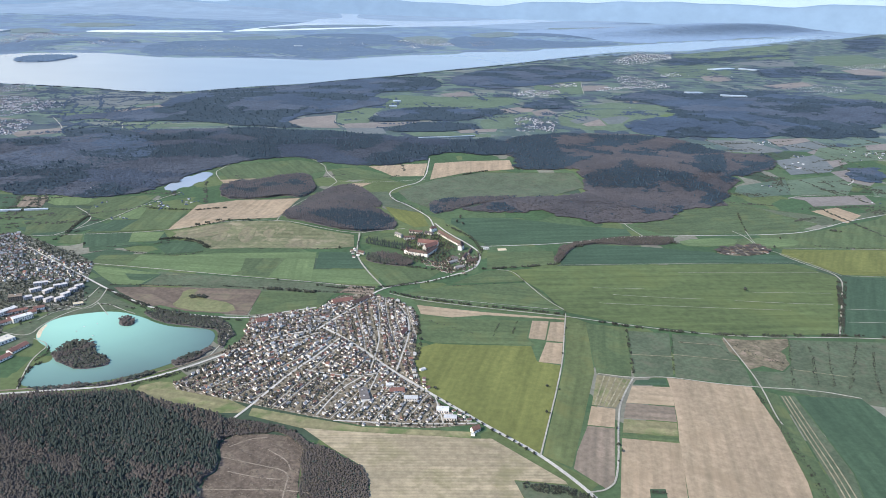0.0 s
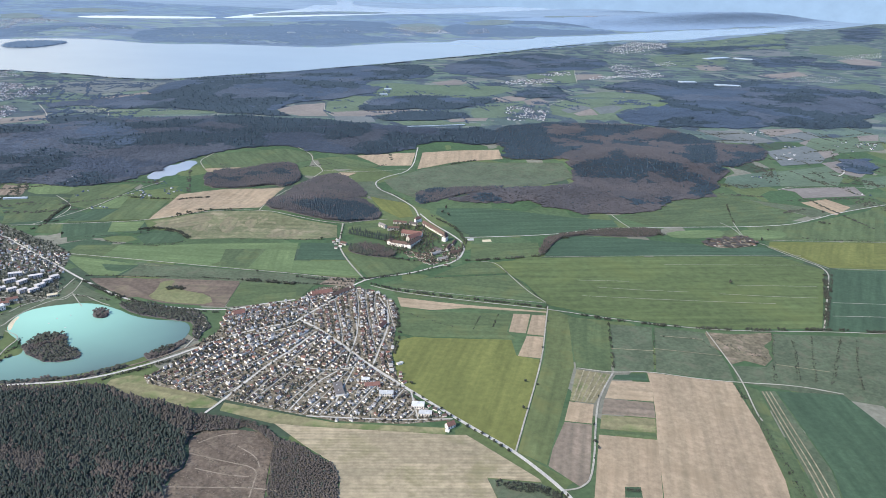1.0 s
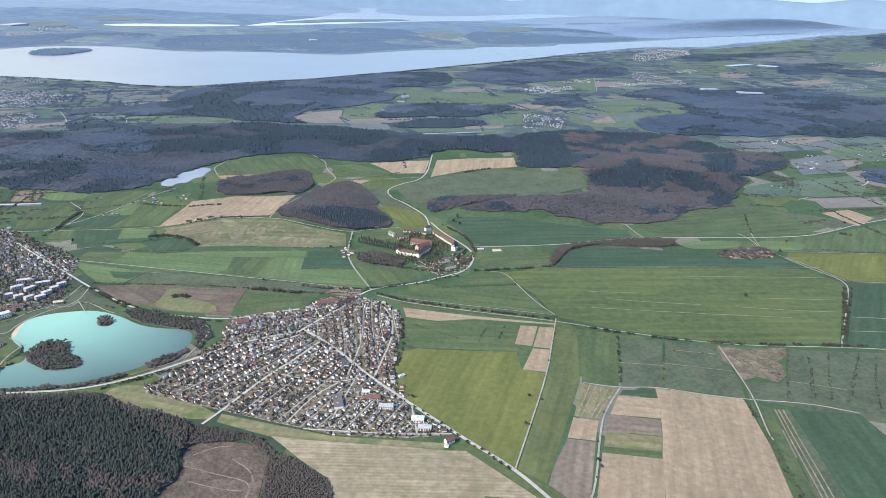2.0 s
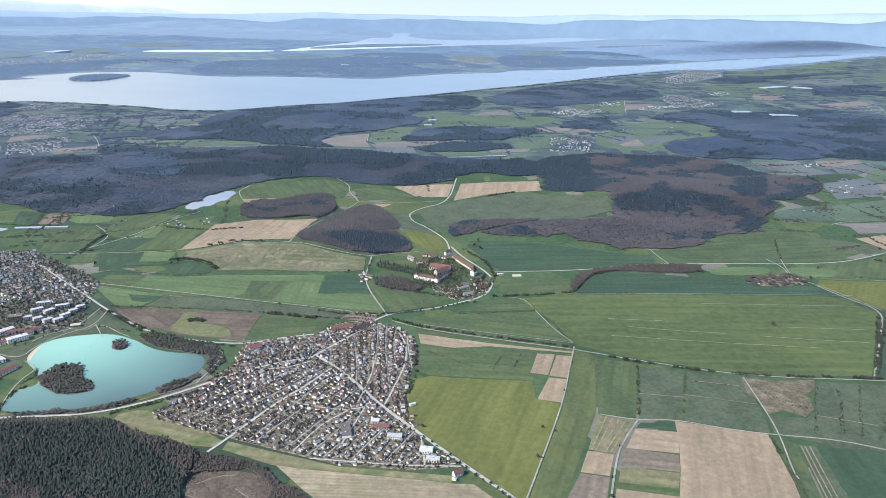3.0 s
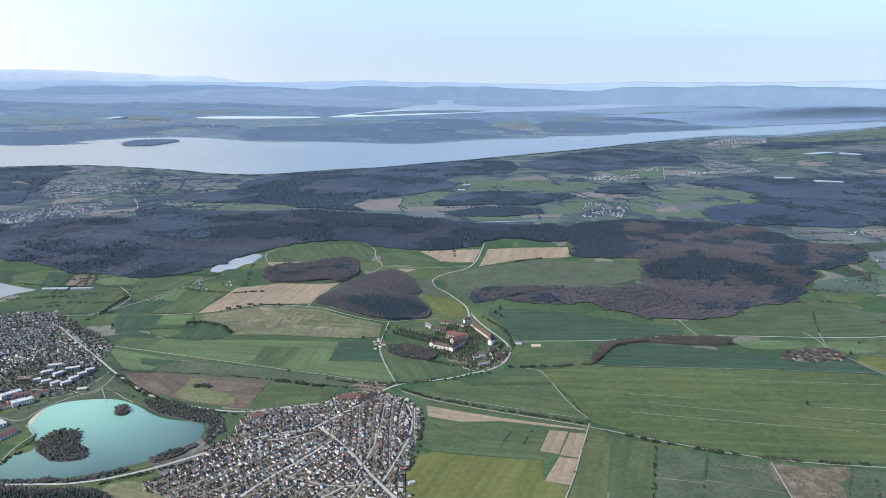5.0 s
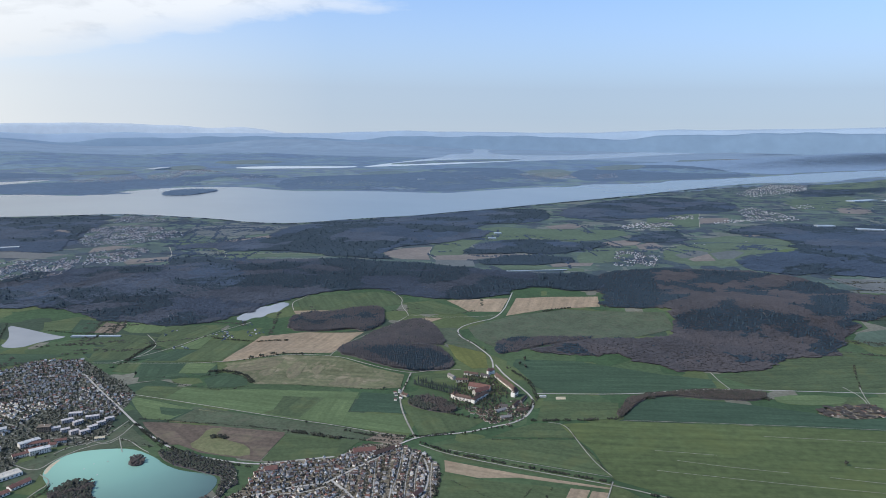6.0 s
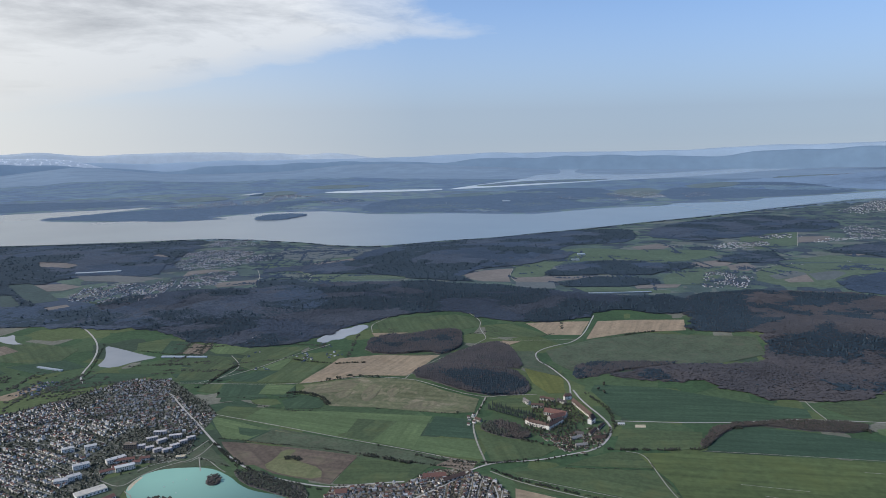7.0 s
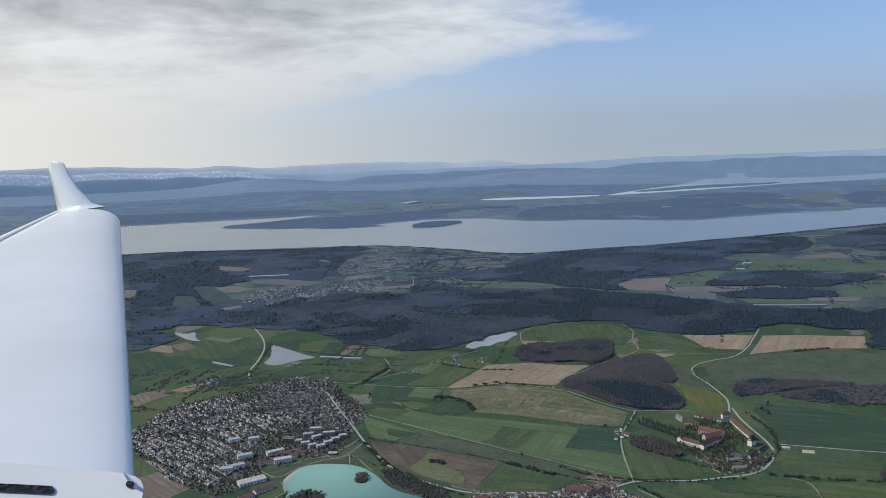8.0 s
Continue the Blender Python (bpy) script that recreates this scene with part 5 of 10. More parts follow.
field("field", "olive grass patch in a brown field", OLIVE, [(-86.9, 223.6), (-82.2, 228.1), (-73.5, 230.6), (-68.7, 228.4), (-73.6, 223.8), (-68.6, 218.5), (-71.9, 213.9), (-78.7, 216.2), (-79.2, 221.2)], 1)
field("field", "green meadow above the village", GREEN, [(-60.5, 232.3), (-36.4, 231.5), (-40.3, 217.6), (-61.1, 213.1)])
field("field", "green meadow below the estate", GREEN, [(-29.4, 263.3), (-19.1, 262.1), (0.5, 255.4), (-4.2, 246.5), (-18.8, 238.6)])
field("field", "green lawn of the estate", GREEN, [(-29, 297.7), (-18.3, 299.9), (-15.6, 290.2), (-27.1, 287.2)])
field("field", "green meadow", DEEP, [(-176.3, 303.8), (-158.3, 309.8), (-142.3, 303.2), (-148.1, 287.2), (-162.2, 283.8)])
field("field", "green field", DEEP, [(-139.7, 281.6), (-125.5, 284.9), (-116.9, 276.4), (-133.4, 267.5)])
field("field", "green field", GREEN, [(-141.2, 308.6), (-134.8, 324.6), (-126, 317.5), (-130, 310.2)])
field("field", "green field", GREEN, [(-140.2, 302), (-122.5, 308.9), (-115.5, 295.3), (-144.3, 289.7)])
field("field", "green meadow", GREEN, [(-128.4, 252.9), (-128.7, 264.7), (-112.5, 266.1), (-99.2, 265.6), (-92.2, 249.7), (-111.6, 252.3)])
field("field", "dark green meadow", DEEP, [(-127.7, 250), (-110.1, 249.8), (-99, 245.9), (-100, 236.2), (-110.5, 235.6)])
field("field", "dark green patch", DEEP, [(-125, 290.9), (-114.1, 294.1), (-106.1, 278.3), (-117.5, 279.7)])
field("field", "lime-green field beside the estate", LIME, [(-24.8, 336.9), (-15.5, 340.5), (-6.7, 328.1), (-4, 310.6), (-10, 308.1), (-18.4, 319.6)])
field("field", "olive field behind the wooded hill", DULL, [(-38.1, 364.2), (-25.3, 368.8), (-17.5, 346.9), (-6.9, 330.7), (-25.8, 338.5)])
field("field", "wide olive-green hill meadow", DULL, [(-19.9, 371), (0.2, 398), (27.8, 416.4), (79, 408), (80.2, 380.5), (58.5, 358.2), (18.3, 347.5), (-2.2, 337.4), (-14, 352.7)])
field("field", "tan tilled field on the ridge", TAN, [(0.2, 436), (18.3, 443.1), (46.9, 448.2), (46.9, 423.5), (18.4, 415.5), (-2.8, 397.5)])
field("field", "tan tilled field at the wood", TAN, [(-38.2, 423.8), (-17.7, 431.4), (-4.1, 435.2), (-6.3, 405.5), (-23.1, 402.5), (-30.5, 413.7)])
field("field", "green meadow by the wood", GREEN, [(-59.6, 414.8), (-46, 421.1), (-23.1, 402.5), (-29.9, 395), (-53.6, 390.8)])
field("field", "green meadow below the pond", GREEN, [(-124.4, 413.3), (-106, 423.4), (-81.7, 433.9), (-64.1, 426.8), (-60.7, 412.1), (-73.9, 399.6), (-90.3, 390.4), (-110.7, 386.3)])
field("field", "tan strip", TAN, [(-114.6, 384.2), (-96.5, 390.5), (-100.2, 382.3), (-110.8, 377.6)])
field("field", "tan corner", TAN, [(-53.2, 372.5), (-43.6, 385.3), (-34.7, 385.6), (-43.8, 368)])
field("field", "green field", GREEN, [(-215, 323.1), (-224.1, 336), (-214.4, 347.3), (-187.9, 346.5), (-181.7, 331.1)])
field("field", "brown plot", BROWN, [(-188.4, 326.3), (-189.4, 339.4), (-184, 342.2), (-179.7, 327.7)])
field("field", "green meadow", GREEN, [(-176.7, 332), (-159.8, 341.8), (-137.9, 349.2), (-141.5, 332.6), (-160.2, 329.2)])
field("field", "tan strip", TAN, [(-304.2, 305.1), (-291, 306), (-274.8, 303), (-278.9, 295.2), (-292.4, 293.8)])
field("field", "green field", GREEN, [(-299.6, 313.7), (-276.3, 325.1), (-246.5, 320), (-237.2, 293.6), (-271.3, 292)])
field("field", "tan plot", TAN, [(-225.3, 247), (-222.4, 258.9), (-221.7, 268.5), (-216.4, 265), (-216.2, 248.2)])
field("field", "brown plot", BROWN, [(-237.9, 235.1), (-229.1, 247.3), (-220.1, 242.4), (-221.5, 226)])
field("field", "green field", DEEP, [(-301.3, 286.6), (-280, 292.3), (-248.4, 278.2), (-257.6, 259.1)])
field("field", "green field", GREEN, [(-178.6, 192.8), (-174.2, 197.4), (-152.7, 186.4), (-150.9, 175.9), (-160.1, 176.2)])
field("field", "brown plot", BROWN, [(-162.7, 175.1), (-157.9, 186.5), (-139.5, 180.9), (-140.8, 171.2), (-150.3, 167)])
field("field", "dark green field by the pond", DEEP, [(-256.7, 286), (-238, 302.4), (-219.7, 294.8), (-231.1, 279.7)])
field("field", "green field below the wood", GREEN, [(-193.5, 310.3), (-176.6, 325.1), (-156.2, 324.3), (-161.2, 307.1)])
field("field", "green plot by a lane", GREEN, [(-152.7, 313.4), (-144.7, 323.6), (-136.2, 316.9), (-141.6, 307.9)])
field("field", "dark green field by a lane", DEEP, [(-175.1, 294.8), (-148.7, 307.1), (-135.8, 300.6), (-160.7, 283.7)])
field("field", "dark green plot below the hill", DEEP, [(-143.9, 256.6), (-126.5, 271.2), (-116.5, 267.9), (-116.2, 258.8), (-138.6, 253)])
field("field", "brown plot by the wood", BROWN, [(-292, 306.9), (-289, 316.2), (-273.7, 309.9), (-275.9, 300.1)])
field("field", "dark green strip behind the town", DEEP, [(-220.4, 269), (-207.5, 289), (-180.1, 292.8), (-189.2, 279.6), (-205.7, 261.1)])
field("field", "green meadow between brook and track", GREEN, [(-128.4, 255.5), (-127.8, 264.2), (-113.9, 265.4), (-114.7, 253.2)])
field("field", "light green meadow along a track", PALEGREEN, [(-114.5, 253.3), (-113.3, 265.2), (-102.2, 264.4), (-84.4, 264.9), (-73.1, 258.3), (-72.6, 250.6), (-75, 247), (-97.4, 249.7)])
field("field", "darker green meadow along a track", GREEN, [(-74.9, 247.2), (-72.4, 250.6), (-73.7, 263.8), (-58.9, 264.8), (-61.3, 245.1)])
field("field", "light green meadow along a track", PALEGREEN, [(-61.1, 245.2), (-58.5, 264.8), (-47.5, 264), (-46, 242.7)])
field("field", "grass strip below the track", PALEGREEN, [(-128, 253.3), (-111.4, 249.4), (-99.5, 246.3), (-103, 235.3), (-111.4, 235.3), (-118.2, 242.1)])
field("field", "dark green plot below the track", DEEP, [(-111.8, 245.6), (-99.5, 245.3), (-102.5, 239), (-107.8, 239.9)])
field("field", "long dull olive strip below a track", DULL, [(-98.8, 245.8), (-71.3, 243.3), (-43.9, 239.3), (-43, 232.7), (-61, 233.5), (-83.7, 234.9), (-101.7, 235.3)])
field("field", "dark brown tilled field beside the road", MOTTLED, [(-110.3, 232.5), (-99.3, 233.8), (-87.1, 232.8), (-86.2, 227), (-86.5, 219.9), (-93.6, 217.4), (-107.3, 229.1)])
field("field", "yellowish weedy fallow patch", OLIVE, [(-86.9, 231.4), (-82, 232.8), (-82.7, 227.2), (-76.7, 224.1), (-68.3, 221.3), (-65.1, 214), (-77.7, 214.3), (-87.1, 218), (-85.8, 224.3)], 1)
field("field", "brown fallow field above the village", MOTTLED, [(-81.7, 232.6), (-61, 231.6), (-61.4, 212.4), (-65, 213.8), (-68.2, 221.3), (-76.3, 224.1), (-81.9, 227.2)])
field("field", "bright green meadow above the village", GREEN, [(-60.7, 231.1), (-42.2, 230.2), (-40.5, 217.9), (-60.6, 212.4)])
field("field", "dark green winter crop above a brook", DEEP, [(-107.1, 267.4), (-107.1, 281.3), (-102, 283.5), (-95.1, 280.9), (-91.2, 272.2), (-96.7, 267.8)], 1)
field("field", "dark green field beside a lane", DEEP, [(-144.5, 289.4), (-126.2, 291.9), (-123.5, 279.6), (-137.6, 271.6)])
field("field", "light green strip beside a lane", PALEGREEN, [(-126.2, 291.9), (-113.3, 292.8), (-112.8, 281.6), (-123.3, 279.7)])
field("field", "green plot beside a lane", GREEN, [(-149.8, 276.8), (-152.5, 287.4), (-144.9, 289.1), (-140.7, 276.5)])
field("field", "light green plot between lanes", PALEGREEN, [(-140.6, 310), (-135.9, 336.3), (-132.6, 326), (-130.6, 310.6)])
field("field", "green plot below a hamlet", GREEN, [(-130.4, 310.2), (-131.7, 324.8), (-113.8, 325.6), (-113.2, 295.9), (-131.9, 294.1)])
field("field", "dark green plot between lanes", DEEP, [(-144.1, 291.6), (-140.1, 308.8), (-130.4, 309.4), (-132.3, 293.7)])
field("field", "wide dark green meadow near a pond", GREEN, [(-167.3, 286.7), (-174, 302.6), (-169.4, 320.4), (-161.2, 320.3), (-153.6, 312.8), (-151.9, 292.1)])
field("field", "light green meadow at the wood edge", PALEGREEN, [(-178.3, 328), (-184.1, 344.5), (-175.2, 343.7), (-160.8, 341.2), (-161.5, 329.6)], 1)
field("field", "brown tilled plot near the wood", BROWN, [(-190.3, 324.8), (-194.6, 341.7), (-182.6, 338.4), (-179.5, 325.7)])
field("field", "dark green plot near the wood", DEEP, [(-201.6, 323.9), (-210, 344), (-196.9, 342.9), (-190.6, 324.8)])
field("field", "green meadow below the wood", GREEN, [(-160.6, 342.1), (-135.3, 351), (-135.9, 339), (-141.4, 311.9), (-153.5, 314), (-157.4, 325.7)])
field("field", "dry tan turf on the hillside", DRYTAN, [(-109.9, 288.3), (-101.7, 297.3), (-87.8, 303.6), (-86.8, 294.1), (-95.6, 287), (-103.5, 285)], 1)
field("field", "dry tan streak on the hillside", DRYTAN, [(-83, 289.1), (-81.7, 299.1), (-78.3, 301.6), (-76.3, 298.6), (-76, 283.4), (-78.8, 281.3)], 1)
field("field", "dry tan streak on the hillside", DRYTAN, [(-73.5, 291.8), (-71.9, 297.5), (-68.2, 296.7), (-68.9, 286.4)], 1)
field("field", "dry tan streak on the hillside", DRYTAN, [(-93.2, 286.2), (-90.5, 292.2), (-87.2, 293.1), (-86.5, 285.1), (-89.9, 281.8)], 1)
field("field", "dry tan foot of the hillside", DRYTAN, [(-63, 278.9), (-57.8, 285.5), (-50.5, 289.3), (-49.3, 280.8), (-56.4, 277.1)], 1)
field("field", "pasture below the wood", GREEN, [(99.9, 348.3), (125.1, 351.2), (155.7, 366.5), (163.7, 350.8), (179.3, 325.3), (133.3, 311.4), (100.2, 304), (98.2, 322.8)], 1)
field("field", "olive pasture behind the farm", PALEGREEN, [(103.4, 298.7), (127.6, 303.6), (129.8, 296.7), (117.6, 290.6), (103.1, 290.4)], 1)
field("field", "lime strip beside a farm lane", LIME, [(146.2, 284.6), (171.9, 287.7), (189.1, 288.9), (173.8, 263.8), (155, 261.5), (149.6, 272.5)])
field("field", "green fields behind the farm", GREEN, [(142.8, 309.6), (165.5, 313.8), (190.8, 321.7), (214, 329.8), (192.8, 295), (160.4, 293.6), (141.9, 296.1)])
field("field", "pale grass slope", PALEGREEN, [(129.2, 295.2), (142.3, 305.5), (160, 302.8), (149.1, 290.6)], 1)
field("field", "tan field among the woods before the lake", HILL_TAN, [(-111.5, 575.8), (-100.6, 600.2), (-79.4, 612.9), (-75.8, 572.7), (-67.5, 536.5), (-87.9, 535.2), (-103.2, 551.8)])
field("field", "green meadow among the woods before the lake", HILL_GREEN, [(-78, 619.1), (-60.5, 650.7), (-41, 655.6), (-48.1, 627.8), (-49.2, 574.6), (-66.9, 560.5), (-74.5, 573)])
field("field", "wide green meadow with greenhouses before the lake", HILL_GREEN, [(-52, 716.8), (-31.9, 742.4), (7.3, 739.1), (86.4, 761.1), (88.3, 722.1), (61.7, 682.8), (38.3, 665.6), (3.2, 677), (-31, 655.3), (-42.8, 663.8)])
field("field", "pale tilled strip before the lake", HILL_TAN, [(9.8, 768), (36.5, 800.6), (50.7, 783.7), (41.2, 759.1), (18.4, 744.2)])
field("field", "pale stubble strip between two woods", HILL_TAN, [(-71.6, 563), (-42.7, 575.8), (0.7, 586.1), (-3.2, 573), (-28.1, 558.4), (-39.1, 540.8), (-63.5, 537.6)])
field("field", "grey-green meadow beside a wood", HILL_GREY, [(-63.5, 537.6), (-37.1, 541.4), (-32.2, 511.8), (-44.9, 503.8), (-59.6, 511.8)])
field("field", "green strip behind the ridge wood", HILL_GREEN, [(-20.9, 517.8), (14.3, 532.6), (20.2, 524.2), (41.9, 526.7), (41.4, 515.4), (10.5, 511.5), (-12.3, 504.5)])
field("field", "tan strip behind the ridge wood", HILL_TAN, [(18.3, 539.4), (34.8, 549.7), (49.4, 553.8), (46.6, 540.4), (20.2, 526.7)])
field("field", "green meadow beside the hamlet", HILL_GREEN, [(37.7, 574.4), (40.6, 594), (60, 619.8), (71.4, 635.6), (90.3, 645.7), (81.2, 603.8), (74.1, 575.7), (59.9, 556.4), (38.9, 550.9)])
field("field", "tan field above the hamlet", HILL_TAN, [(62.2, 666.9), (85, 688.5), (98.6, 683), (88.4, 649.9), (71.7, 639.4), (60.5, 642.2)])
field("field", "pinkish tilled field above the hamlet", HILL_TAN, [(88.4, 649.9), (106.1, 675.6), (109.3, 639.1), (100.7, 617.2), (88.6, 622.3)])
field("field", "green meadows behind the hamlet", HILL_GREEN, [(105.4, 612.1), (118.5, 644.7), (141.5, 666.8), (168.9, 681.3), (194.3, 666.6), (224.9, 657.8), (210.3, 632.5), (170.9, 610.9), (154.9, 590.6), (152.9, 567.2), (118.1, 561.4), (102, 578.4)])
field("field", "pale grey plot in green meadows", HILL_GREY, [(112.2, 597.7), (133, 621.3), (140.2, 612.1), (135.1, 597.1), (115.8, 585.2)])
field("field", "tan plot in green meadows", HILL_TAN, [(119.9, 583.9), (139.2, 607), (139.4, 581.6), (122.8, 576.2)])
field("field", "pale grey plot in green meadows", HILL_GREY, [(140.6, 609.7), (162.2, 626.8), (168, 617.1), (154.5, 592.5), (142, 586)])
field("field", "green plot in pale meadows", PALEGREEN, [(194.2, 628.4), (207.6, 646.7), (221.6, 647.1), (207, 629)])
field("field", "green meadow below a tan field", HILL_GREEN, [(135.8, 690.4), (181.8, 739.8), (223.1, 716.9), (235.5, 691.5), (226.1, 661.6), (170, 686.3)])
field("field", "tan field between dark woods", HILL_TAN, [(198.7, 785.4), (225.4, 806.1), (228.6, 765.1), (205.4, 738.4), (196.3, 751.2)])
field("field", "green field beside the industrial town", HILL_GREEN, [(127.1, 904.1), (193.3, 948.5), (170.8, 819.2), (131, 779.3), (112.1, 788.6)])
field("field", "tan field beside the industrial town", HILL_TAN, [(185.3, 897.7), (218.6, 907.4), (209.7, 860.8), (174.8, 840.8)])
field("field", "green field behind the industrial town", HILL_GREEN, [(344.4, 1159.3), (417.6, 1246.7), (483.3, 1282.3), (470.8, 1136.9), (394.6, 1036.2), (334.3, 1031)])
field("field", "tan field behind the industrial town", HILL_TAN, [(387.5, 1062.3), (429.8, 1091.2), (425.8, 1032.1), (394, 995.7), (375.6, 1003.2)])
field("field", "green hills before the lake", HILL_GREEN, [(515.1, 1586.2), (644.7, 1727.8), (728.6, 1819), (901.6, 2044.3), (1060.1, 2200.9), (732.3, 1506.9), (572.8, 1419.8), (472.9, 1420.3)])
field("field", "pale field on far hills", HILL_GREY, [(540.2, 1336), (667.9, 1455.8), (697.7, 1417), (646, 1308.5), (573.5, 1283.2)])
field("field", "green field below the lakeside town", HILL_GREEN, [(-298.7, 597.5), (-266.2, 598.5), (-254.2, 574.9), (-283, 571.1)])
field("field", "brown field below the lakeside town", HILL_TAN, [(-280.2, 488.3), (-257.9, 518), (-244.8, 495), (-262.4, 468.5)])
field("field", "brown field in the lakeside town", HILL_TAN, [(-327.5, 521.1), (-339.9, 545.6), (-330.6, 560), (-311.4, 558.7), (-316.9, 545)])
field("field", "long pale green strip in the forest", HILL_GREEN, [(-254.5, 568.8), (-229.2, 553.1), (-189.2, 558.7), (-153, 556.3), (-148.7, 542.3), (-179.6, 532.9), (-210.3, 515.1), (-227.8, 540.9)])
field("field", "pale meadows on the lake shore", HILL_GREY, [(-336.4, 699.6), (-307.7, 750.7), (-232.9, 705.9), (-232.4, 648.8), (-270.5, 618.4), (-301.2, 631.8)])
field("field", "brown field on the lake shore", HILL_TAN, [(-257.7, 603.2), (-229.2, 640.4), (-221.2, 622), (-247.6, 602.5)])
field("field", "brown field in the lakeside forest", HILL_TAN, [(-512.8, 565.9), (-479.9, 566.8), (-457, 557.5), (-454.7, 539.6), (-486.6, 541.7)])
field("field", "tan field behind the lakeside town", HILL_TAN, [(-432.9, 620.9), (-435.6, 650.3), (-413.3, 639.6), (-406, 614.9)])
field("field", "brown field left of the lakeside town", HILL_TAN, [(-432.7, 456.7), (-400.6, 474.9), (-375.3, 467.1), (-378.2, 451.1), (-404.8, 436)])
field("field", "brown field at the forest edge", HILL_TAN, [(-491.3, 427), (-471.8, 436), (-440.1, 407), (-453.8, 397.6)])
field("field", "dark blue-green field beside the lakeside town", DUSKY, [(-440, 462), (-425, 470), (-386.1, 446), (-352, 420), (-362, 408), (-400, 432)])
field("field", "dark blue-green field beside the lakeside town", DUSKY, [(-420, 425), (-400, 428), (-366, 402), (-358.5, 385), (-385, 392)])
field("field", "olive field before the lakeside town", HILL_GREY, [(-417.2, 506.3), (-388.9, 517.5), (-335.3, 510.5), (-347.1, 488.6), (-391.7, 488.7)])
field("field", "tan strip at the forest edge", HILL_TAN, [(-346.6, 392.9), (-336.3, 409.5), (-328, 403.4), (-334, 390.7)])
field("field", "green fields on a far slope", HILL_GREEN, [(284, 526.8), (344.4, 543.9), (320.9, 505.3), (267.4, 479.9), (265.1, 498.1)])
field("field", "tan field on a far slope", HILL_TAN, [(326.3, 541.4), (348.9, 551.2), (333, 525.1), (317.8, 523.1)])
field("field", "tan field on a far slope", HILL_TAN, [(698.8, 1253.9), (771.3, 1308.2), (773, 1247.5), (731.4, 1179.2), (678.2, 1163.6)])
field("field", "tan fields on far hills", HILL_TAN, [(435.2, 962.1), (518.6, 1024.4), (512.9, 982.1), (448, 926)])
field("field", "green fields on far hills", HILL_GREEN, [(839.3, 1619.5), (994.1, 1715.2), (976.1, 1581), (819.5, 1324), (748.7, 1322.5), (732.1, 1410.3)])
field("field", "green field among far woods", HILL_GREEN, [(446.7, 817), (541.8, 901), (537.6, 862), (481.9, 771.7), (427.6, 748.8)])
# ---------------------------------------------------------------- roads and tracks
lane("road", "grey country road running out of the village", ASPHALT, [(31.1, 119.7), (28.2, 127.1), (19.8, 140), (12.1, 147.8), (6.6, 153.7), (-3.4, 164.7), (-15.4, 178.3), (-22.2, 188), (-31.4, 199.3), (-37.1, 204.2)], 0.9)
lane("road", "pale road from the village to the estate", ASPHALT, [(-38.5, 202.1), (-32.9, 212.7), (-26.6, 223.3), (-24.4, 230.7), (-18.1, 238.7), (-5.2, 243.1), (4, 250.3), (12.7, 256.7), (16.3, 270.7), (14.8, 281.5), (3.5, 301.7), (-1.2, 314.6)], 0.74)
lane("road", "pale winding road up to the ridge", ASPHALT, [(-1.5, 308), (-3.4, 322.8), (-6.9, 330.7), (-14.6, 344.5), (-21.6, 353.1), (-24.5, 366.5), (-19.2, 379), (-5.6, 393.3), (-2.7, 448.2)], 0.66)
lane("road", "straight pale country road", ASPHALT, [(-156.3, 269.8), (-139.9, 255.1), (-124.1, 241.8), (-112, 231), (-93.4, 216.4), (-79.9, 211.4), (-60.3, 209.3), (-50.9, 214.9), (-40.8, 218.9)], 0.74)
lane("road", "pale road along the wooded lake shore", ASPHALT, [(-117.8, 161.1), (-110.5, 162.6), (-99.1, 164.6), (-84.8, 167), (-73.1, 174.4), (-63.7, 183.4), (-55.7, 192.4), (-44.9, 199.9), (-38.5, 202.1)], 0.82)
lane("road", "dark railway line beside the road", BROWN, [(-118.7, 162.6), (-111.4, 164.2), (-99.9, 166.2), (-85.5, 168.7), (-73.7, 176.3), (-64.3, 185.4), (-56.2, 194.5)], 0.57)
lane("track", "gravel track across the meadows", GRAVEL, [(-128.8, 255.2), (-97.6, 250.1), (-70.2, 244.9), (-43.8, 241), (-22.8, 235.8)], 0.41)
lane("track", "gravel lane past a farm", GRAVEL, [(-33.5, 297.7), (-33, 285.3), (-32.7, 271.5), (-28.2, 256), (-19.9, 236.5)], 0.57)
lane("track", "narrow field path", GRAVEL, [(39.7, 217.8), (35.8, 199.4), (32.1, 181.5), (19.8, 140)], 0.37)
lane("track", "pale concrete farm lane", GRAVEL, [(140.3, 282.1), (145.9, 269.7), (153, 257.7), (143.6, 240.4), (122.8, 204.1)], 0.49)
lane("track", "long farm lane lined with shrubs", GRAVEL, [(-17.8, 232), (-8.1, 226.6), (14.1, 221.1), (39.2, 216), (56.1, 210.3), (87.3, 202.6), (122.4, 203.7), (142.4, 202.9)], 0.45)
lane("road", "pale country road across the pastures", ASPHALT, [(16.8, 283.7), (52.7, 289.8), (76.9, 300.7), (105.3, 304.4), (158.4, 309.9), (180.1, 321.8), (197.7, 334), (238.3, 354.2)], 0.57)
lane("track", "gravel farm lane", GRAVEL, [(41.2, 178), (50.3, 175.8), (59.9, 177), (71.1, 173.7), (81.9, 171.9), (97.5, 170.9), (108.3, 166.8)], 0.41)
lane("track", "gravel farm lane", GRAVEL, [(50.3, 175.8), (44.6, 165.3), (41.5, 157.1), (35.3, 131.8), (31.9, 127.9), (28.2, 127.1)], 0.45)
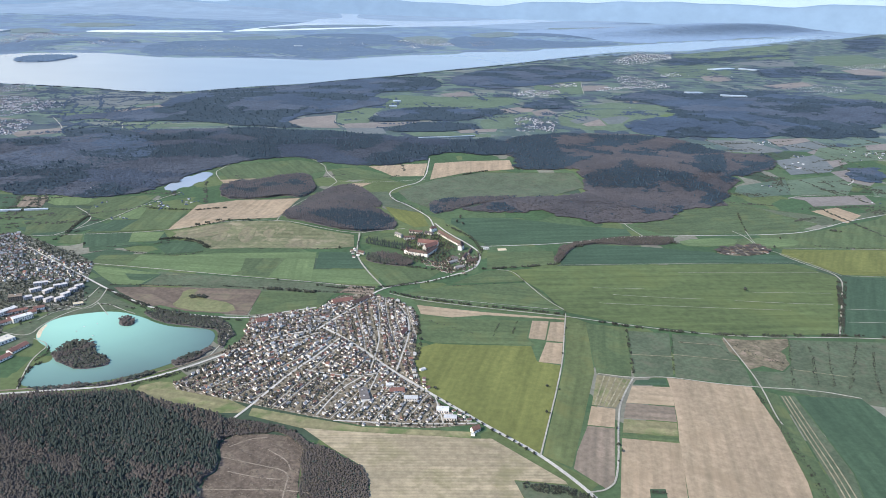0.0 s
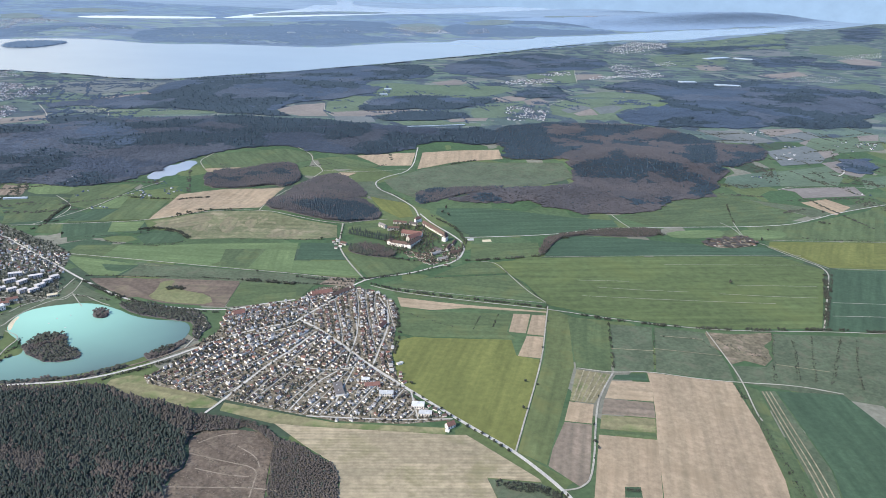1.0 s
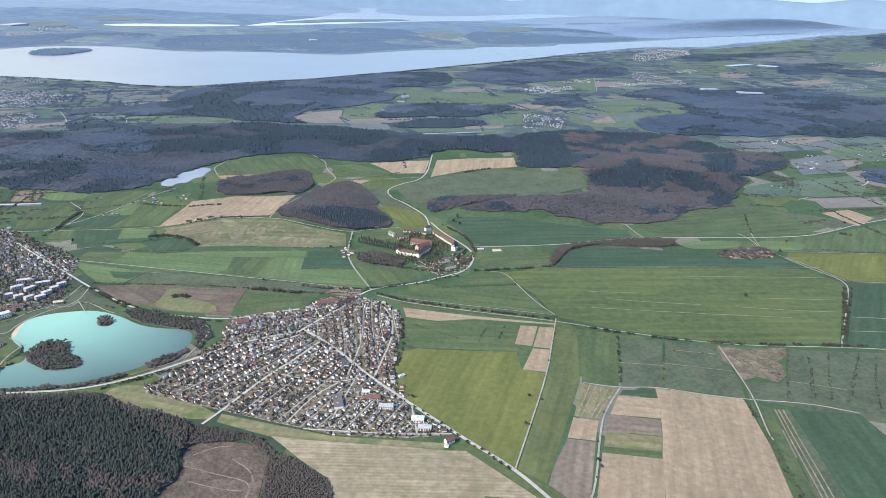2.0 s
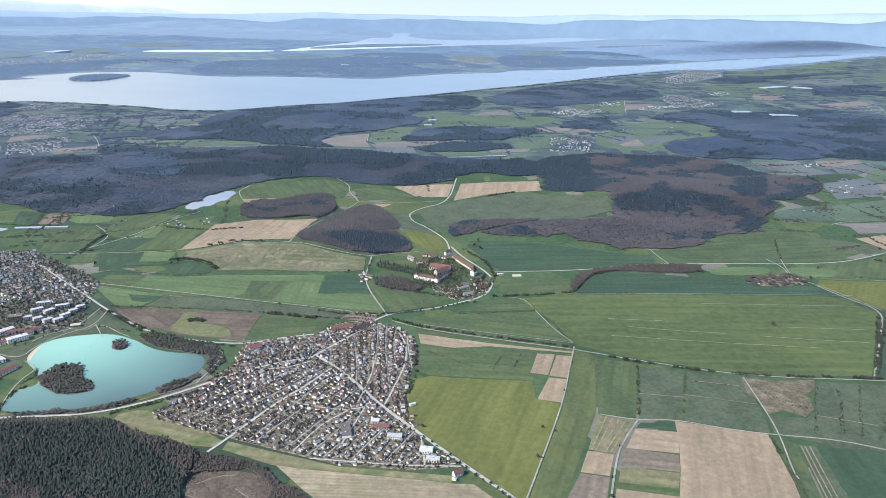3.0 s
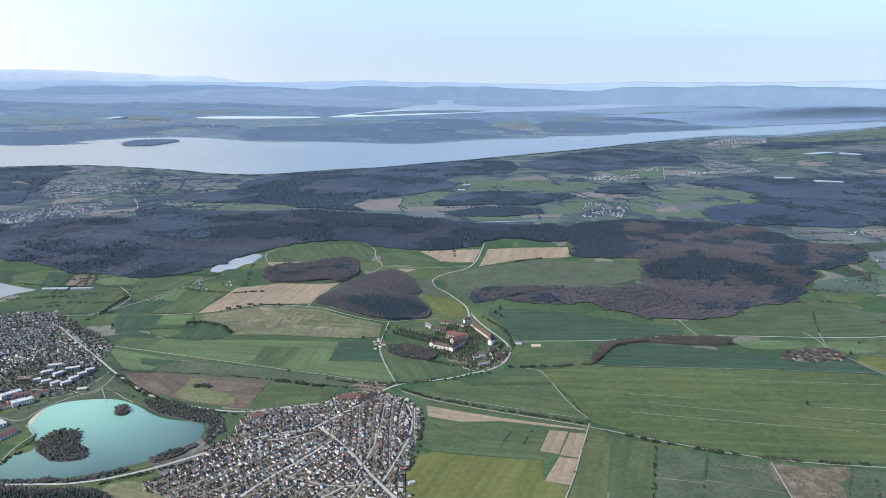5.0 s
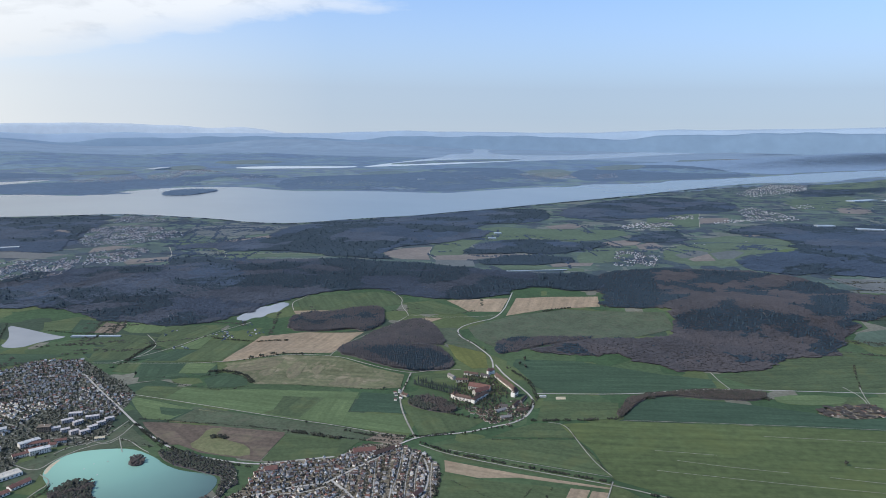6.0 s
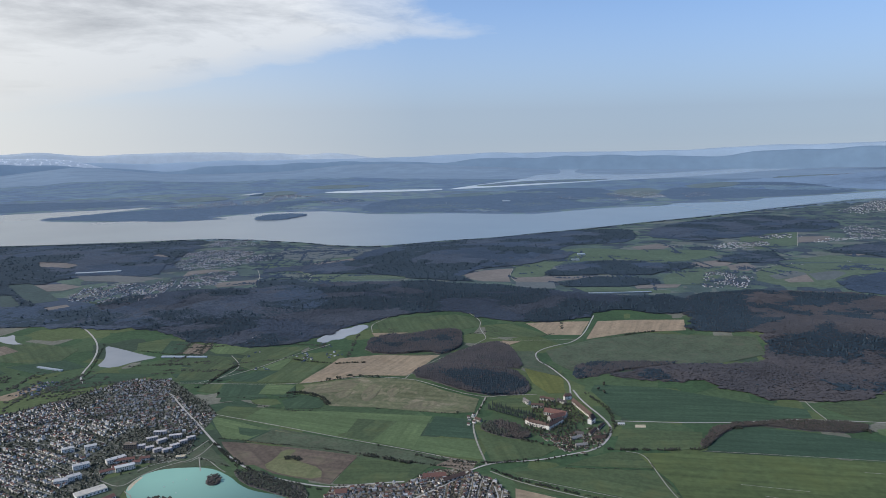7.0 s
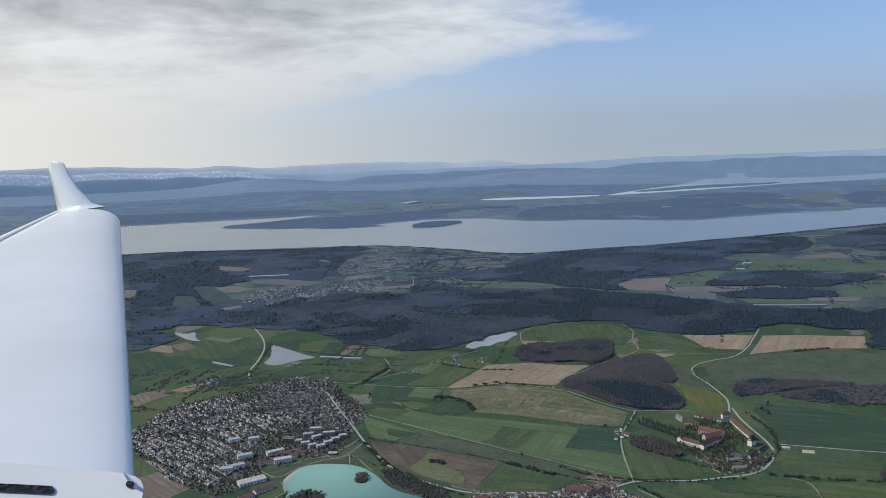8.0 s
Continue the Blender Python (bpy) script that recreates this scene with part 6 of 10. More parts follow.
lane("track", "pale field edge", GRAVEL, [(85.4, 202.2), (85, 188.5), (84.3, 173.8), (81.1, 156.9), (81.1, 153.8)], 0.37)
lane("road", "gravel lane through the village edge", ASPHALT, [(-51.1, 153.4), (-48.4, 159.1), (-44.2, 169.7), (-39.9, 179), (-36.2, 185.7), (-31.1, 196.7)], 0.66)
lane("road", "curving village street", ASPHALT, [(-14.6, 222.5), (-11.3, 213.7), (-10.5, 201.4), (-11.9, 190.1), (-13.6, 178.3)], 0.49)
lane("road", "village street", ASPHALT, [(-38.1, 177.5), (-31.8, 175.5), (-22.7, 174), (-15.4, 178.3)], 0.49)
lane("road", "village street", ASPHALT, [(-27.7, 152.8), (-19.6, 152.3), (-4.9, 151.7), (6.5, 152.5)], 0.41)
lane("road", "village street", ASPHALT, [(-50.4, 194), (-42.6, 196.2), (-36, 202.2)], 0.41)
lane("road", "village street", ASPHALT, [(-20.7, 178.1), (-19.8, 188.1), (-19.2, 197.2), (-20.4, 204.9)], 0.37)
lane("road", "village street", ASPHALT, [(-21.5, 159.3), (-20, 167.6), (-18.2, 178.2)], 0.37)
lane("road", "village street", ASPHALT, [(-32, 155.2), (-27.9, 167.3), (-22.7, 174)], 0.37)
lane("road", "village street", ASPHALT, [(-3.4, 164.4), (-2.1, 156), (-1.6, 151.8)], 0.37)
lane("road", "street of the left town", ASPHALT, [(-182.7, 273.4), (-171.8, 276.9), (-155.3, 269.9)], 0.57)
lane("track", "gravel lane", GRAVEL, [(-164.9, 284.3), (-142.3, 288.7), (-111.5, 294.4), (-89.5, 306.9), (-67.4, 306.4), (-51.4, 300.1), (-34.2, 296), (-26.9, 300.9), (-14.5, 305.8)], 0.41)
lane("track", "gravel lane", GRAVEL, [(-155.5, 286.6), (-142.8, 308.4), (-136.5, 333.6), (-126.8, 356.9)], 0.41)
lane("track", "pale lane", GRAVEL, [(-164.2, 326.7), (-152.8, 315.2), (-149.8, 307.2), (-150.6, 295)], 0.41)
lane("track", "pale lane up the hill", GRAVEL, [(-69.8, 306.4), (-68.1, 328.1), (-61.8, 345.9), (-53.8, 383.4), (-52.6, 388.5), (-61.5, 408.1), (-63.4, 423.1), (-74, 437.8)], 0.41)
lane("track", "pale track", GRAVEL, [(-52.6, 388.5), (-34.9, 386.8), (-5.8, 396.9)], 0.37)
lane("track", "pale lane by the pond", GRAVEL, [(-114.9, 385.4), (-121.7, 400.6), (-120.1, 410.3), (-118.3, 419.9)], 0.41)
lane("road", "pale road beside a pond", ASPHALT, [(-203.5, 273.7), (-213.3, 283.6), (-223.8, 303.7), (-239.4, 325.6), (-258.8, 344), (-285.8, 364)], 0.82)
lane("track", "pale track along a wood edge", GRAVEL, [(78.3, 369.1), (71.4, 355.6), (62.8, 349.7), (54.2, 342.2)], 0.41)
lane("track", "pale track", GRAVEL, [(85.5, 321), (87, 311.4), (89.4, 301.9)], 0.41)
lane("track", "pale track across fields", GRAVEL, [(133, 313.5), (136, 303.7), (134.7, 291.9)], 0.41)
lane("track", "far pale lane", GRAVEL, [(-79, 610), (-75.4, 572.8), (-63.5, 537.6)], 0.57)
lane("track", "far pale lane", GRAVEL, [(-251.5, 557.5), (-222.1, 542), (-153, 556.3)], 0.66)
lane("track", "pale wheel track in the green field", GRAVEL, [(-8.2, 230), (14.4, 225.3), (39.6, 220.5)], 0.25)
lane("track", "pale wheel track in the green field", GRAVEL, [(45.7, 263.6), (93.4, 268.4), (149.6, 272.5)], 0.18)
lane("track", "pale wheel track in the green field", GRAVEL, [(59.5, 235), (73.8, 233.2), (90.4, 232.5)], 0.18)
lane("track", "pale wheel track in the green field", GRAVEL, [(100.9, 231.6), (119.9, 230.1), (134.6, 229.8)], 0.18)
lane("track", "pale wheel track in the green field", GRAVEL, [(110.3, 239.7), (139.2, 240.2)], 0.18)
lane("track", "pale wheel track in the green field", GRAVEL, [(53.9, 241), (72, 240.9)], 0.18)
lane("track", "pale wheel track in the green field", GRAVEL, [(52.7, 227.2), (86.7, 225.1), (117.1, 224.2)], 0.18)
lane("track", "pale wheel track in the green field", GRAVEL, [(90, 258.3), (146.2, 261.6)], 0.18)
lane("track", "pale field edge", GRAVEL, [(154.9, 258.4), (177.3, 257.9)], 0.25)
lane("track", "pale field edge", GRAVEL, [(137.5, 226.1), (156.8, 225.6)], 0.25)
lane("track", "pale field edge", GRAVEL, [(131.5, 215.3), (150.3, 215.3)], 0.25)
lane("track", "pale field edge", GRAVEL, [(145.3, 290.3), (196.1, 291.5)], 0.25)
lane("track", "pale track beside a ditch in the vast field", GRAVEL, [(21.2, 257.2), (26.9, 256.3), (30.2, 245.1), (35, 229.7), (39.7, 221)], 0.3)
lane("track", "gravel lane to the farm hamlet", GRAVEL, [(139.6, 315.2), (136.6, 301.1), (135.3, 289.6), (141, 283.6), (148.2, 269.8), (153.3, 258.3)], 0.35)
lane("track", "pale track in the forest", GRAVEL, [(123.8, 421.7), (128, 411.7), (128.1, 403)], 0.5)
lane("track", "pale lane across the far meadows", GRAVEL, [(106.2, 617.8), (125.7, 659.6), (138.4, 676.5)], 0.6)
lane("road", "country road on the far slope", ASPHALT, [(240, 409.9), (249.2, 419.1), (260.1, 440.9), (262.9, 449)], 0.7)
lane("track", "gravel lane on the far slope", GRAVEL, [(187.7, 374), (199.4, 382.2), (218.3, 382.3), (236.5, 386.5), (246.2, 382.6)], 0.5)
lane("track", "pale lane through the lakeside forest", GRAVEL, [(-217.6, 520.2), (-229.1, 549.9), (-245.8, 564.8), (-255.8, 571.5)], 0.6)
lane("track", "pale lane beside the brown field", GRAVEL, [(-244.4, 488.9), (-265.4, 532.4), (-287.5, 567.2)], 0.6)
lane("road", "straight road to the industrial town", GRAVEL, [(168.9, 808.7), (183.9, 897.3), (199.1, 976.4)], 0.55)
lane("footpath", "pale footpath in the bathing park", GRAVEL, [(-131.2, 214.9), (-122.7, 218), (-116, 215.5)], 0.29)
lane("footpath", "pale footpath in the bathing park", GRAVEL, [(-117.1, 213.1), (-115, 220.9), (-115.2, 232.5)], 0.29)
lane("footpath", "pale footpath in the bathing park", GRAVEL, [(-122.5, 205.5), (-120.9, 211.1), (-116, 215.5)], 0.29)
lane("footpath", "pale footpath in the bathing park", GRAVEL, [(-110.4, 219.7), (-103.5, 210.3)], 0.29)
lane("footpath", "pale footpath in the bathing park", GRAVEL, [(-105.2, 217.8), (-99.5, 213.6), (-95.7, 211.6)], 0.29)
lane("footpath", "pale footpath in the bathing park", GRAVEL, [(-116, 215.5), (-110.6, 214.5), (-110.4, 219.7), (-105.2, 217.8)], 0.29)
lane("stubble_row", "pale cut rows on a stubble plot", ROWS, [(42.7, 176.8), (36.7, 161.6)], 0.37)
lane("stubble_row", "pale cut rows on a stubble plot", ROWS, [(44.2, 176.4), (37.7, 161.4)], 0.37)
lane("stubble_row", "pale cut rows on a stubble plot", ROWS, [(45.8, 176), (38.8, 161.2)], 0.37)
lane("stubble_row", "pale cut rows on a stubble plot", ROWS, [(47.4, 175.6), (39.8, 160.9)], 0.37)
lane("stubble_row", "pale cut rows on a stubble plot", ROWS, [(48.9, 175.2), (40.9, 160.7)], 0.37)
lane("stubble_row", "pale cut rows on a rough strip", ROWS, [(87.2, 167.4), (84.6, 149.6), (82.8, 134.6), (80.6, 122.1)], 0.33)
lane("stubble_row", "pale cut rows on a rough strip", ROWS, [(88.1, 167.4), (85.7, 149.6), (83.9, 134.7), (81.7, 122.1)], 0.33)
lane("stubble_row", "pale cut rows on a rough strip", ROWS, [(89.2, 167.4), (86.9, 149.6), (85.2, 134.7), (83, 122.2)], 0.33)
lane("ditch", "pale ditch between pastures", ROWS, [(65.8, 190.2), (84.2, 186.7)], 0.29)
lane("ditch", "pale ditch between pastures", ROWS, [(53.3, 189.8), (65.3, 188.8)], 0.29)
lane("ditch", "pale ditch between pastures", ROWS, [(70.2, 198.5), (82.4, 196.7)], 0.29)
lane("ditch", "pale ditch between pastures", ROWS, [(97.6, 182.1), (110.9, 178.4)], 0.29)
lane("track", "pale track in the clearing", DIRT, [(-50.2, 137.8), (-41.8, 135.1), (-34.5, 133), (-34.6, 127.5), (-34.5, 122.4)], 0.33)
lane("track", "pale track in the clearing", DIRT, [(-51.8, 126.7), (-41.9, 126.7), (-34.5, 126.8), (-27.8, 125.5)], 0.33)
lane("skid_trail", "pale skid trail in the clearing", DIRT, [(-49.4, 141.5), (-45.4, 144.8), (-41.8, 145.3)], 0.29)
lane("skid_trail", "pale skid trail in the clearing", DIRT, [(-47.5, 132.7), (-40.7, 130.6), (-36, 130.2)], 0.29)
lane("skid_trail", "pale skid trail in the clearing", DIRT, [(-40.7, 140.7), (-35.7, 136.8), (-34.4, 133.3)], 0.29)
lane("track", "lakeside promenade path", GRAVEL, [(-129, 197.2), (-119.5, 194.2), (-119.6, 202.6), (-116.3, 211.8), (-110.2, 217.8), (-112, 231)], 0.37)
lane("track", "lakeside path", GRAVEL, [(-107.6, 164.9), (-110.6, 175), (-112, 182.3), (-111.1, 189.8), (-117.4, 193.2)], 0.33)
lane("track", "path at the lake tip", GRAVEL, [(-65.3, 184.7), (-63.7, 195.4), (-63.9, 203), (-66.3, 205.7), (-66.9, 202.9)], 0.33)
# ---------------------------------------------------------------- woods
forest("forest", "dense mixed wood of bare broadleaf trees and dark conifers", [(-107.2, 161.6), (-94.4, 163.4), (-80, 165.5), (-72.4, 159.7), (-51.7, 153.2), (-52, 141.9), (-49.3, 133.7), (-52.2, 129.4), (-49.6, 118.5), (-92.8, 117.9), (-116.5, 156.7)], 0.52, needles=0.52, tall=1.6, count=3, seed=11, stand=34, dark=[[(-110.2, 152.4), (-106.2, 159), (-79.6, 163.5), (-74, 158.9), (-63.6, 153.3), (-51.4, 141), (-51.5, 137.2), (-56.9, 131.6), (-68.9, 135.1), (-81.4, 136.6), (-89.2, 139.3), (-101.6, 146)], [(-58.8, 127.5), (-56.3, 129.7), (-51.4, 125.3), (-53.4, 124)]])
forest("forest", "dark bare scrub wood beside the clearing", [(-50.9, 152.7), (-36.3, 148.8), (-31.9, 143), (-26.3, 140.9), (-19.6, 134.7), (-17.3, 128.2), (-17.8, 119), (-30.8, 118.8), (-32.7, 134), (-33.1, 142.9), (-38.7, 147.3)], 0.4, needles=0.0, tall=0.7, count=3, seed=12, floor=SCRUB, bare=BEECH)
field("field", "brown felled clearing with brush", CLEARING, [(-52.7, 145.8), (-38.6, 147.1), (-33.1, 142.9), (-32.7, 134), (-31.1, 118.8), (-49.4, 118.5), (-52, 129.4), (-49, 133.7)], 1)
forest("forest", "bare brown wood with dark conifers on the near side of a hill", [(-68.2, 309.2), (-68.3, 323.2), (-60.1, 329), (-44.2, 326.9), (-28.9, 333), (-19.8, 317.5), (-17.2, 306.6), (-28.8, 299.3), (-42.6, 299.3), (-55.9, 304.8)], 0.5, needles=0.12, tall=1.5, count=3, seed=13, stand=14, bare=RIDGE_BARE, beech=RIDGE_BEECH, spruce=RIDGE_NEEDLE, dark=[[(-57.9, 312.9), (-45.2, 320), (-30.5, 325), (-18.9, 316.5), (-22, 306), (-33.7, 300), (-44.5, 305)]])
forest("forest", "narrow bare wood running down to the estate road", [(-4, 348), (8, 356), (22, 358), (45, 356), (20, 346), (9, 337), (-1, 328), (-3, 335)], 0.55, needles=0.1, tall=1.3, count=3, seed=17, stand=14, bare=RIDGE_BARE, beech=RIDGE_BEECH, spruce=RIDGE_NEEDLE)
forest("forest", "low brown young beech wood on a hilltop", [(-63.4, 331.3), (-61, 352.9), (-53, 379.4), (-42.5, 382.9), (-32.7, 363.2), (-25.1, 336.1), (-29.2, 334.8), (-44.5, 328.4), (-59.3, 330.9)], 0.5, needles=0.05, tall=0.9, count=3, seed=18, stand=26, bare=RIDGE_BARE, beech=RIDGE_BEECH)
forest("forest", "belt of bare woodland beside a pond", [(-104, 347), (-111, 368), (-106, 382), (-97, 384), (-84, 396), (-72, 404), (-66, 390), (-61.5, 367), (-66, 349), (-74, 356), (-82, 352), (-90, 348)], 0.5, needles=0.12, tall=1.5, count=3, seed=14, stand=12, bare=RIDGE_BARE, beech=RIDGE_BEECH, spruce=RIDGE_NEEDLE)
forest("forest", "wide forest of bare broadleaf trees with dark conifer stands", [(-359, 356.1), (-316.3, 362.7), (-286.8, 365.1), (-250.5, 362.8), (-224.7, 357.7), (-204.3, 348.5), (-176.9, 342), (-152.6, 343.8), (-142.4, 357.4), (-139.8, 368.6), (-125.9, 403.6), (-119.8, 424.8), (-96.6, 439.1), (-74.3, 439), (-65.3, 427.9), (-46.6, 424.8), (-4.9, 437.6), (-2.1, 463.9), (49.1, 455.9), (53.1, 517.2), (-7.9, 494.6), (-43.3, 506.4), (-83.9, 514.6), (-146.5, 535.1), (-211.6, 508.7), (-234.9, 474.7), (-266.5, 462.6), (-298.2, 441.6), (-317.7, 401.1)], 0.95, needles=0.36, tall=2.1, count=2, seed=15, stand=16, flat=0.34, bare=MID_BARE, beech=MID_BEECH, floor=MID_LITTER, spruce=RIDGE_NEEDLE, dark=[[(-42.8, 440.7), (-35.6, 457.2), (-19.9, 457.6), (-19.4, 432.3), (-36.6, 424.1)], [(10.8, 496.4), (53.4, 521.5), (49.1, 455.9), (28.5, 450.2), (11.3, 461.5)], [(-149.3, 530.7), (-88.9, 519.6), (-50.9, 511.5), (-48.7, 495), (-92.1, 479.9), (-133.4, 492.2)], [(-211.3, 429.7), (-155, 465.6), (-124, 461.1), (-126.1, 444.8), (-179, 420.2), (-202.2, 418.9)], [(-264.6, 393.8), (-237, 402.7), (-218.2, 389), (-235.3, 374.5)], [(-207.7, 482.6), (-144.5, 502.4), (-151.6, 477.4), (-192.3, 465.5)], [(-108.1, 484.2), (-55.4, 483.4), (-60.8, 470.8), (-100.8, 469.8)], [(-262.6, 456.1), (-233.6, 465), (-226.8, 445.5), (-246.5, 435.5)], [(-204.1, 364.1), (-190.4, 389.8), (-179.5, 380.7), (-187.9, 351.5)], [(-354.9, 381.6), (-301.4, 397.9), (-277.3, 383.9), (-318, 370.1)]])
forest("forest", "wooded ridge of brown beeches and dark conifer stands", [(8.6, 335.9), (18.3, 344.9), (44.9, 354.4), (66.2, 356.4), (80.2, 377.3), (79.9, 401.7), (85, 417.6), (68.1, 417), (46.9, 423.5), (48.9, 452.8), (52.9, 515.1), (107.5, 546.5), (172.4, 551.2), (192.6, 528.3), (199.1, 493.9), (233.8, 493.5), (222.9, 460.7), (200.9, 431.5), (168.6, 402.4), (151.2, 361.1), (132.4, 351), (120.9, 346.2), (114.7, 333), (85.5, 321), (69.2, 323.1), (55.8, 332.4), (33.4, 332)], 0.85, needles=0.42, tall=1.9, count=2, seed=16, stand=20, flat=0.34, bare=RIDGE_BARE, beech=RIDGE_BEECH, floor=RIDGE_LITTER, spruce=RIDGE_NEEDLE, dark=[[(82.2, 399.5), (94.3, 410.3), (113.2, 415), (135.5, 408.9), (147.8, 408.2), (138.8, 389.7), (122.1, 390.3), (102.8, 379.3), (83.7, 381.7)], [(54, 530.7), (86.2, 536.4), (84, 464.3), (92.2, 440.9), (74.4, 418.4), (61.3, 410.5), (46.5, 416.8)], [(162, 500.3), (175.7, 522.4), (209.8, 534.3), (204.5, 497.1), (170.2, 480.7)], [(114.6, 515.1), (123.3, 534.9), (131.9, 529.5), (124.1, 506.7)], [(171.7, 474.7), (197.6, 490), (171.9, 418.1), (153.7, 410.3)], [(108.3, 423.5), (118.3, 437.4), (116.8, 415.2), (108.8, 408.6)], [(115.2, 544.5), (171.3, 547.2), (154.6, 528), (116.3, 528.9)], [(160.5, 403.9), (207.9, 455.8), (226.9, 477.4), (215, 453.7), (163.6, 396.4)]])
forest("forest", "far patch of mixed woodland", [(-417, 375.7), (-378.2, 399.7), (-318.2, 387.5), (-287.7, 408.7), (-239.5, 393.4), (-266, 360.8), (-297.4, 375.6), (-329.5, 354.1), (-326.6, 333.6), (-359.6, 329.7)], 1.7, needles=0.5, tall=2.1, count=1, seed=51, stand=50, flat=0.34, bare=HAZED_BARE, spruce=RIDGE_NEEDLE)
forest("forest", "far patch of mixed woodland", [(-356.8, 327.5), (-316.9, 329.3), (-296.4, 314.9), (-298, 296.8), (-307.5, 288)], 1.7, needles=0.5, tall=2.1, count=1, seed=52, stand=50, flat=0.34, bare=HAZED_BARE, spruce=RIDGE_NEEDLE)
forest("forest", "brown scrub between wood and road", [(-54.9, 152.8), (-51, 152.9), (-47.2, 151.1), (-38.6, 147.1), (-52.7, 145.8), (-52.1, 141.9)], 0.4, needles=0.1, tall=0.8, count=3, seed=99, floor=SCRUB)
forest("forest", "forest behind the lake shore", [(-272, 546.6), (-287.2, 579.2), (-263.7, 593.1), (-222.1, 621.8), (-230.3, 643.2), (-228, 695), (-231.9, 775.6), (-194, 770.7), (-162, 846.8), (-123.7, 894.3), (-81.9, 952.7), (-33, 985.4), (4.5, 941.7), (18.6, 902.1), (6.3, 818.4), (-11.2, 789.7), (-40.7, 785.1), (-55.7, 743.6), (-52.9, 704.1), (-36, 707), (-39.3, 682.4), (-60.5, 650.7), (-76.9, 627.6), (-103.3, 613.7), (-108, 595.5), (-111.9, 579.3), (-101.5, 544.1), (-90.4, 526.8), (-122.4, 539.7), (-147.9, 542.5), (-154, 559.8), (-191.3, 564.6), (-228.4, 556.4), (-254.6, 571.8)], 1.35, needles=0.42, tall=2, count=1, seed=130, stand=55, flat=0.34, bare=HAZED_BARE, spruce=RIDGE_NEEDLE)
forest("forest", "dark wood between meadows", [(-49.2, 574.6), (-46.9, 616.2), (-30.8, 652.3), (3.3, 670.6), (38.1, 658.3), (60.7, 666.5), (58.1, 626.9), (36.4, 602.2), (5.1, 586.7), (-4, 594.7), (-30, 581.5)], 1.2, needles=0.65, tall=2, count=1, seed=131, stand=35, flat=0.34, bare=HAZED_BARE, spruce=RIDGE_NEEDLE)
forest("forest", "dark wood between meadows", [(-34.3, 525.2), (-24.2, 562.7), (-3.5, 579.5), (18.3, 576.9), (37.6, 571.8), (33.9, 549.5), (14.2, 535.4), (-20.7, 515.4)], 1.1, needles=0.7, tall=2, count=1, seed=132, stand=30, flat=0.34, bare=HAZED_BARE, spruce=RIDGE_NEEDLE)
forest("forest", "small wood above the hamlet", [(83.6, 684), (93.8, 723.7), (113.8, 755.7), (137.6, 766.8), (143.7, 736.8), (132.4, 685.1), (108, 671.2)], 1.3, needles=0.6, tall=2, count=1, seed=133, stand=30, flat=0.34, bare=HAZED_BARE, spruce=RIDGE_NEEDLE)
forest("forest", "wood before the lake shore", [(22, 915.7), (56.8, 1022.6), (116.2, 1191.3), (192.2, 1175.4), (225.1, 1122.3), (268.9, 1100.7), (256.2, 1028.2), (215.3, 955.1), (169.4, 928.8), (116.2, 877.7), (80.7, 834.9), (56.6, 849.4), (31.6, 870)], 1.7, needles=0.4, tall=2, count=1, seed=134, stand=50, flat=0.34, bare=HAZED_BARE, spruce=RIDGE_NEEDLE)
forest("forest", "small wood before the lake shore", [(398.6, 1271.8), (456.9, 1401.2), (531, 1442.7), (492.7, 1318.6), (433.9, 1242.6)], 1.8, needles=0.6, tall=2, count=1, seed=135, stand=40, flat=0.34, bare=HAZED_BARE, spruce=RIDGE_NEEDLE)
forest("forest", "wide dark forest on low hills", [(189.3, 773.9), (226.3, 832.9), (271.8, 866.2), (322.4, 836.5), (374.2, 892.6), (407, 882.2), (407.6, 831.6), (444.1, 789.3), (495.9, 794.5), (371.8, 589.1), (321.8, 564.8), (296.9, 569.3), (242, 558.5), (190.7, 546.4), (168.6, 552.2), (153.4, 565.4), (155.8, 590.8), (180.2, 612.8), (219.4, 640.1), (226.9, 712.6), (216.2, 749.1), (192.9, 750.7)], 1.6, needles=0.55, tall=2, count=1, seed=136, stand=55, flat=0.34, bare=HAZED_BARE, spruce=RIDGE_NEEDLE)
forest("forest", "wood beside far greenhouses", [(502.9, 1154.6), (563.5, 1250.8), (688.2, 1324.4), (656, 1220.8), (557.8, 1103.3), (494.7, 1077.3)], 1.8, needles=0.6, tall=2, count=1, seed=137, stand=40, flat=0.34, bare=HAZED_BARE, spruce=RIDGE_NEEDLE)
forest("forest", "wooded hill before the lake", [(1421.9, 2574.9), (1681.3, 2880.8), (1802.9, 2944.5), (1205.9, 1958.3), (1034.1, 1785), (1139.4, 2023.2)], 3.6, needles=0.5, tall=2, count=1, seed=138, stand=40, flat=0.34, bare=HAZED_BARE, spruce=RIDGE_NEEDLE)
forest("forest", "thin wood before the lake", [(465, 1388.2), (590.2, 1491), (806.5, 1655), (771.3, 1576.8), (565.3, 1400.1)], 2.2, needles=0.5, tall=2, count=1, seed=139, stand=40, flat=0.34, bare=HAZED_BARE, spruce=RIDGE_NEEDLE)
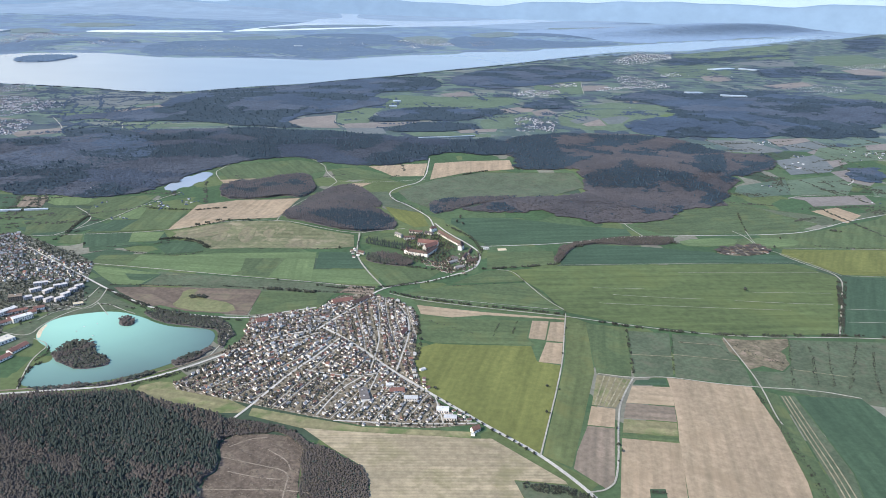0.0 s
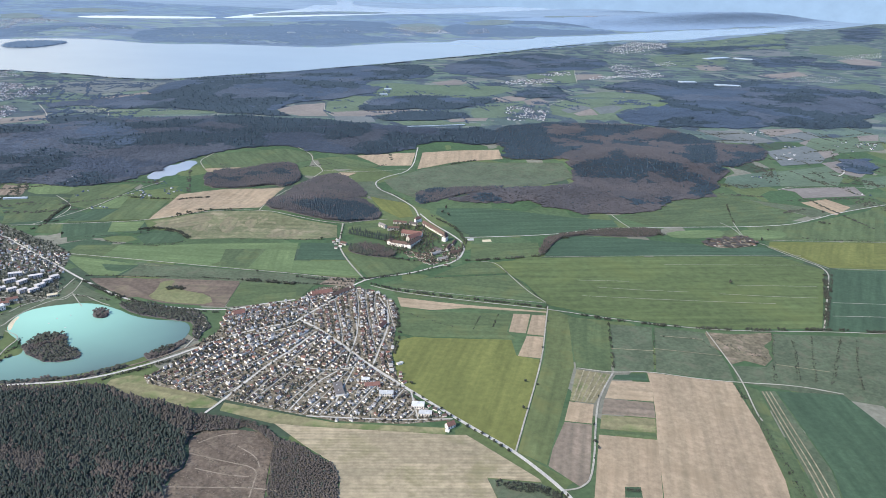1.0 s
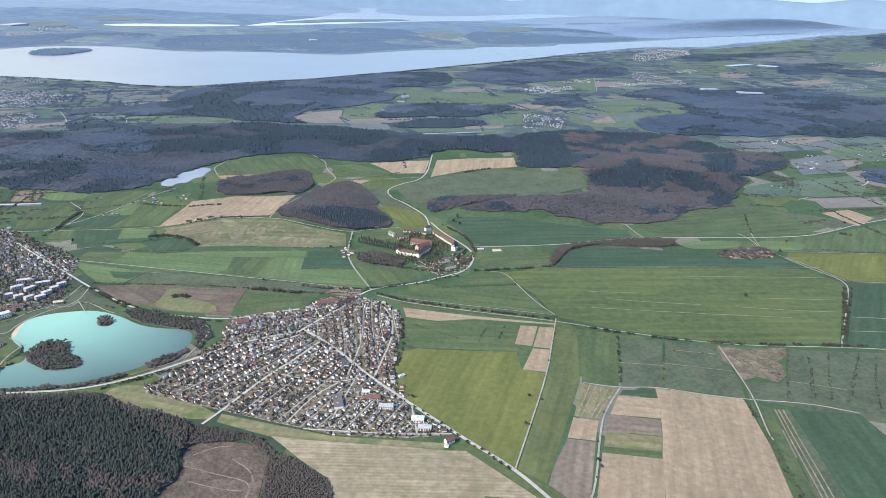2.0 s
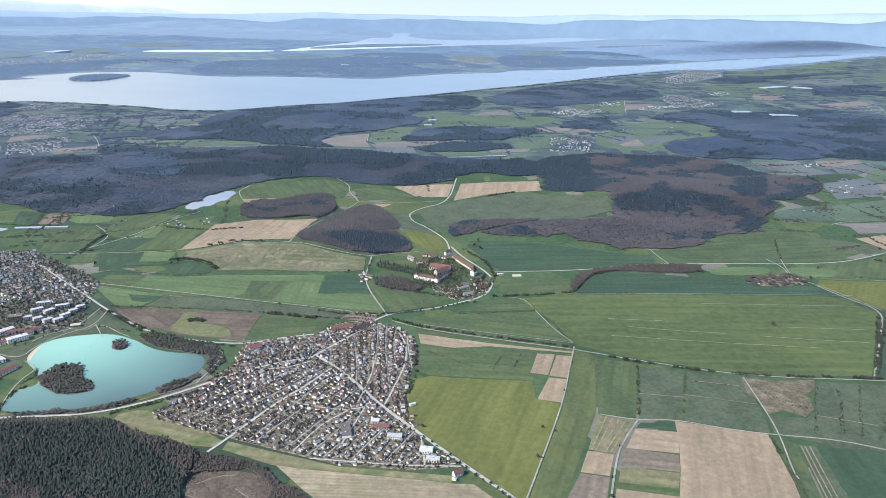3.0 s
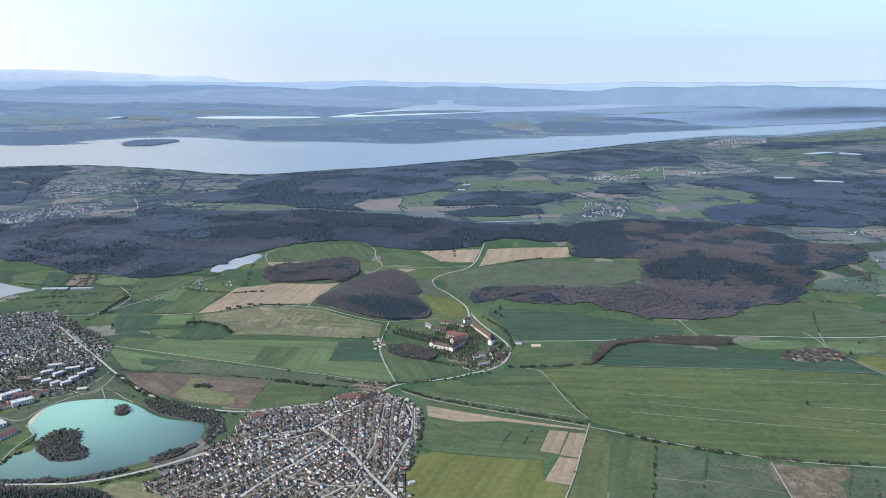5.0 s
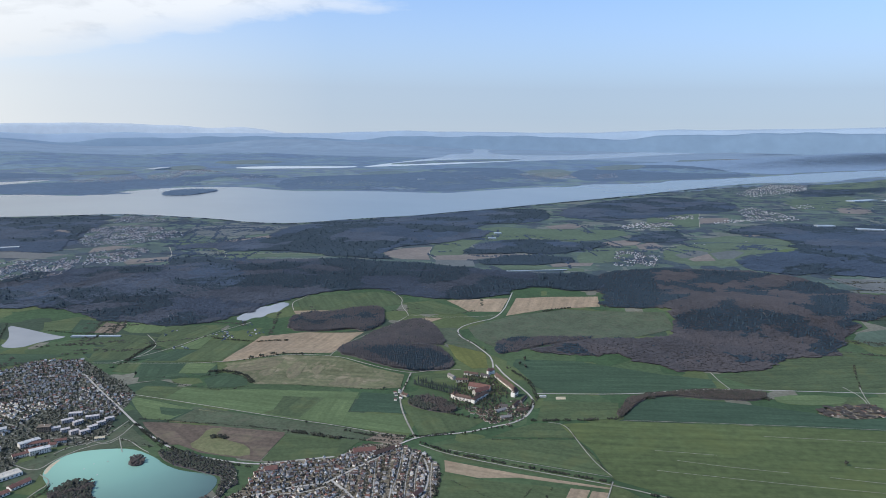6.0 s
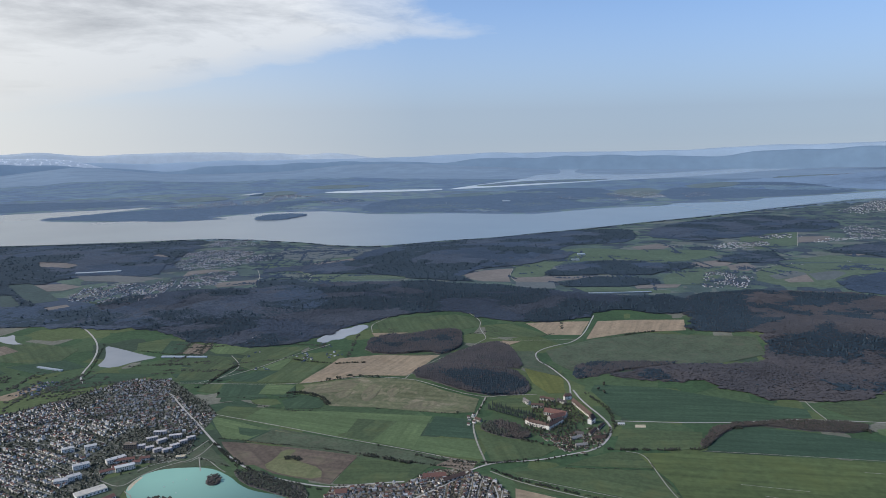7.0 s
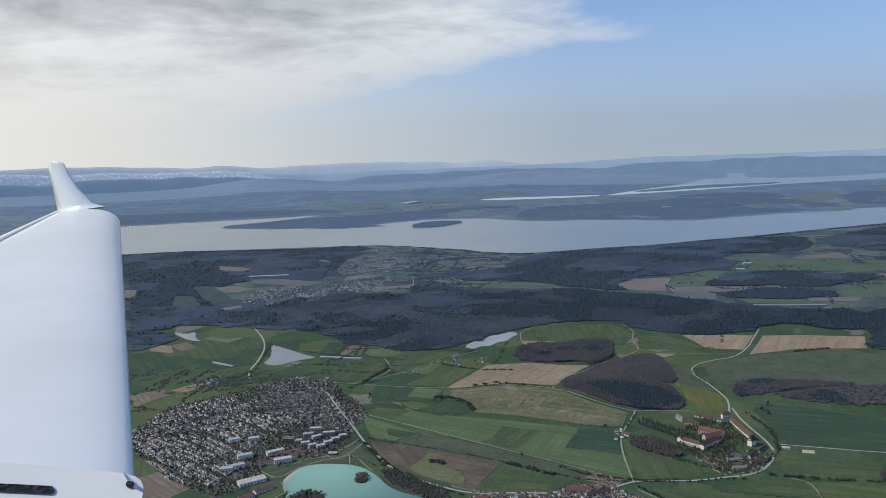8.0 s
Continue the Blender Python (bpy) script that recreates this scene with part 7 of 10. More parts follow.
forest("forest", "thin wood on far hills", [(625.4, 1201.9), (668.3, 1178.3), (718.5, 1158), (682.3, 1098.7), (588.7, 1065.3), (588, 1120.2)], 2, needles=0.5, tall=2, count=1, seed=140, stand=40, flat=0.34, bare=HAZED_BARE, spruce=RIDGE_NEEDLE)
forest("forest", "small wood on the slope", [(263.6, 452.3), (278.4, 458.9), (293.7, 460.6), (267, 416.8), (252.1, 419.4), (253.3, 432.6)], 0.9, needles=0.35, tall=2, count=1, seed=141, stand=40, flat=0.34, bare=HAZED_BARE, spruce=RIDGE_NEEDLE)
forest("forest", "dark wood behind the lakeside town", [(-779.1, 612.2), (-691.4, 664.9), (-609.4, 725.8), (-529.5, 748.4), (-486.4, 783.6), (-456.6, 766.3), (-452.4, 688.7), (-455.7, 623.9), (-462, 604.6), (-489.1, 584.7), (-516, 569.2), (-487, 530.4), (-510.8, 523.7), (-504, 497.2), (-536.2, 474.2), (-556.1, 448.7)], 2, needles=0.5, tall=2, count=1, seed=142, stand=60, flat=0.34, bare=HAZED_BARE, spruce=RIDGE_NEEDLE)
forest("forest", "small wood beside the lakeside town", [(-447.7, 587.6), (-418.3, 603.6), (-385.7, 596.3), (-377.5, 576), (-411.1, 552)], 1.6, needles=0.5, tall=2, count=1, seed=143, stand=40, flat=0.34, bare=HAZED_BARE, spruce=RIDGE_NEEDLE)
forest("forest", "small wood beside the lakeside town", [(-516, 460.8), (-476.8, 491.9), (-430.6, 492.9), (-419.6, 475.1), (-476.7, 448.7)], 1.6, needles=0.5, tall=2, count=1, seed=144, stand=40, flat=0.34, bare=HAZED_BARE, spruce=RIDGE_NEEDLE)
forest("forest", "wooded lake shore", [(-237.2, 721.1), (-235.9, 788.1), (-194.9, 821.1), (-152.9, 867.6), (-148, 842.4), (-209.3, 705.5)], 1.6, needles=0.4, tall=2, count=1, seed=145, stand=40, flat=0.34, bare=HAZED_BARE, spruce=RIDGE_NEEDLE)
forest("forest", "wooded hillside below the lakeside town", [(-507.3, 736.9), (-501.3, 764.5), (-477.7, 748), (-436.4, 721.7), (-410.2, 647.5), (-378.1, 582.1), (-394.7, 578)], 1.7, needles=0.5, tall=2, count=1, seed=146, stand=40, flat=0.34, bare=HAZED_BARE, spruce=RIDGE_NEEDLE)
forest("forest", "bare wooded bank of the bathing lake", [(-94, 213.2), (-86.7, 214.2), (-77.1, 211.6), (-69, 209), (-64.2, 204.6), (-62.6, 196.2), (-63, 188), (-65.7, 193.1), (-66.6, 199), (-69.4, 202), (-81.2, 204.7), (-90.2, 208.8)], 0.68, needles=0.12, tall=1.02, count=3, seed=61, bare=BUDDING)
forest("forest", "bushy wooded island in the bathing lake", [(-108.7, 184.7), (-106, 192.5), (-99, 191.7), (-97.6, 186.2), (-91.1, 181.7), (-90.4, 177.3), (-96.8, 175.2), (-104.7, 178)], 0.68, needles=0.12, tall=1.105, count=3, seed=62, bare=BUDDING)
forest("forest", "small wooded islet in the bathing lake", [(-97.9, 203.5), (-98.8, 208.8), (-95.9, 208.9), (-92.8, 204.6), (-94.5, 202.1)], 0.68, needles=0.12, tall=1.02, count=3, seed=63, bare=BUDDING)
forest("forest", "bushes on the lake shore", [(-75.2, 181), (-69.9, 186.2), (-66.5, 190.9), (-65, 188.1), (-69.2, 181.2), (-72.7, 177.9)], 0.68, needles=0.12, tall=0.85, count=3, seed=64, bare=BUDDING)
forest("forest", "bushes along the lake and railway", [(-106.2, 164.9), (-104.3, 166.7), (-96.2, 167.2), (-87.1, 169.2), (-77.9, 175.5), (-75.9, 174), (-85.2, 167.8), (-98, 165.2)], 0.68, needles=0.12, tall=0.765, count=3, seed=65, bare=BUDDING)
forest("forest", "park woodland below the estate", [(-29.5, 266.2), (-24.3, 276.1), (-15.1, 271.4), (-9.1, 263.5), (-13.6, 258.4), (-24.1, 261.3)], 0.68, needles=0.12, tall=1.275, count=3, seed=66, bare=BUDDING)
forest("forest", "belt of bare trees beside a field", [(49.2, 283.1), (52.2, 286.9), (76.7, 299.9), (102.2, 302.6), (100.4, 293.2), (88.4, 289.4), (60.1, 291.1), (50.4, 276.9), (46.2, 266.1), (43.7, 267.2)], 0.42, needles=0.05, tall=1.2, count=3, seed=67)
forest("forest", "trees round the farm hamlet", [(113.1, 283.8), (122.6, 291), (136.8, 295.7), (139.7, 287), (129.9, 280), (117.9, 279.3)], 2.0, needles=0.1, tall=0.8, count=3, seed=68, floor=YARD)
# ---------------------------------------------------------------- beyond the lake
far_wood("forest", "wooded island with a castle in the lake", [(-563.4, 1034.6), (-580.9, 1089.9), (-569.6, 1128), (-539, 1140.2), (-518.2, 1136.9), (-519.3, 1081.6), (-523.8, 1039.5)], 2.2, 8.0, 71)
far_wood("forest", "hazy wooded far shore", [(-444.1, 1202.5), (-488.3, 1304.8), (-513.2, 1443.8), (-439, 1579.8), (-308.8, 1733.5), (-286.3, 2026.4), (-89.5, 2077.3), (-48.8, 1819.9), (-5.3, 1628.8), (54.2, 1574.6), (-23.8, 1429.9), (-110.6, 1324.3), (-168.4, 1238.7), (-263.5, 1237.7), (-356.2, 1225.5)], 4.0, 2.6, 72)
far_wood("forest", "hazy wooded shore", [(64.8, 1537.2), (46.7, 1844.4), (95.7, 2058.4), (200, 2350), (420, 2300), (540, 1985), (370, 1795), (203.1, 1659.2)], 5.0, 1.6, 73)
# paler wood colour than the flat shore, countering the slope's shade
far_wood("forest", "steep wooded ridge above the far shore", [(200, 2350), (450, 2800), (750, 3250), (1100, 3750), (1600, 4200), (2050, 3760), (1990, 3655), (1435, 2990), (1010, 2485), (755, 2240), (540, 1985), (420, 2300)], 5.0, 1.2, 79, PALE_HAZED_WOOD)
far_wood("forest", "hazy wood on a hill beside the lake", [(1760, 2830), (1930, 3060), (2200, 3280), (2330, 3200), (2050, 2900), (1850, 2760)], 5.0, 1.6, 78, PALE_HAZED_WOOD)
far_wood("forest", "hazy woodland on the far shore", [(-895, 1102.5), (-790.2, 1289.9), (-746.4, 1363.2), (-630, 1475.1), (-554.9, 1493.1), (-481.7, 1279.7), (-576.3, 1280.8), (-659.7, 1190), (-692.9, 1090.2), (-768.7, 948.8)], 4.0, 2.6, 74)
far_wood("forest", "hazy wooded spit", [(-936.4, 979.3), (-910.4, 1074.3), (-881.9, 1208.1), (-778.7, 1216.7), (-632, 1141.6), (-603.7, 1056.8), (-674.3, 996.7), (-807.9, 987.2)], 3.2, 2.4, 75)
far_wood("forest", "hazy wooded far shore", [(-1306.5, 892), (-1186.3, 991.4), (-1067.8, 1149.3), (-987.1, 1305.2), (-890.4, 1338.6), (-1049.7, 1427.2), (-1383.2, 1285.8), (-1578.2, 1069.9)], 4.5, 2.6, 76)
far_wood("forest", "hazy wooded ridge", [(561.3, 3684.1), (1216.2, 4126.1), (2155.7, 4489.2), (2079.2, 4322), (1159.4, 3924)], 8, 1.3, 84, PALE_HAZED_WOOD)
CLEARED.append([(-386.4, 580.1), (-457.4, 755.2), (-425.2, 798.3), (-393.3, 774.9), (-306.8, 630.6), (-292.6, 541.7), (-262.4, 468.5), (-284, 454), (-314.9, 465.3)])
CLEARED.append([(-385.4, 420.1), (-414.7, 476.5), (-402, 510.8), (-345.2, 508.3), (-396.1, 601.4), (-456.7, 739.7), (-433.1, 777.5), (-341.5, 696), (-285.2, 593.6), (-264.9, 494.3), (-269.9, 435.8), (-270, 410.3), (-291, 425), (-317.4, 414.4), (-336.4, 395.8)])
CLEARED.append([(61, 544.6), (68.2, 608.3), (91.5, 616.3), (98.9, 586.7), (92.3, 553)])
CLEARED.append([(114.3, 860.5), (163.3, 933.2), (262.3, 1107.1), (292.3, 1039.1), (318.9, 936.4), (291.9, 871.4), (202.2, 832.2), (156, 845.8)])
CLEARED.append([(292.3, 1244), (446.9, 1627.5), (528.3, 1628.3), (463.6, 1391), (323.4, 1190.5)])
forest("forest", "wide forest south of the town", [(-707.5, 608.1), (-604.3, 700.2), (-465, 728.4), (-410.8, 672), (-390.4, 602.9), (-345.2, 508.3), (-422.3, 504.8), (-383.8, 444.7), (-310.3, 406.3), (-258, 383.2), (-231.5, 448), (-253.7, 518), (-215.4, 530.1), (-164.9, 425.2), (-213.8, 380.3), (-264, 358.5), (-325.5, 350.4), (-345.8, 318.7)], 1.6, needles=0.45, tall=2.1, count=1, seed=20, stand=60, avoid=True, flat=0.34, bare=HAZED_BARE, spruce=RIDGE_NEEDLE)


def far_ridge(name, label, mat, az0, az1, radius, low, profile, rough, seed):
    """A long ridge far off along an arc: profile gives its crest height by bearing."""
    rng = np.random.default_rng(seed)
    n = 260
    az = np.linspace(az0, az1, n)
    crest = np.interp(az, [p[0] for p in profile], [p[1] for p in profile])
    for k in range(1, 7):
        crest = crest + rough / k * np.sin(az * k * 0.31 + rng.uniform(0, 6.28)) * rng.uniform(0.5, 1.0)
    crest = crest + rng.normal(0, rough * 0.012, n)
    rows = []
    for back, share in ((0, 0.0), (40, 0.45), (80, 0.85), (110, 1.0), (150, 0.9)):
        a, d = np.radians(az), radius + back - 150
        rows.append(np.stack([np.sin(a) * d, np.cos(a) * d, low + (crest - low) * share], -1))
    verts = np.concatenate(rows)
    tris = []
    for r in range(len(rows) - 1):
        for k in range(n - 1):
            a = r * n + k
            tris += [(a, a + 1, a + n + 1), (a, a + n + 1, a + n)]
    me = mesh_fast(name, verts, np.array(tris), mat)
    me.polygons.foreach_set("use_smooth", [True] * len(me.polygons))
    return tagged(new(name, me), label, "hills", kind="structure")


# backdrop ridges: their distance haze comes from material colour and emission
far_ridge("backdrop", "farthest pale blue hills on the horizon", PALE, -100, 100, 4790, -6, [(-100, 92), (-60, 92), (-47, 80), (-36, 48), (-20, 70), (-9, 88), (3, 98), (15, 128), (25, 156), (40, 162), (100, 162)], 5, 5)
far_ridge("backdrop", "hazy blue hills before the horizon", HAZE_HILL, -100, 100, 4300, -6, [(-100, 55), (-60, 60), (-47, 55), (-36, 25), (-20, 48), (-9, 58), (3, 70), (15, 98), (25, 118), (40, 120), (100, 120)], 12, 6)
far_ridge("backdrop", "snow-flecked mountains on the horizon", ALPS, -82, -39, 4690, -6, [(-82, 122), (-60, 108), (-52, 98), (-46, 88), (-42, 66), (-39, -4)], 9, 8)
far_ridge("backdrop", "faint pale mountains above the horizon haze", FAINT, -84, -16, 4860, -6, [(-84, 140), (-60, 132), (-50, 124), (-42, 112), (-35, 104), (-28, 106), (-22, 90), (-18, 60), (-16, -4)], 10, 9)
# ---------------------------------------------------------------- village and towns
VILLAGE = [(-60.2, 210.6), (-50.9, 214.9), (-40.6, 217.6), (-34.7, 229.1), (-25.4, 231.6), (-15.7, 226.7), (-9.4, 219.1), (-7.5, 209.6), (-8.4, 197.6), (-8.9, 183.4), (-6.5, 168.6), (-3.7, 163.6), (0.6, 156), (6.1, 152), (-4.9, 150.2), (-20.9, 151), (-34.7, 155.1), (-48.5, 159.6), (-68.7, 166.1), (-70.6, 168.9), (-63.2, 181.4), (-62.1, 189.3), (-58.8, 195.6)]
NEW_QUARTER = [(-31.3, 161.9), (-22, 171.8), (-10.3, 170.3), (-1.6, 154), (-6.8, 149.9), (-25.1, 151.7)]
STREETS = [
    [(-37.1, 204.2), (-31.4, 199.3), (-22.2, 188), (-15.4, 178.3), (-3.4, 164.7), (6.6, 153.7)],
    [(-38.5, 202.1), (-32.9, 212.7), (-26.6, 223.3), (-24.4, 230.7)],
    [(-51.1, 153.4), (-48.4, 159.1), (-44.2, 169.7), (-39.9, 179), (-36.2, 185.7), (-31.1, 196.7)],
    [(-14.6, 222.5), (-11.3, 213.7), (-10.5, 201.4), (-11.9, 190.1), (-13.6, 178.3)],
    [(-38.1, 177.5), (-31.8, 175.5), (-22.7, 174), (-15.4, 178.3)],
]
STREETS += [
    [(-27.7, 152.8), (-19.6, 152.3), (-4.9, 151.7), (6.5, 152.5)],
    [(-50.4, 194), (-42.6, 196.2), (-36, 202.2)],
    [(-20.7, 178.1), (-19.8, 188.1), (-19.2, 197.2), (-20.4, 204.9)],
    [(-21.5, 159.3), (-20, 167.6), (-18.2, 178.2)],
    [(-32, 155.2), (-27.9, 167.3), (-22.7, 174)],
    [(-3.4, 164.4), (-2.1, 156), (-1.6, 151.8)],
    [(-60.3, 209.3), (-50.9, 214.9), (-40.8, 218.9)],
    [(-63.7, 183.4), (-55.7, 192.4), (-44.9, 199.9), (-38.5, 202.1)],
]
tagged(sheet("village_ground", VILLAGE, YARD, 0.09), "gardens, yards and lawns between the village houses", "gardens", kind="structure")
spots, SIDE_STREETS = [], []
for quarter_outline, turn in (
    ([(-69.5, 166.2), (-48.5, 159.6), (-44.2, 169.7), (-36.2, 185.7), (-31.1, 196.7), (-38.5, 202.1), (-44.9, 199.9), (-55.7, 192.4), (-63, 183), (-70.4, 169)], 52),
    ([(-48.5, 159.6), (-34.7, 155.1), (-20.9, 151), (6, 152), (-3.4, 164.7), (-15.4, 178.3), (-22.2, 188), (-31.1, 196.7), (-36.2, 185.7), (-44.2, 169.7)], 64),
    ([(-3.4, 164.7), (-8.9, 183.4), (-8.4, 197.6), (-7.5, 209.6), (-9.4, 219.1), (-15.7, 226.7), (-25.4, 231.6), (-26.6, 223.3), (-32.9, 212.7), (-37.1, 204.2), (-31.4, 199.3), (-22.2, 188), (-15.4, 178.3)], 96),
    ([(-60.2, 210.6), (-50.9, 214.9), (-40.6, 217.6), (-34.7, 229.1), (-26.6, 223.3), (-32.9, 212.7), (-38.5, 202.1), (-44.9, 199.9), (-55.7, 192.4), (-58.8, 195.6)], 28),
):
    lines, homes = quarter(quarter_outline, math.radians(turn), 3.3, 1.2, STREETS, 5 + turn, 0.14)
    SIDE_STREETS += lines
    spots += homes
for line in SIDE_STREETS[::2]:
    lane("road", "narrow pale side street between village gardens", STREET, line, 0.24, soft=0)
spots.sort(key=lambda p: p[1])
pick = random.Random(8)
for k, (x, y, turn) in enumerate(spots[:300]):
    modern = inside([x], [y], NEW_QUARTER)[0] and pick.random() < 0.65
    house(x, y, turn, 5 + pick.randrange(3) if modern else pick.randrange(5), "new white village house with a pale grey roof" if modern else "white plastered village house with a gabled tile roof", "houses of the village", pick.uniform(0.5, 0.92))
town_mesh("village_houses", "white village houses with grey and red tile roofs", spots[300:], 21, 0.88)
garden_trees("garden_trees", "bare garden trees and dark conifers between houses", VILLAGE, 0.72, 0.8, 22, STREETS + SIDE_STREETS, 0.25)
TOWN = [(-197.2, 202.1), (-206.9, 230.5), (-194.4, 259.6), (-186.6, 284.4), (-169.1, 287.6), (-134.9, 263.2), (-126, 254.8), (-120.8, 233.4), (-115, 220.2), (-118.5, 212.5), (-126.8, 211), (-131.6, 205.3), (-124.9, 187.3), (-127.5, 175.9), (-150.9, 180.3), (-181.4, 191.6)]
TOWN_STREETS = [[(-156.3, 269.8), (-139.9, 255.1), (-124.1, 241.8), (-112, 231)], [(-185.8, 195.2), (-182.3, 208.4), (-173.6, 228), (-178.4, 259.4), (-185.4, 283)], [(-131.4, 184.5), (-143.7, 207.9), (-147.1, 229.5), (-146.9, 256.8)]]
tagged(sheet("town_ground", TOWN, TOWN_YARD, 0.09), "gardens, yards and lawns between the town houses", "gardens", kind="structure")
spots, lanes = [], []
for quarter_outline, turn in (
    ([(-197.2, 202.1), (-206.9, 230.5), (-194.4, 259.6), (-178.4, 259.4), (-173.6, 228), (-182.3, 208.4), (-185.8, 195.2)], 75),
    ([(-194.4, 259.6), (-186.6, 284.4), (-169.1, 287.6), (-156.3, 269.8), (-146.9, 256.8), (-147.1, 240), (-176, 240), (-178.4, 259.4)], 38),
    ([(-185.8, 195.2), (-182.3, 208.4), (-173.6, 228), (-176, 240), (-147.1, 240), (-147.1, 229.5), (-143.7, 207.9), (-137, 195), (-134, 179), (-150.9, 180.3), (-181.4, 191.6)], -12),
    ([(-156.3, 269.8), (-139.9, 255.1), (-124.1, 241.8), (-118, 234), (-122, 234), (-138, 236), (-146, 236), (-146.9, 256.8)], 46),
    ([(-156.3, 269.8), (-134.9, 263.2), (-126, 254.8), (-120.8, 240), (-139.9, 255.1)], 46),
):
    lines, homes = quarter(quarter_outline, math.radians(turn), 3.9, 1.45, TOWN_STREETS, 90 + turn, 0.14)
    lanes += lines
    spots += homes
for line in lanes:
    lane("road", "narrow pale side street between town gardens", STREET, line, 0.24, soft=0)
green = np.array([p[:2] for p in spots])
free = patchy(green[:, 0], green[:, 1], 30.0, 6) > -0.75  # greens and parks stay free
spots = [p for p, o in zip(spots, free) if o]
town_mesh("town_houses", "white town houses with grey and red tile roofs", spots, 23, 0.9)
garden_trees("garden_trees", "bare garden trees between town houses", TOWN, 1.0, 0.95, 24, TOWN_STREETS + lanes, 0.3, BUDDING)
town_mesh("far_houses", "small hamlet by the wood of white houses", plots([(62.2, 544.9), (69.1, 608.4), (91.5, 616.3), (98.3, 582.1), (91.2, 550.6)], 2.2496, math.radians(-23), [], 31, 0.22), 31, 0.79, wall=FAR_WALL, roof=FAR_ROOF)
town_mesh("far_houses", "far lakeside town of white houses", plots([(-436.4, 721.7), (-463.7, 775.7), (-427.8, 803.2), (-395.3, 751.9), (-409.1, 726)], 2.3902, math.radians(-30), [], 32, 0.22), 32, 0.86, wall=FAR_WALL, roof=FAR_ROOF)
town_mesh("far_houses", "far lakeside town of white houses", plots([(-369.9, 568.5), (-411.1, 647.2), (-403.3, 696.5), (-369.2, 686.9), (-310, 637), (-303, 618.2), (-314.1, 597.1), (-318.9, 571.7), (-349, 552.5)], 2.3162, math.radians(-30), [], 33, 0.22), 33, 0.86, wall=FAR_WALL, roof=FAR_ROOF)
town_mesh("far_houses", "far lakeside town of white houses", plots([(-293.2, 465), (-329.9, 526.8), (-314.6, 548.6), (-297.8, 559), (-284.5, 527.6), (-269.4, 467.2)], 2.2496, math.radians(-30), [], 46, 0.22), 46, 0.86, wall=FAR_WALL, roof=FAR_ROOF)
town_mesh("far_houses", "far lakeside town of white houses", plots([(-314.9, 465.3), (-327.7, 489.1), (-321.2, 503.9), (-295.8, 464.8), (-300.5, 450.4)], 2.3902, math.radians(-30), [], 47, 0.22), 47, 0.86, wall=FAR_WALL, roof=FAR_ROOF)
town_mesh("far_houses", "far lakeside town of white houses", plots([(-345.7, 419.5), (-369.3, 460.4), (-347.9, 482.6), (-297.9, 467.5), (-281.5, 425.4), (-312.6, 414.8)], 2.3162, math.radians(-26), [], 34, 0.22), 34, 0.92, wall=FAR_WALL, roof=FAR_ROOF)
town_mesh("far_houses", "far town with long halls of white houses", plots([(247.7, 991), (276, 1048.6), (295.8, 972.6), (304, 920.5), (277.1, 884.5), (237.8, 879.3)], 3.9368, math.radians(-26), [], 36, 0.22), 36, 0.99, wall=FAR_WALL, roof=FAR_ROOF)
town_mesh("far_houses", "far houses in a row of white houses", plots([(136.3, 883.5), (175.5, 924.5), (190.8, 899.3), (153, 866.1)], 3.515, math.radians(-26), [], 61, 0.22), 61, 1.06, wall=FAR_WALL, roof=FAR_ROOF)
town_mesh("far_houses", "far village of white houses", plots([(83.1, 789.5), (111.3, 833.3), (135.3, 829.8), (125.8, 782.7), (92.7, 768)], 3.0932, math.radians(-26), [], 62, 0.22), 62, 1.06, wall=FAR_WALL, roof=FAR_ROOF)
town_mesh("far_houses", "far houses of white houses", plots([(190.8, 866.1), (246.8, 915.5), (237.8, 879.3), (192.9, 845.6)], 3.515, math.radians(-26), [], 63, 0.22), 63, 1.06, wall=FAR_WALL, roof=FAR_ROOF)
town_mesh("far_houses", "far hamlet of white houses", plots([(327.2, 1057.1), (372.7, 1118.1), (359.8, 1053.2), (326.2, 1028.5)], 4.75, math.radians(-26), [], 64, 0.22), 64, 1.06, wall=FAR_WALL, roof=FAR_ROOF)
town_mesh("far_houses", "lakeside town on the far side of white houses", plots([(297.2, 1245.7), (442.1, 1609), (522.6, 1609.8), (456.9, 1401.2), (329.2, 1213.2)], 5.55, math.radians(-23), [], 37, 0.22), 37, 1.12, wall=FAR_WALL, roof=FAR_ROOF)
town_mesh("far_houses", "far village of white houses", plots([(111.5, 808.2), (144.8, 853.1), (145.5, 817.7), (116.2, 775.1)], 3.515, math.radians(-23), [], 38, 0.22), 38, 1.06, wall=FAR_WALL, roof=FAR_ROOF)
town_mesh("far_houses", "farm hamlet of dark-roofed houses among trees", plots([(112.8, 283.1), (122.6, 291), (136.8, 295.7), (139.4, 286.3), (129.9, 280), (117.9, 279.3)], 3.1, math.radians(-33), [], 39, 0.22), 39, 0.99, wall=CREAM, roof=BROWNTILE)
town_mesh("far_houses", "hamlet below the wood of white houses", plots([(-135.7, 331.8), (-132.5, 340.1), (-123.2, 334.1), (-119.2, 344.7), (-113.1, 336), (-126.3, 328.8)], 3.23, math.radians(-33), [], 40, 0.22), 40, 0.66, wall=FAR_WALL, roof=FAR_ROOF)
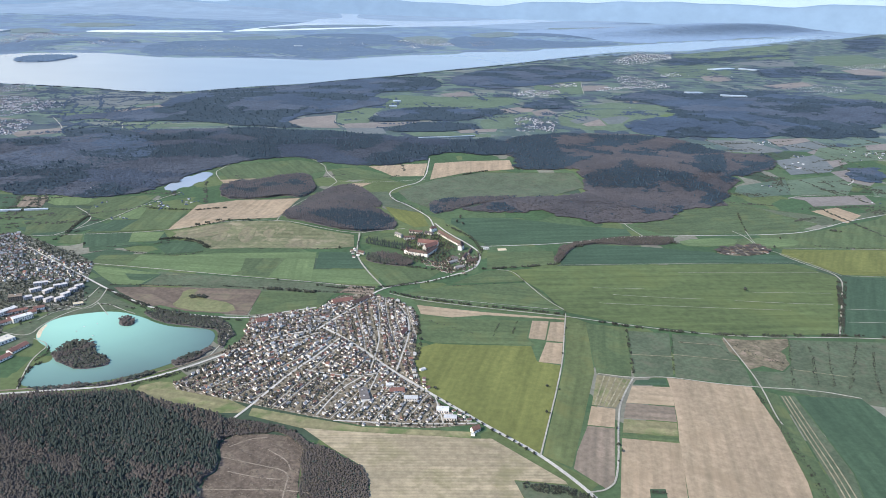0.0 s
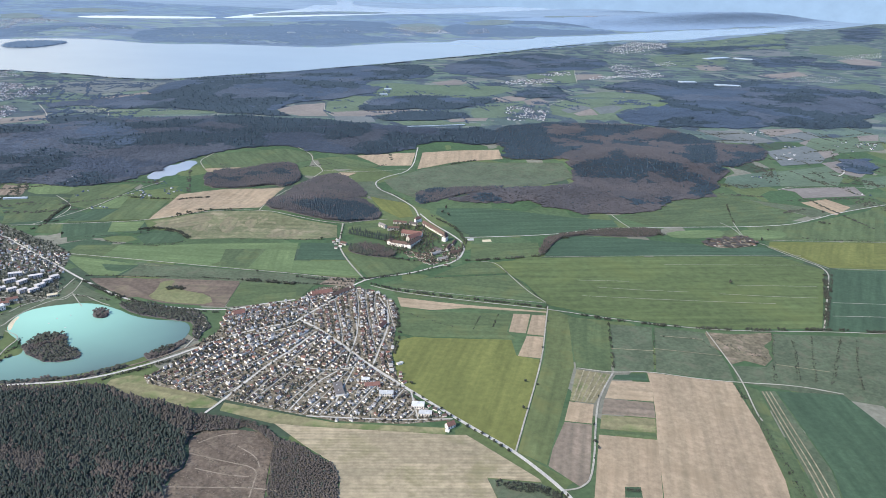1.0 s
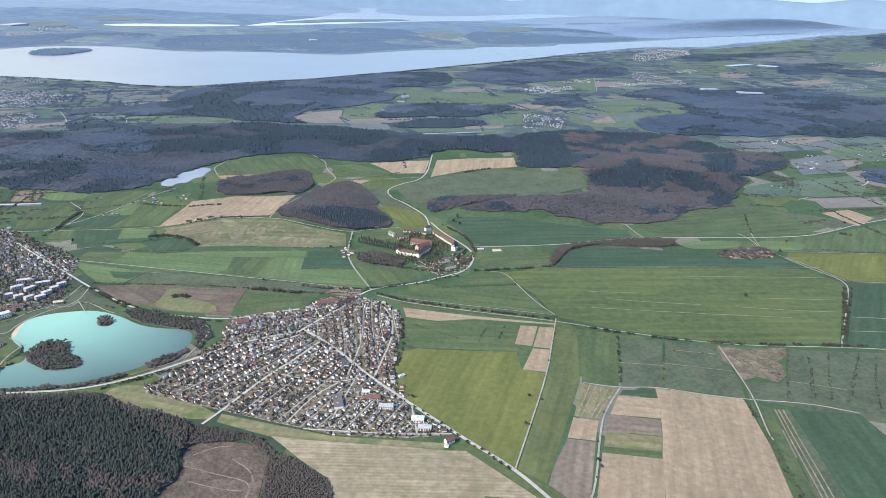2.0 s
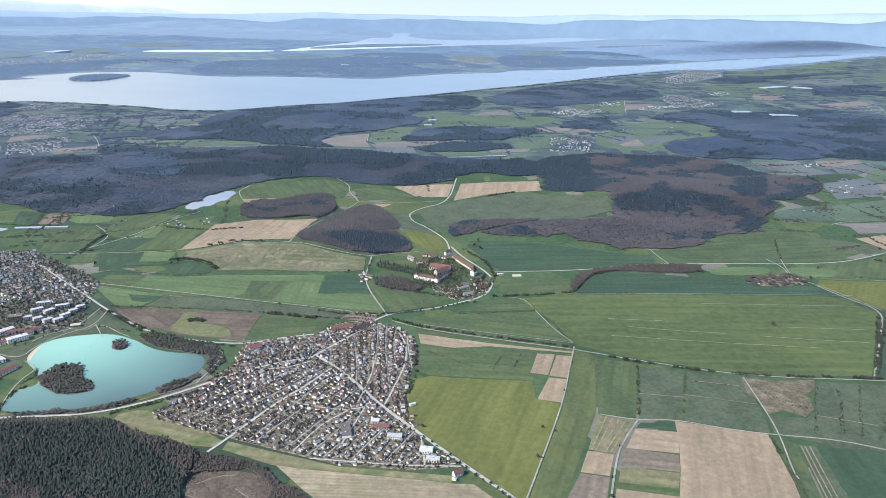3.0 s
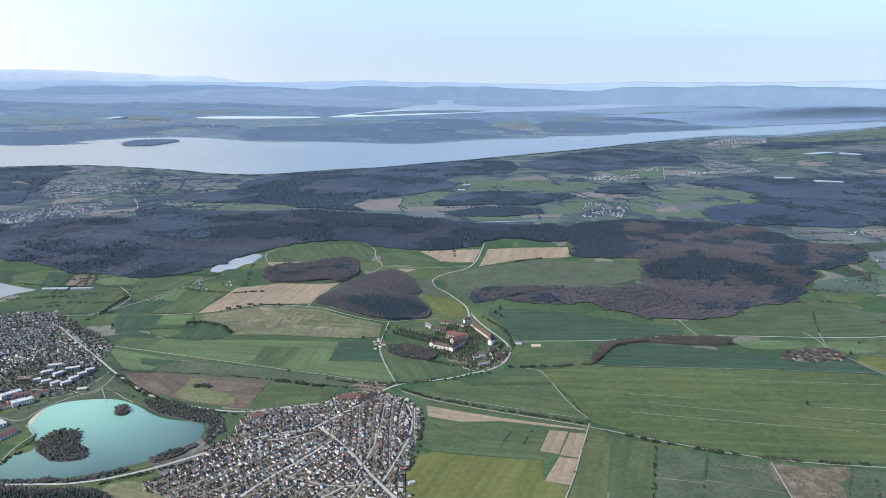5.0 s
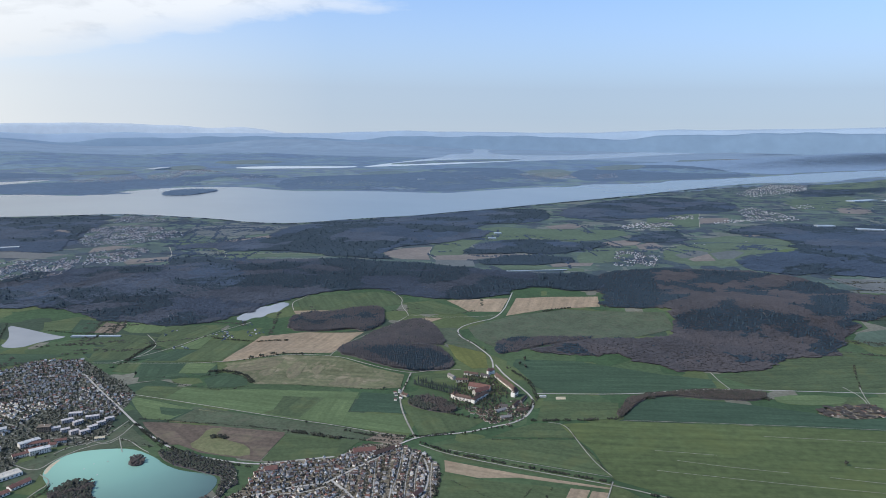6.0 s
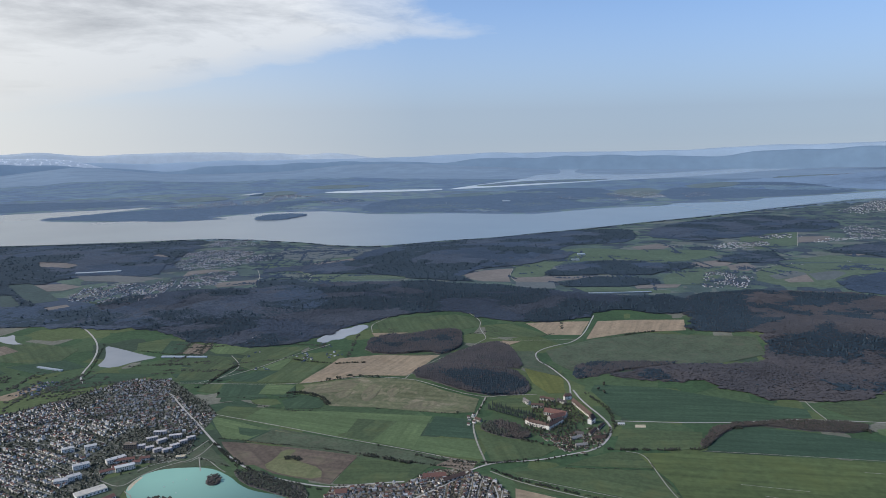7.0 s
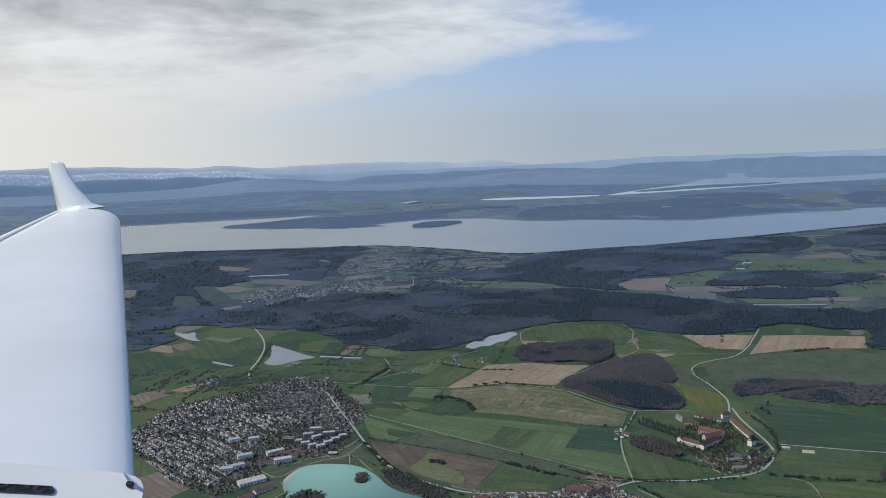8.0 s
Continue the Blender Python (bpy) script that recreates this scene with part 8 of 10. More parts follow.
town_mesh("far_houses", "houses by the pond road of white houses", plots([(-222.4, 258.9), (-218.7, 274.5), (-205.2, 267.6), (-212.2, 254.1)], 2.47, math.radians(-23), [], 41, 0.22), 41, 0.66, wall=FAR_WALL, roof=FAR_ROOF)
town_mesh("far_houses", "far village on the slope of white houses", plots([(462.9, 949.6), (512.9, 982.1), (553.7, 972.8), (499.7, 888.8), (447.2, 867.7)], 5.4, math.radians(-23), [], 42, 0.22), 42, 0.7, wall=FAR_WALL, roof=FAR_ROOF)
town_mesh("far_houses", "far shore town of white houses", plots([(-799.1, 1396.6), (-757.2, 1446.5), (-802, 1578.2), (-712.5, 1361.9), (-725.7, 1288.1)], 7.0, math.radians(-23), [], 43, 0.22), 43, 1.6, wall=FAR_WALL, roof=FAR_ROOF)
town_mesh("far_houses", "far shore village of white houses", plots([(-74.2, 1783), (19.2, 1905.7), (69.4, 1690.8), (-26.5, 1520.2)], 7.0, math.radians(-23), [], 44, 0.22), 44, 1.28, wall=FAR_WALL, roof=FAR_ROOF)
town_mesh("far_houses", "far shore town of white houses", plots([(-862.9, 1336), (-830.5, 1410.9), (-747.8, 1308), (-770.8, 1210.5)], 7.0, math.radians(-23), [], 45, 0.22), 45, 1.44, wall=FAR_WALL, roof=FAR_ROOF)
town_mesh("far_houses", "far village of white houses", plots([(751.1, 1345.6), (910.9, 1473.9), (819.5, 1324), (724.9, 1262.2)], 5.328, math.radians(-23), [], 46, 0.22), 46, 0.96, wall=FAR_WALL, roof=FAR_ROOF)
town_mesh("far_houses", "farms of white houses", plots([(239.5, 540.9), (257.8, 548), (247.4, 529.7), (237, 530.1)], 3.8, math.radians(-23), [], 47, 0.22), 47, 1.06, wall=FAR_WALL, roof=FAR_ROOF)
town_mesh("far_houses", "farms of white houses", plots([(223.6, 464.7), (250.9, 477.8), (237, 450.3), (222.5, 450.7)], 5.7, math.radians(-23), [], 48, 0.22), 48, 0.99, wall=FAR_WALL, roof=FAR_ROOF)
town_mesh("far_houses", "farms on the right of white houses", plots([(308.1, 513.6), (324.8, 511.8), (308.5, 484.9), (298.2, 492.9)], 4.75, math.radians(-23), [], 49, 0.22), 49, 0.99, wall=FAR_WALL, roof=FAR_ROOF)
# ---------------------------------------------------------------- the abbey estate
block("palace_wing", "long white baroque palace wing with a red-brown roof", "palace", (-12.5, 272.3), (-6.2, 270.0), 1.6, 1.4, r=0.7, roof="hip", top=BROWNTILE, wall=PLASTER, bays=12, floors=3)
block("palace_wing", "white baroque palace wing with gabled end", "palace", (-4.9, 269.3), (-0.8, 278.0), 1.6, 1.4, r=0.7, roof="hip", top=BROWNTILE, wall=PLASTER, bays=10, floors=3)
block("palace_wing", "cream palace end pavilion with a steep roof", "palace", (-12.6, 272.9), (-11.3, 275.4), 1.6, 1.4, r=0.8, roof="hip", top=BROWNTILE, wall=PLASTER, bays=4, floors=3)
block("abbey_church", "tall abbey church with a big red clay roof", "church", (-8.8, 283.6), (-0.8, 281.5), 2.4, 1.4, r=1.1, top=REDTILE, wall=CREAM, bays=9, floors=1)
block("abbey_church", "lower choir of the abbey church with a red roof", "church", (-5.3, 276.9), (-0.8, 281.5), 2.0, 1.4, r=1.0, top=REDTILE, wall=CREAM, bays=6, floors=1)
block("stable", "very long low stable range with a white wall", "stable", (-0.4, 299.5), (8.2, 283.7), 1.6, 0.9, r=0.9, top=BROWNTILE, wall=PLASTER, bays=24, floors=1)
block("gatehouse", "white baroque gatehouse of the estate", "gatehouse", (-3.0, 301.5), (-0.6, 303.5), 1.2, 1.6, r=0.8, roof="hip", top=ROOF, wall=PLASTER, bays=5, floors=2)
block("tower_house", "small tower-like house with a steep roof", "house", (8.8, 278.2), (10.0, 280.7), 1.6, 1.9, r=1.5, roof="hip", top=ROOF, wall=PLASTER, bays=3, floors=2)
block("estate_house", "estate house with a brown tile roof and pale walls", "house", (-14.5, 290.2), (-9.8, 290.7), 1.5, 1.1, r=0.5, top=BROWNTILE, wall=CREAM, bays=4, floors=2, group="houses of the estate")
block("estate_house", "estate house with a brown tile roof and pale walls", "house", (-18.6, 295.7), (-15.9, 292.5), 1.3, 1.2, r=0.5, top=ROOF, wall=CREAM, bays=4, floors=2, group="houses of the estate")
block("estate_house", "estate house with a brown tile roof and pale walls", "house", (-12.6, 299.8), (-7.0, 298.6), 1.3, 0.9, r=0.5, top=BROWNTILE, wall=CREAM, bays=4, floors=2, group="houses of the estate")
block("estate_house", "estate house with a brown tile roof and pale walls", "house", (4.2, 267.3), (6.9, 267.0), 1.2, 0.7, r=0.5, top=ROOF, wall=CREAM, bays=4, floors=2, group="houses of the estate")
block("estate_house", "estate house with a brown tile roof and pale walls", "house", (9.4, 267.6), (10.9, 273.2), 1.1, 0.7, r=0.5, top=BROWNTILE, wall=CREAM, bays=4, floors=2, group="houses of the estate")
block("estate_house", "estate house with a brown tile roof and pale walls", "house", (3.6, 262.1), (6.7, 264.9), 1.0, 0.6, r=0.5, top=ROOF, wall=CREAM, bays=4, floors=2, group="houses of the estate")
block("estate_house", "estate house with a brown tile roof and pale walls", "house", (10.1, 263.7), (14.4, 266.8), 0.9, 0.5, r=0.5, top=BROWNTILE, wall=CREAM, bays=4, floors=2, group="houses of the estate")
block("estate_house", "estate house with a brown tile roof and pale walls", "house", (5.5, 256.8), (9.0, 258.6), 1.0, 0.6, r=0.5, top=ROOF, wall=CREAM, bays=4, floors=2, group="houses of the estate")
block("estate_house", "estate house with a brown tile roof and pale walls", "house", (11.7, 273.4), (13.3, 279.3), 0.9, 0.5, r=0.5, top=BROWNTILE, wall=CREAM, bays=4, floors=2, group="houses of the estate")
block("estate_house", "estate house with a brown tile roof and pale walls", "house", (-5.9, 298.8), (-2.5, 297.0), 1.0, 0.9, r=0.5, top=ROOF, wall=CREAM, bays=4, floors=2, group="houses of the estate")
block("estate_house", "estate house with a brown tile roof and pale walls", "house", (-32.0, 272.0), (-29.7, 270.9), 1.0, 0.8, r=0.5, top=BROWNTILE, wall=CREAM, bays=4, floors=2, group="houses of the estate")
town_mesh("estate_cottages", "small cottages of the estate with brown roofs", plots([(-9.3, 262.5), (-6.2, 266.5), (1.6, 266), (5, 273), (9, 276), (14.3, 270.8), (14.6, 264), (10.1, 252.9), (4, 248.4), (-1.7, 256.4)], 1.55, 0.4, [], 51, 0.15), 51, 0.62, wall=CREAM, roof=BROWNTILE)
town_mesh("estate_cottages", "dark-roofed cottages beside the estate wall", plots([(-8, 286), (-2, 296), (1, 290), (-2, 284)], 1.7, 0.4, [], 52, 0.2), 52, 0.62, wall=CREAM)
town_mesh("farm_houses", "small farm houses by a lane", plots([(-37.5, 277.3), (-32.7, 280.6), (-30.1, 272.1), (-33.4, 266.8)], 2.2, 0.4, [], 53, 0.2), 53, 0.9)
block("sales_hall", "long grey hall with a row of skylights", "hall", (-19.6, 162.0), (-21.0, 167.5), 2.2, 0.7, roof="flat", top=ROOF, bays=6, floors=1)
block("apartment_block", "white flat-roofed block of flats", "flats", (-11.2, 161.7), (-7.7, 161.8), 1.6, 0.9, roof="flat", bays=8, floors=2)
block("workshop", "white flat-roofed workshop by the road", "hall", (-3.2, 156.7), (-0.2, 156.5), 2.0, 0.8, roof="flat", bays=5, floors=1)
block("workshop", "pale workshop with a grey roof", "hall", (-1.5, 153.5), (1.6, 153.3), 1.6, 0.7, roof="flat", bays=5, floors=1)
block("market_hall", "long market hall with a dark red roof", "hall", (-14.9, 165.7), (-11.2, 166.4), 1.8, 0.6, r=0.5, top=REDTILE, bays=6, floors=1)
block("market_hall", "white canopy roof by the street", "hall", (-16.0, 168.8), (-14.0, 168.9), 1.2, 0.6, roof="flat", bays=4, floors=1)
block("farmhouse", "brick-red farmhouse beside the road", "house", (5.3, 148.1), (7.0, 149.3), 1.3, 0.8, r=0.7, top=REDTILE, bays=3, floors=2)
block("shed", "small pale shed beside the farmhouse", "shed", (4.6, 147.2), (5.5, 147.0), 0.6, 0.4, roof="flat")
block("nursery_shed", "small white shed at the field edge", "shed", (-7.0, 177.6), (-5.6, 178.6), 0.8, 0.4, roof="flat")
block("farm_barn", "long farm building with a red-brown roof", "barn", (-35.7, 221.5), (-29.5, 224.1), 1.8, 0.8, r=0.8, top=REDTILE, bays=6, floors=1)
block("farm_barn", "farm building with a brown roof", "barn", (-29.2, 220.9), (-24.1, 226.8), 1.4, 0.7, r=0.7, top=BROWNTILE, bays=5, floors=1)
block("sports_hall", "small white sports hall beside a court", "hall", (17.9, 279.9), (20.2, 280.4), 1.0, 0.5, roof="flat", bays=3, floors=1)
block("school", "white school with a red roof", "school", (-56.8, 205.3), (-53.7, 206.7), 1.8, 0.9, r=0.8, top=REDTILE, bays=6, floors=2)
block("barn", "orange-roofed barn among village houses", "barn", (-12.6, 198.6), (-11.0, 202.1), 1.4, 0.8, r=0.7, top=REDTILE)
block("sports_hall", "sports hall with a broad cream roof", "hall", (-126.3, 185.1), (-122.0, 192.3), 3.4, 0.9, roof="flat", top=CREAM, bays=8, floors=1)
block("sports_hall", "long hall with a brick-red roof", "hall", (-118.3, 183.4), (-116.5, 188.9), 2.2, 0.7, r=0.5, top=REDTILE, bays=6, floors=1)
block("sports_hall", "hall with a brick-red roof", "hall", (-119.4, 177.8), (-117.6, 182.1), 2.0, 0.7, r=0.4, top=REDTILE, bays=5, floors=1)
block("brick_block", "dark brick block with a flat roof", "hall", (-137.7, 218.3), (-134.1, 219.8), 2.4, 1.7, roof="flat", top=BROWN, wall=BROWN, bays=6, floors=3)
block("apartment_block", "pale pinkish block of flats with a flat roof", "flats", (-133.7, 219.8), (-131.6, 221.3), 1.5, 1.1, roof="flat", wall=FLATS, top=FLATS, bays=5, floors=3, group="flats by the lake")
block("apartment_block", "pale pinkish block of flats with a flat roof", "flats", (-129.8, 219.1), (-128.0, 221.1), 1.5, 1.1, roof="flat", wall=FLATS, top=FLATS, bays=5, floors=3, group="flats by the lake")
block("apartment_block", "pale pinkish block of flats with a flat roof", "flats", (-126.0, 218.4), (-124.6, 220.8), 1.5, 1.1, roof="flat", wall=FLATS, top=FLATS, bays=5, floors=3, group="flats by the lake")
block("apartment_block", "pale pinkish block of flats with a flat roof", "flats", (-123.1, 219.0), (-121.3, 221.4), 1.5, 1.1, roof="flat", wall=FLATS, top=FLATS, bays=5, floors=3, group="flats by the lake")
block("apartment_block", "pale pinkish block of flats with a flat roof", "flats", (-122.7, 222.7), (-121.2, 225.2), 1.5, 1.1, roof="flat", wall=FLATS, top=FLATS, bays=5, floors=3, group="flats by the lake")
block("apartment_block", "pale pinkish block of flats with a flat roof", "flats", (-122.2, 226.6), (-120.6, 228.6), 1.5, 1.1, roof="flat", wall=FLATS, top=FLATS, bays=5, floors=3, group="flats by the lake")
block("apartment_block", "pale pinkish block of flats with a flat roof", "flats", (-121.7, 230.0), (-119.9, 232.1), 1.5, 1.1, roof="flat", wall=FLATS, top=FLATS, bays=5, floors=3, group="flats by the lake")
block("apartment_block", "pale pinkish block of flats with a flat roof", "flats", (-134.5, 225.9), (-132.1, 228.5), 1.5, 1.1, roof="flat", wall=FLATS, top=FLATS, bays=5, floors=3, group="flats by the lake")
block("apartment_block", "pale pinkish block of flats with a flat roof", "flats", (-129.6, 225.2), (-128.1, 228.2), 1.5, 1.1, roof="flat", wall=FLATS, top=FLATS, bays=5, floors=3, group="flats by the lake")
block("apartment_block", "pale pinkish block of flats with a flat roof", "flats", (-129.0, 230.1), (-125.5, 232.3), 1.5, 1.1, roof="flat", wall=FLATS, top=FLATS, bays=5, floors=3, group="flats by the lake")
block("apartment_block", "pale pinkish block of flats with a flat roof", "flats", (-136.4, 231.7), (-132.6, 233.4), 1.5, 1.1, roof="flat", wall=FLATS, top=FLATS, bays=5, floors=3, group="flats by the lake")
block("school_building", "white school building with a red-brown roof", "school", (-133.2, 208.1), (-128.2, 211.7), 1.6, 0.9, r=0.4, top=REDTILE, bays=7, floors=2, group="school by the lake")
block("school_building", "white school building with a red-brown roof", "school", (-130.2, 204.1), (-127.5, 207.5), 1.6, 0.9, r=0.4, top=REDTILE, bays=7, floors=2, group="school by the lake")
block("school_building", "white school building with a red-brown roof", "school", (-131.4, 200.1), (-128.7, 203.4), 1.6, 0.9, r=0.4, top=REDTILE, bays=7, floors=2, group="school by the lake")
block("school_building", "white school building with a red-brown roof", "school", (-126.6, 211.8), (-124.0, 213.6), 1.6, 0.9, r=0.4, top=REDTILE, bays=7, floors=2, group="school by the lake")
block("school_building", "white school building with a red-brown roof", "school", (-127.0, 209.2), (-124.9, 210.1), 1.6, 0.9, r=0.4, top=REDTILE, bays=7, floors=2, group="school by the lake")
block("large_building", "large white building with a flat roof", "building", (-141.6, 200.6), (-138.6, 204.3), 2.0, 1.4, roof="flat", bays=9, floors=3, group="large buildings of the town")
block("large_building", "large white building with a flat roof", "building", (-137.3, 193.7), (-135.2, 197.0), 2.0, 1.4, roof="flat", bays=9, floors=3, group="large buildings of the town")
block("large_building", "large white building with a flat roof", "building", (-139.4, 190.5), (-136.5, 192.8), 2.0, 1.4, roof="flat", bays=9, floors=3, group="large buildings of the town")
block("large_building", "large white building with a flat roof", "building", (-134.3, 206.7), (-131.2, 211.8), 2.0, 1.4, roof="flat", bays=9, floors=3, group="large buildings of the town")
block("large_building", "large white building with a flat roof", "building", (-128.0, 202.8), (-124.3, 207.1), 2.0, 1.4, roof="flat", bays=9, floors=3, group="large buildings of the town")
block("large_building", "large white building with a flat roof", "building", (-149.3, 214.1), (-146.7, 216.7), 2.0, 1.4, roof="flat", bays=9, floors=3, group="large buildings of the town")
block("large_building", "large white building with a flat roof", "building", (-154.9, 210.4), (-152.6, 213.3), 2.0, 1.4, roof="flat", bays=9, floors=3, group="large buildings of the town")
block("beach_house", "cream bathing pavilion with a flat roof", "pavilion", (-116.5, 216.2), (-114.0, 217.6), 1.6, 0.6, roof="flat", top=SAND, wall=CREAM, bays=5, floors=1)
tagged(sheet("beach", rounded([(-116.9, 193.6), (-118.8, 198), (-118.7, 202.8), (-117.9, 202.6), (-117.6, 198.6), (-115.9, 193.8)], 2), SAND, 0.06), "narrow sandy bathing beach", "beach", kind="structure")
block("greenhouse", "long white greenhouse with a pale roof", "greenhouse", (-195.7, 315.9), (-185.0, 318.3), 2.0, 0.5, roof="flat", top=GLASSHOUSE, wall=GLASSHOUSE)
block("greenhouse", "long white greenhouse with a pale roof", "greenhouse", (-183.6, 318.6), (-174.3, 320.8), 1.6, 0.5, roof="flat", top=GLASSHOUSE, wall=GLASSHOUSE)
block("greenhouse", "long white greenhouse with a pale roof", "greenhouse", (-241.4, 288.3), (-226.3, 286.6), 1.2, 0.5, roof="flat", top=GLASSHOUSE, wall=GLASSHOUSE)
block("greenhouse", "far white greenhouse with a pale roof", "greenhouse", (-33.5, 687.5), (-27.3, 689.5), 5, 1, roof="flat", top=GLASSHOUSE, wall=GLASSHOUSE)
block("greenhouse", "far white greenhouse with a pale roof", "greenhouse", (-36.4, 659.8), (-30.0, 661.5), 4, 1, roof="flat", top=GLASSHOUSE, wall=GLASSHOUSE)
block("greenhouse", "far greenhouse field with a pale roof", "greenhouse", (452.1, 1172.9), (499.0, 1208.2), 14, 1.2, roof="flat", top=GLASSHOUSE, wall=GLASSHOUSE)
block("greenhouse", "far greenhouse field with a pale roof", "greenhouse", (503.9, 1209.9), (526.9, 1190.5), 12, 1.2, roof="flat", top=GLASSHOUSE, wall=GLASSHOUSE)
block("greenhouse", "far white halls with a pale roof", "greenhouse", (318.8, 803.3), (345.4, 799.5), 8, 1.5, roof="flat", top=GLASSHOUSE, wall=GLASSHOUSE)
block("greenhouse", "far white halls with a pale roof", "greenhouse", (293.0, 836.7), (312.1, 840.7), 8, 1.5, roof="flat", top=GLASSHOUSE, wall=GLASSHOUSE)
block("greenhouse", "far white hall with a pale roof", "greenhouse", (-252.7, 1464.5), (-238.9, 1469.2), 14, 2, roof="flat", top=GLASSHOUSE, wall=GLASSHOUSE)
block("greenhouse", "far white hall with a pale roof", "greenhouse", (-854.9, 1525.3), (-862.4, 1606.8), 24, 3, roof="flat", top=GLASSHOUSE, wall=GLASSHOUSE)
block("greenhouse", "greenhouses before the lake town with a pale roof", "greenhouse", (-424.2, 514.0), (-394.9, 532.4), 5, 0.8, roof="flat", top=GLASSHOUSE, wall=GLASSHOUSE)
block("greenhouse", "pale greenhouse strip with a pale roof", "greenhouse", (-10.1, 499.2), (29.8, 513.6), 1.4, 0.4, roof="flat", top=GLASSHOUSE, wall=GLASSHOUSE)
# ---------------------------------------------------------------- hedges and trees
hedge("hedge", "bushy hedge along a farm lane", [(-17.8, 233.5), (-8.1, 228), (14.2, 222.5), (39.4, 217.3)], 1.1, 0.5, 1.0, 1)
hedge("hedge", "bushy hedge along a farm lane", [(49.3, 212.1), (55.9, 209.4), (72.5, 205.6), (87.8, 203.9), (103.7, 203.7), (123, 204.9), (143, 203.7)], 1.4, 0.5, 1.0, 2)
hedge("hedge", "row of shrubs between pastures", [(56.7, 207.4), (54, 192.6), (50.9, 177.7)], 0.9, 0.6, 0.8, 3)
hedge("hedge", "row of shrubs between pastures", [(69.7, 203.9), (64.6, 186), (62.3, 177.7)], 0.7, 0.8, 0.5, 4)
hedge("hedge", "row of shrubs along a ditch", [(105.1, 201), (98.5, 185.5), (93, 172.5)], 1.0, 0.9, 0.7, 5)
hedge("hedge", "row of shrubs along a ditch", [(109.9, 197.8), (104.3, 184), (99.4, 172.7)], 1.0, 0.9, 0.7, 6)
hedge("hedge", "row of shrubs along a ditch", [(126, 200.7), (116.3, 184.4), (107.9, 171.5)], 1.0, 0.9, 0.7, 7)
hedge("hedge", "shrubs along the stream", [(81.4, 170.7), (80.5, 155.6), (79.1, 142.6), (78, 130.2), (76.5, 122.9)], 1.6, 0.9, 0.6, 8)
hedge("hedge", "shrubs beside the lane", [(151, 251.8), (137.1, 227.5), (125.1, 207)], 1.0, 0.6, 0.8, 9)
hedge("hedge", "hedge above the dark field", [(49.4, 284.5), (60.3, 291.9), (76.7, 299.9)], 1.2, 0.6, 0.9, 10)
hedge("hedge", "hedge along a ditch", [(3.7, 239.8), (17.8, 242.8), (29.2, 245)], 0.6, 0.5, 0.5, 11)
hedge("hedge", "hedge along a ditch", [(24.4, 257.4), (28.2, 253.5), (29.9, 245.6), (34.8, 234.7), (39.8, 219.1)], 0.5, 0.5, 0.5, 12)
hedge("hedge", "thick hedge beside the playing field", [(14.9, 257.4), (25.7, 259.3), (44.9, 264.8), (50.4, 276.9)], 1.5, 0.5, 1.0, 13)
hedge("hedge", "hedge along a track", [(-61, 233.8), (-54.2, 233.1), (-46.6, 233), (-34.9, 231.6)], 0.9, 0.5, 0.8, 14)
hedge("hedge", "hedge along the brown field", [(-110, 233.1), (-87.2, 235.4), (-60.3, 234.8)], 0.5, 0.6, 0.5, 15)
hedge("hedge", "bushes beside the straight road", [(-110.5, 229.6), (-92.1, 214.3), (-79.4, 209.7), (-60, 208.1)], 1.0, 0.5, 0.7, 16)
hedge("hedge", "hedge on the slope", [(-111.8, 279.1), (-106.1, 284.5), (-96.5, 280.7), (-90.7, 274.3)], 0.8, 0.5, 0.8, 17)
hedge("hedge", "hedge above the dry meadow", [(-104.3, 297.3), (-99.6, 300.8), (-89.5, 306.9), (-77.6, 308.1)], 0.8, 0.6, 0.8, 18)
hedge("hedge", "hedge along a brook", [(-133.5, 272.4), (-117.3, 276.2), (-107.5, 279.8)], 0.6, 0.7, 0.6, 19)
hedge("hedge", "hedge below the hill", [(-72.1, 275.2), (-54.7, 275.9), (-37.5, 277.3)], 0.6, 0.7, 0.6, 20)
hedge("hedge", "tree belt by the ridge farm", [(15.3, 408.8), (24.6, 416.1), (32.6, 420.6)], 1.5, 0.7, 1.2, 21)
hedge("hedge", "shrubs beside the olive field", [(-6.6, 211.7), (-1, 207.8), (7.4, 202.1), (10.8, 201.5)], 0.7, 0.7, 0.5, 22)
hedge("hedge", "shrub row in the meadow", [(14.6, 200.4), (17.4, 209.8)], 0.5, 0.5, 0.5, 23)
hedge("hedge", "shrub row in the meadow", [(20.6, 201.9), (23.2, 211.8)], 0.6, 0.5, 0.6, 24)
hedge("hedge", "trees round the estate", [(-12.6, 258.5), (-3.4, 256.1), (6.6, 254.9), (14.2, 266.9), (16.8, 279.2), (13.8, 295.1), (4, 311.9)], 1.5, 0.8, 1.1, 25)
tree_row([(-29.9, 284.9), (-11.9, 276.3)], 0.62, 1.15, "clipped trees of the park avenue", 81, 0.12, 1.0)
tree_row([(-29, 288.6), (-11.5, 280.4)], 0.62, 1.15, "clipped trees of the park avenue", 82, 0.12, 1.0)
hedge("hedge", "bushes by the village edge", [(-8.6, 213.8), (-7.1, 197.6), (-8.3, 183.4)], 1.0, 0.5, 0.8, 27)
hedge("hedge", "bushes behind the dry meadow", [(-80.8, 167.7), (-72.7, 173.2), (-63, 180.8)], 1.2, 0.5, 0.8, 28)
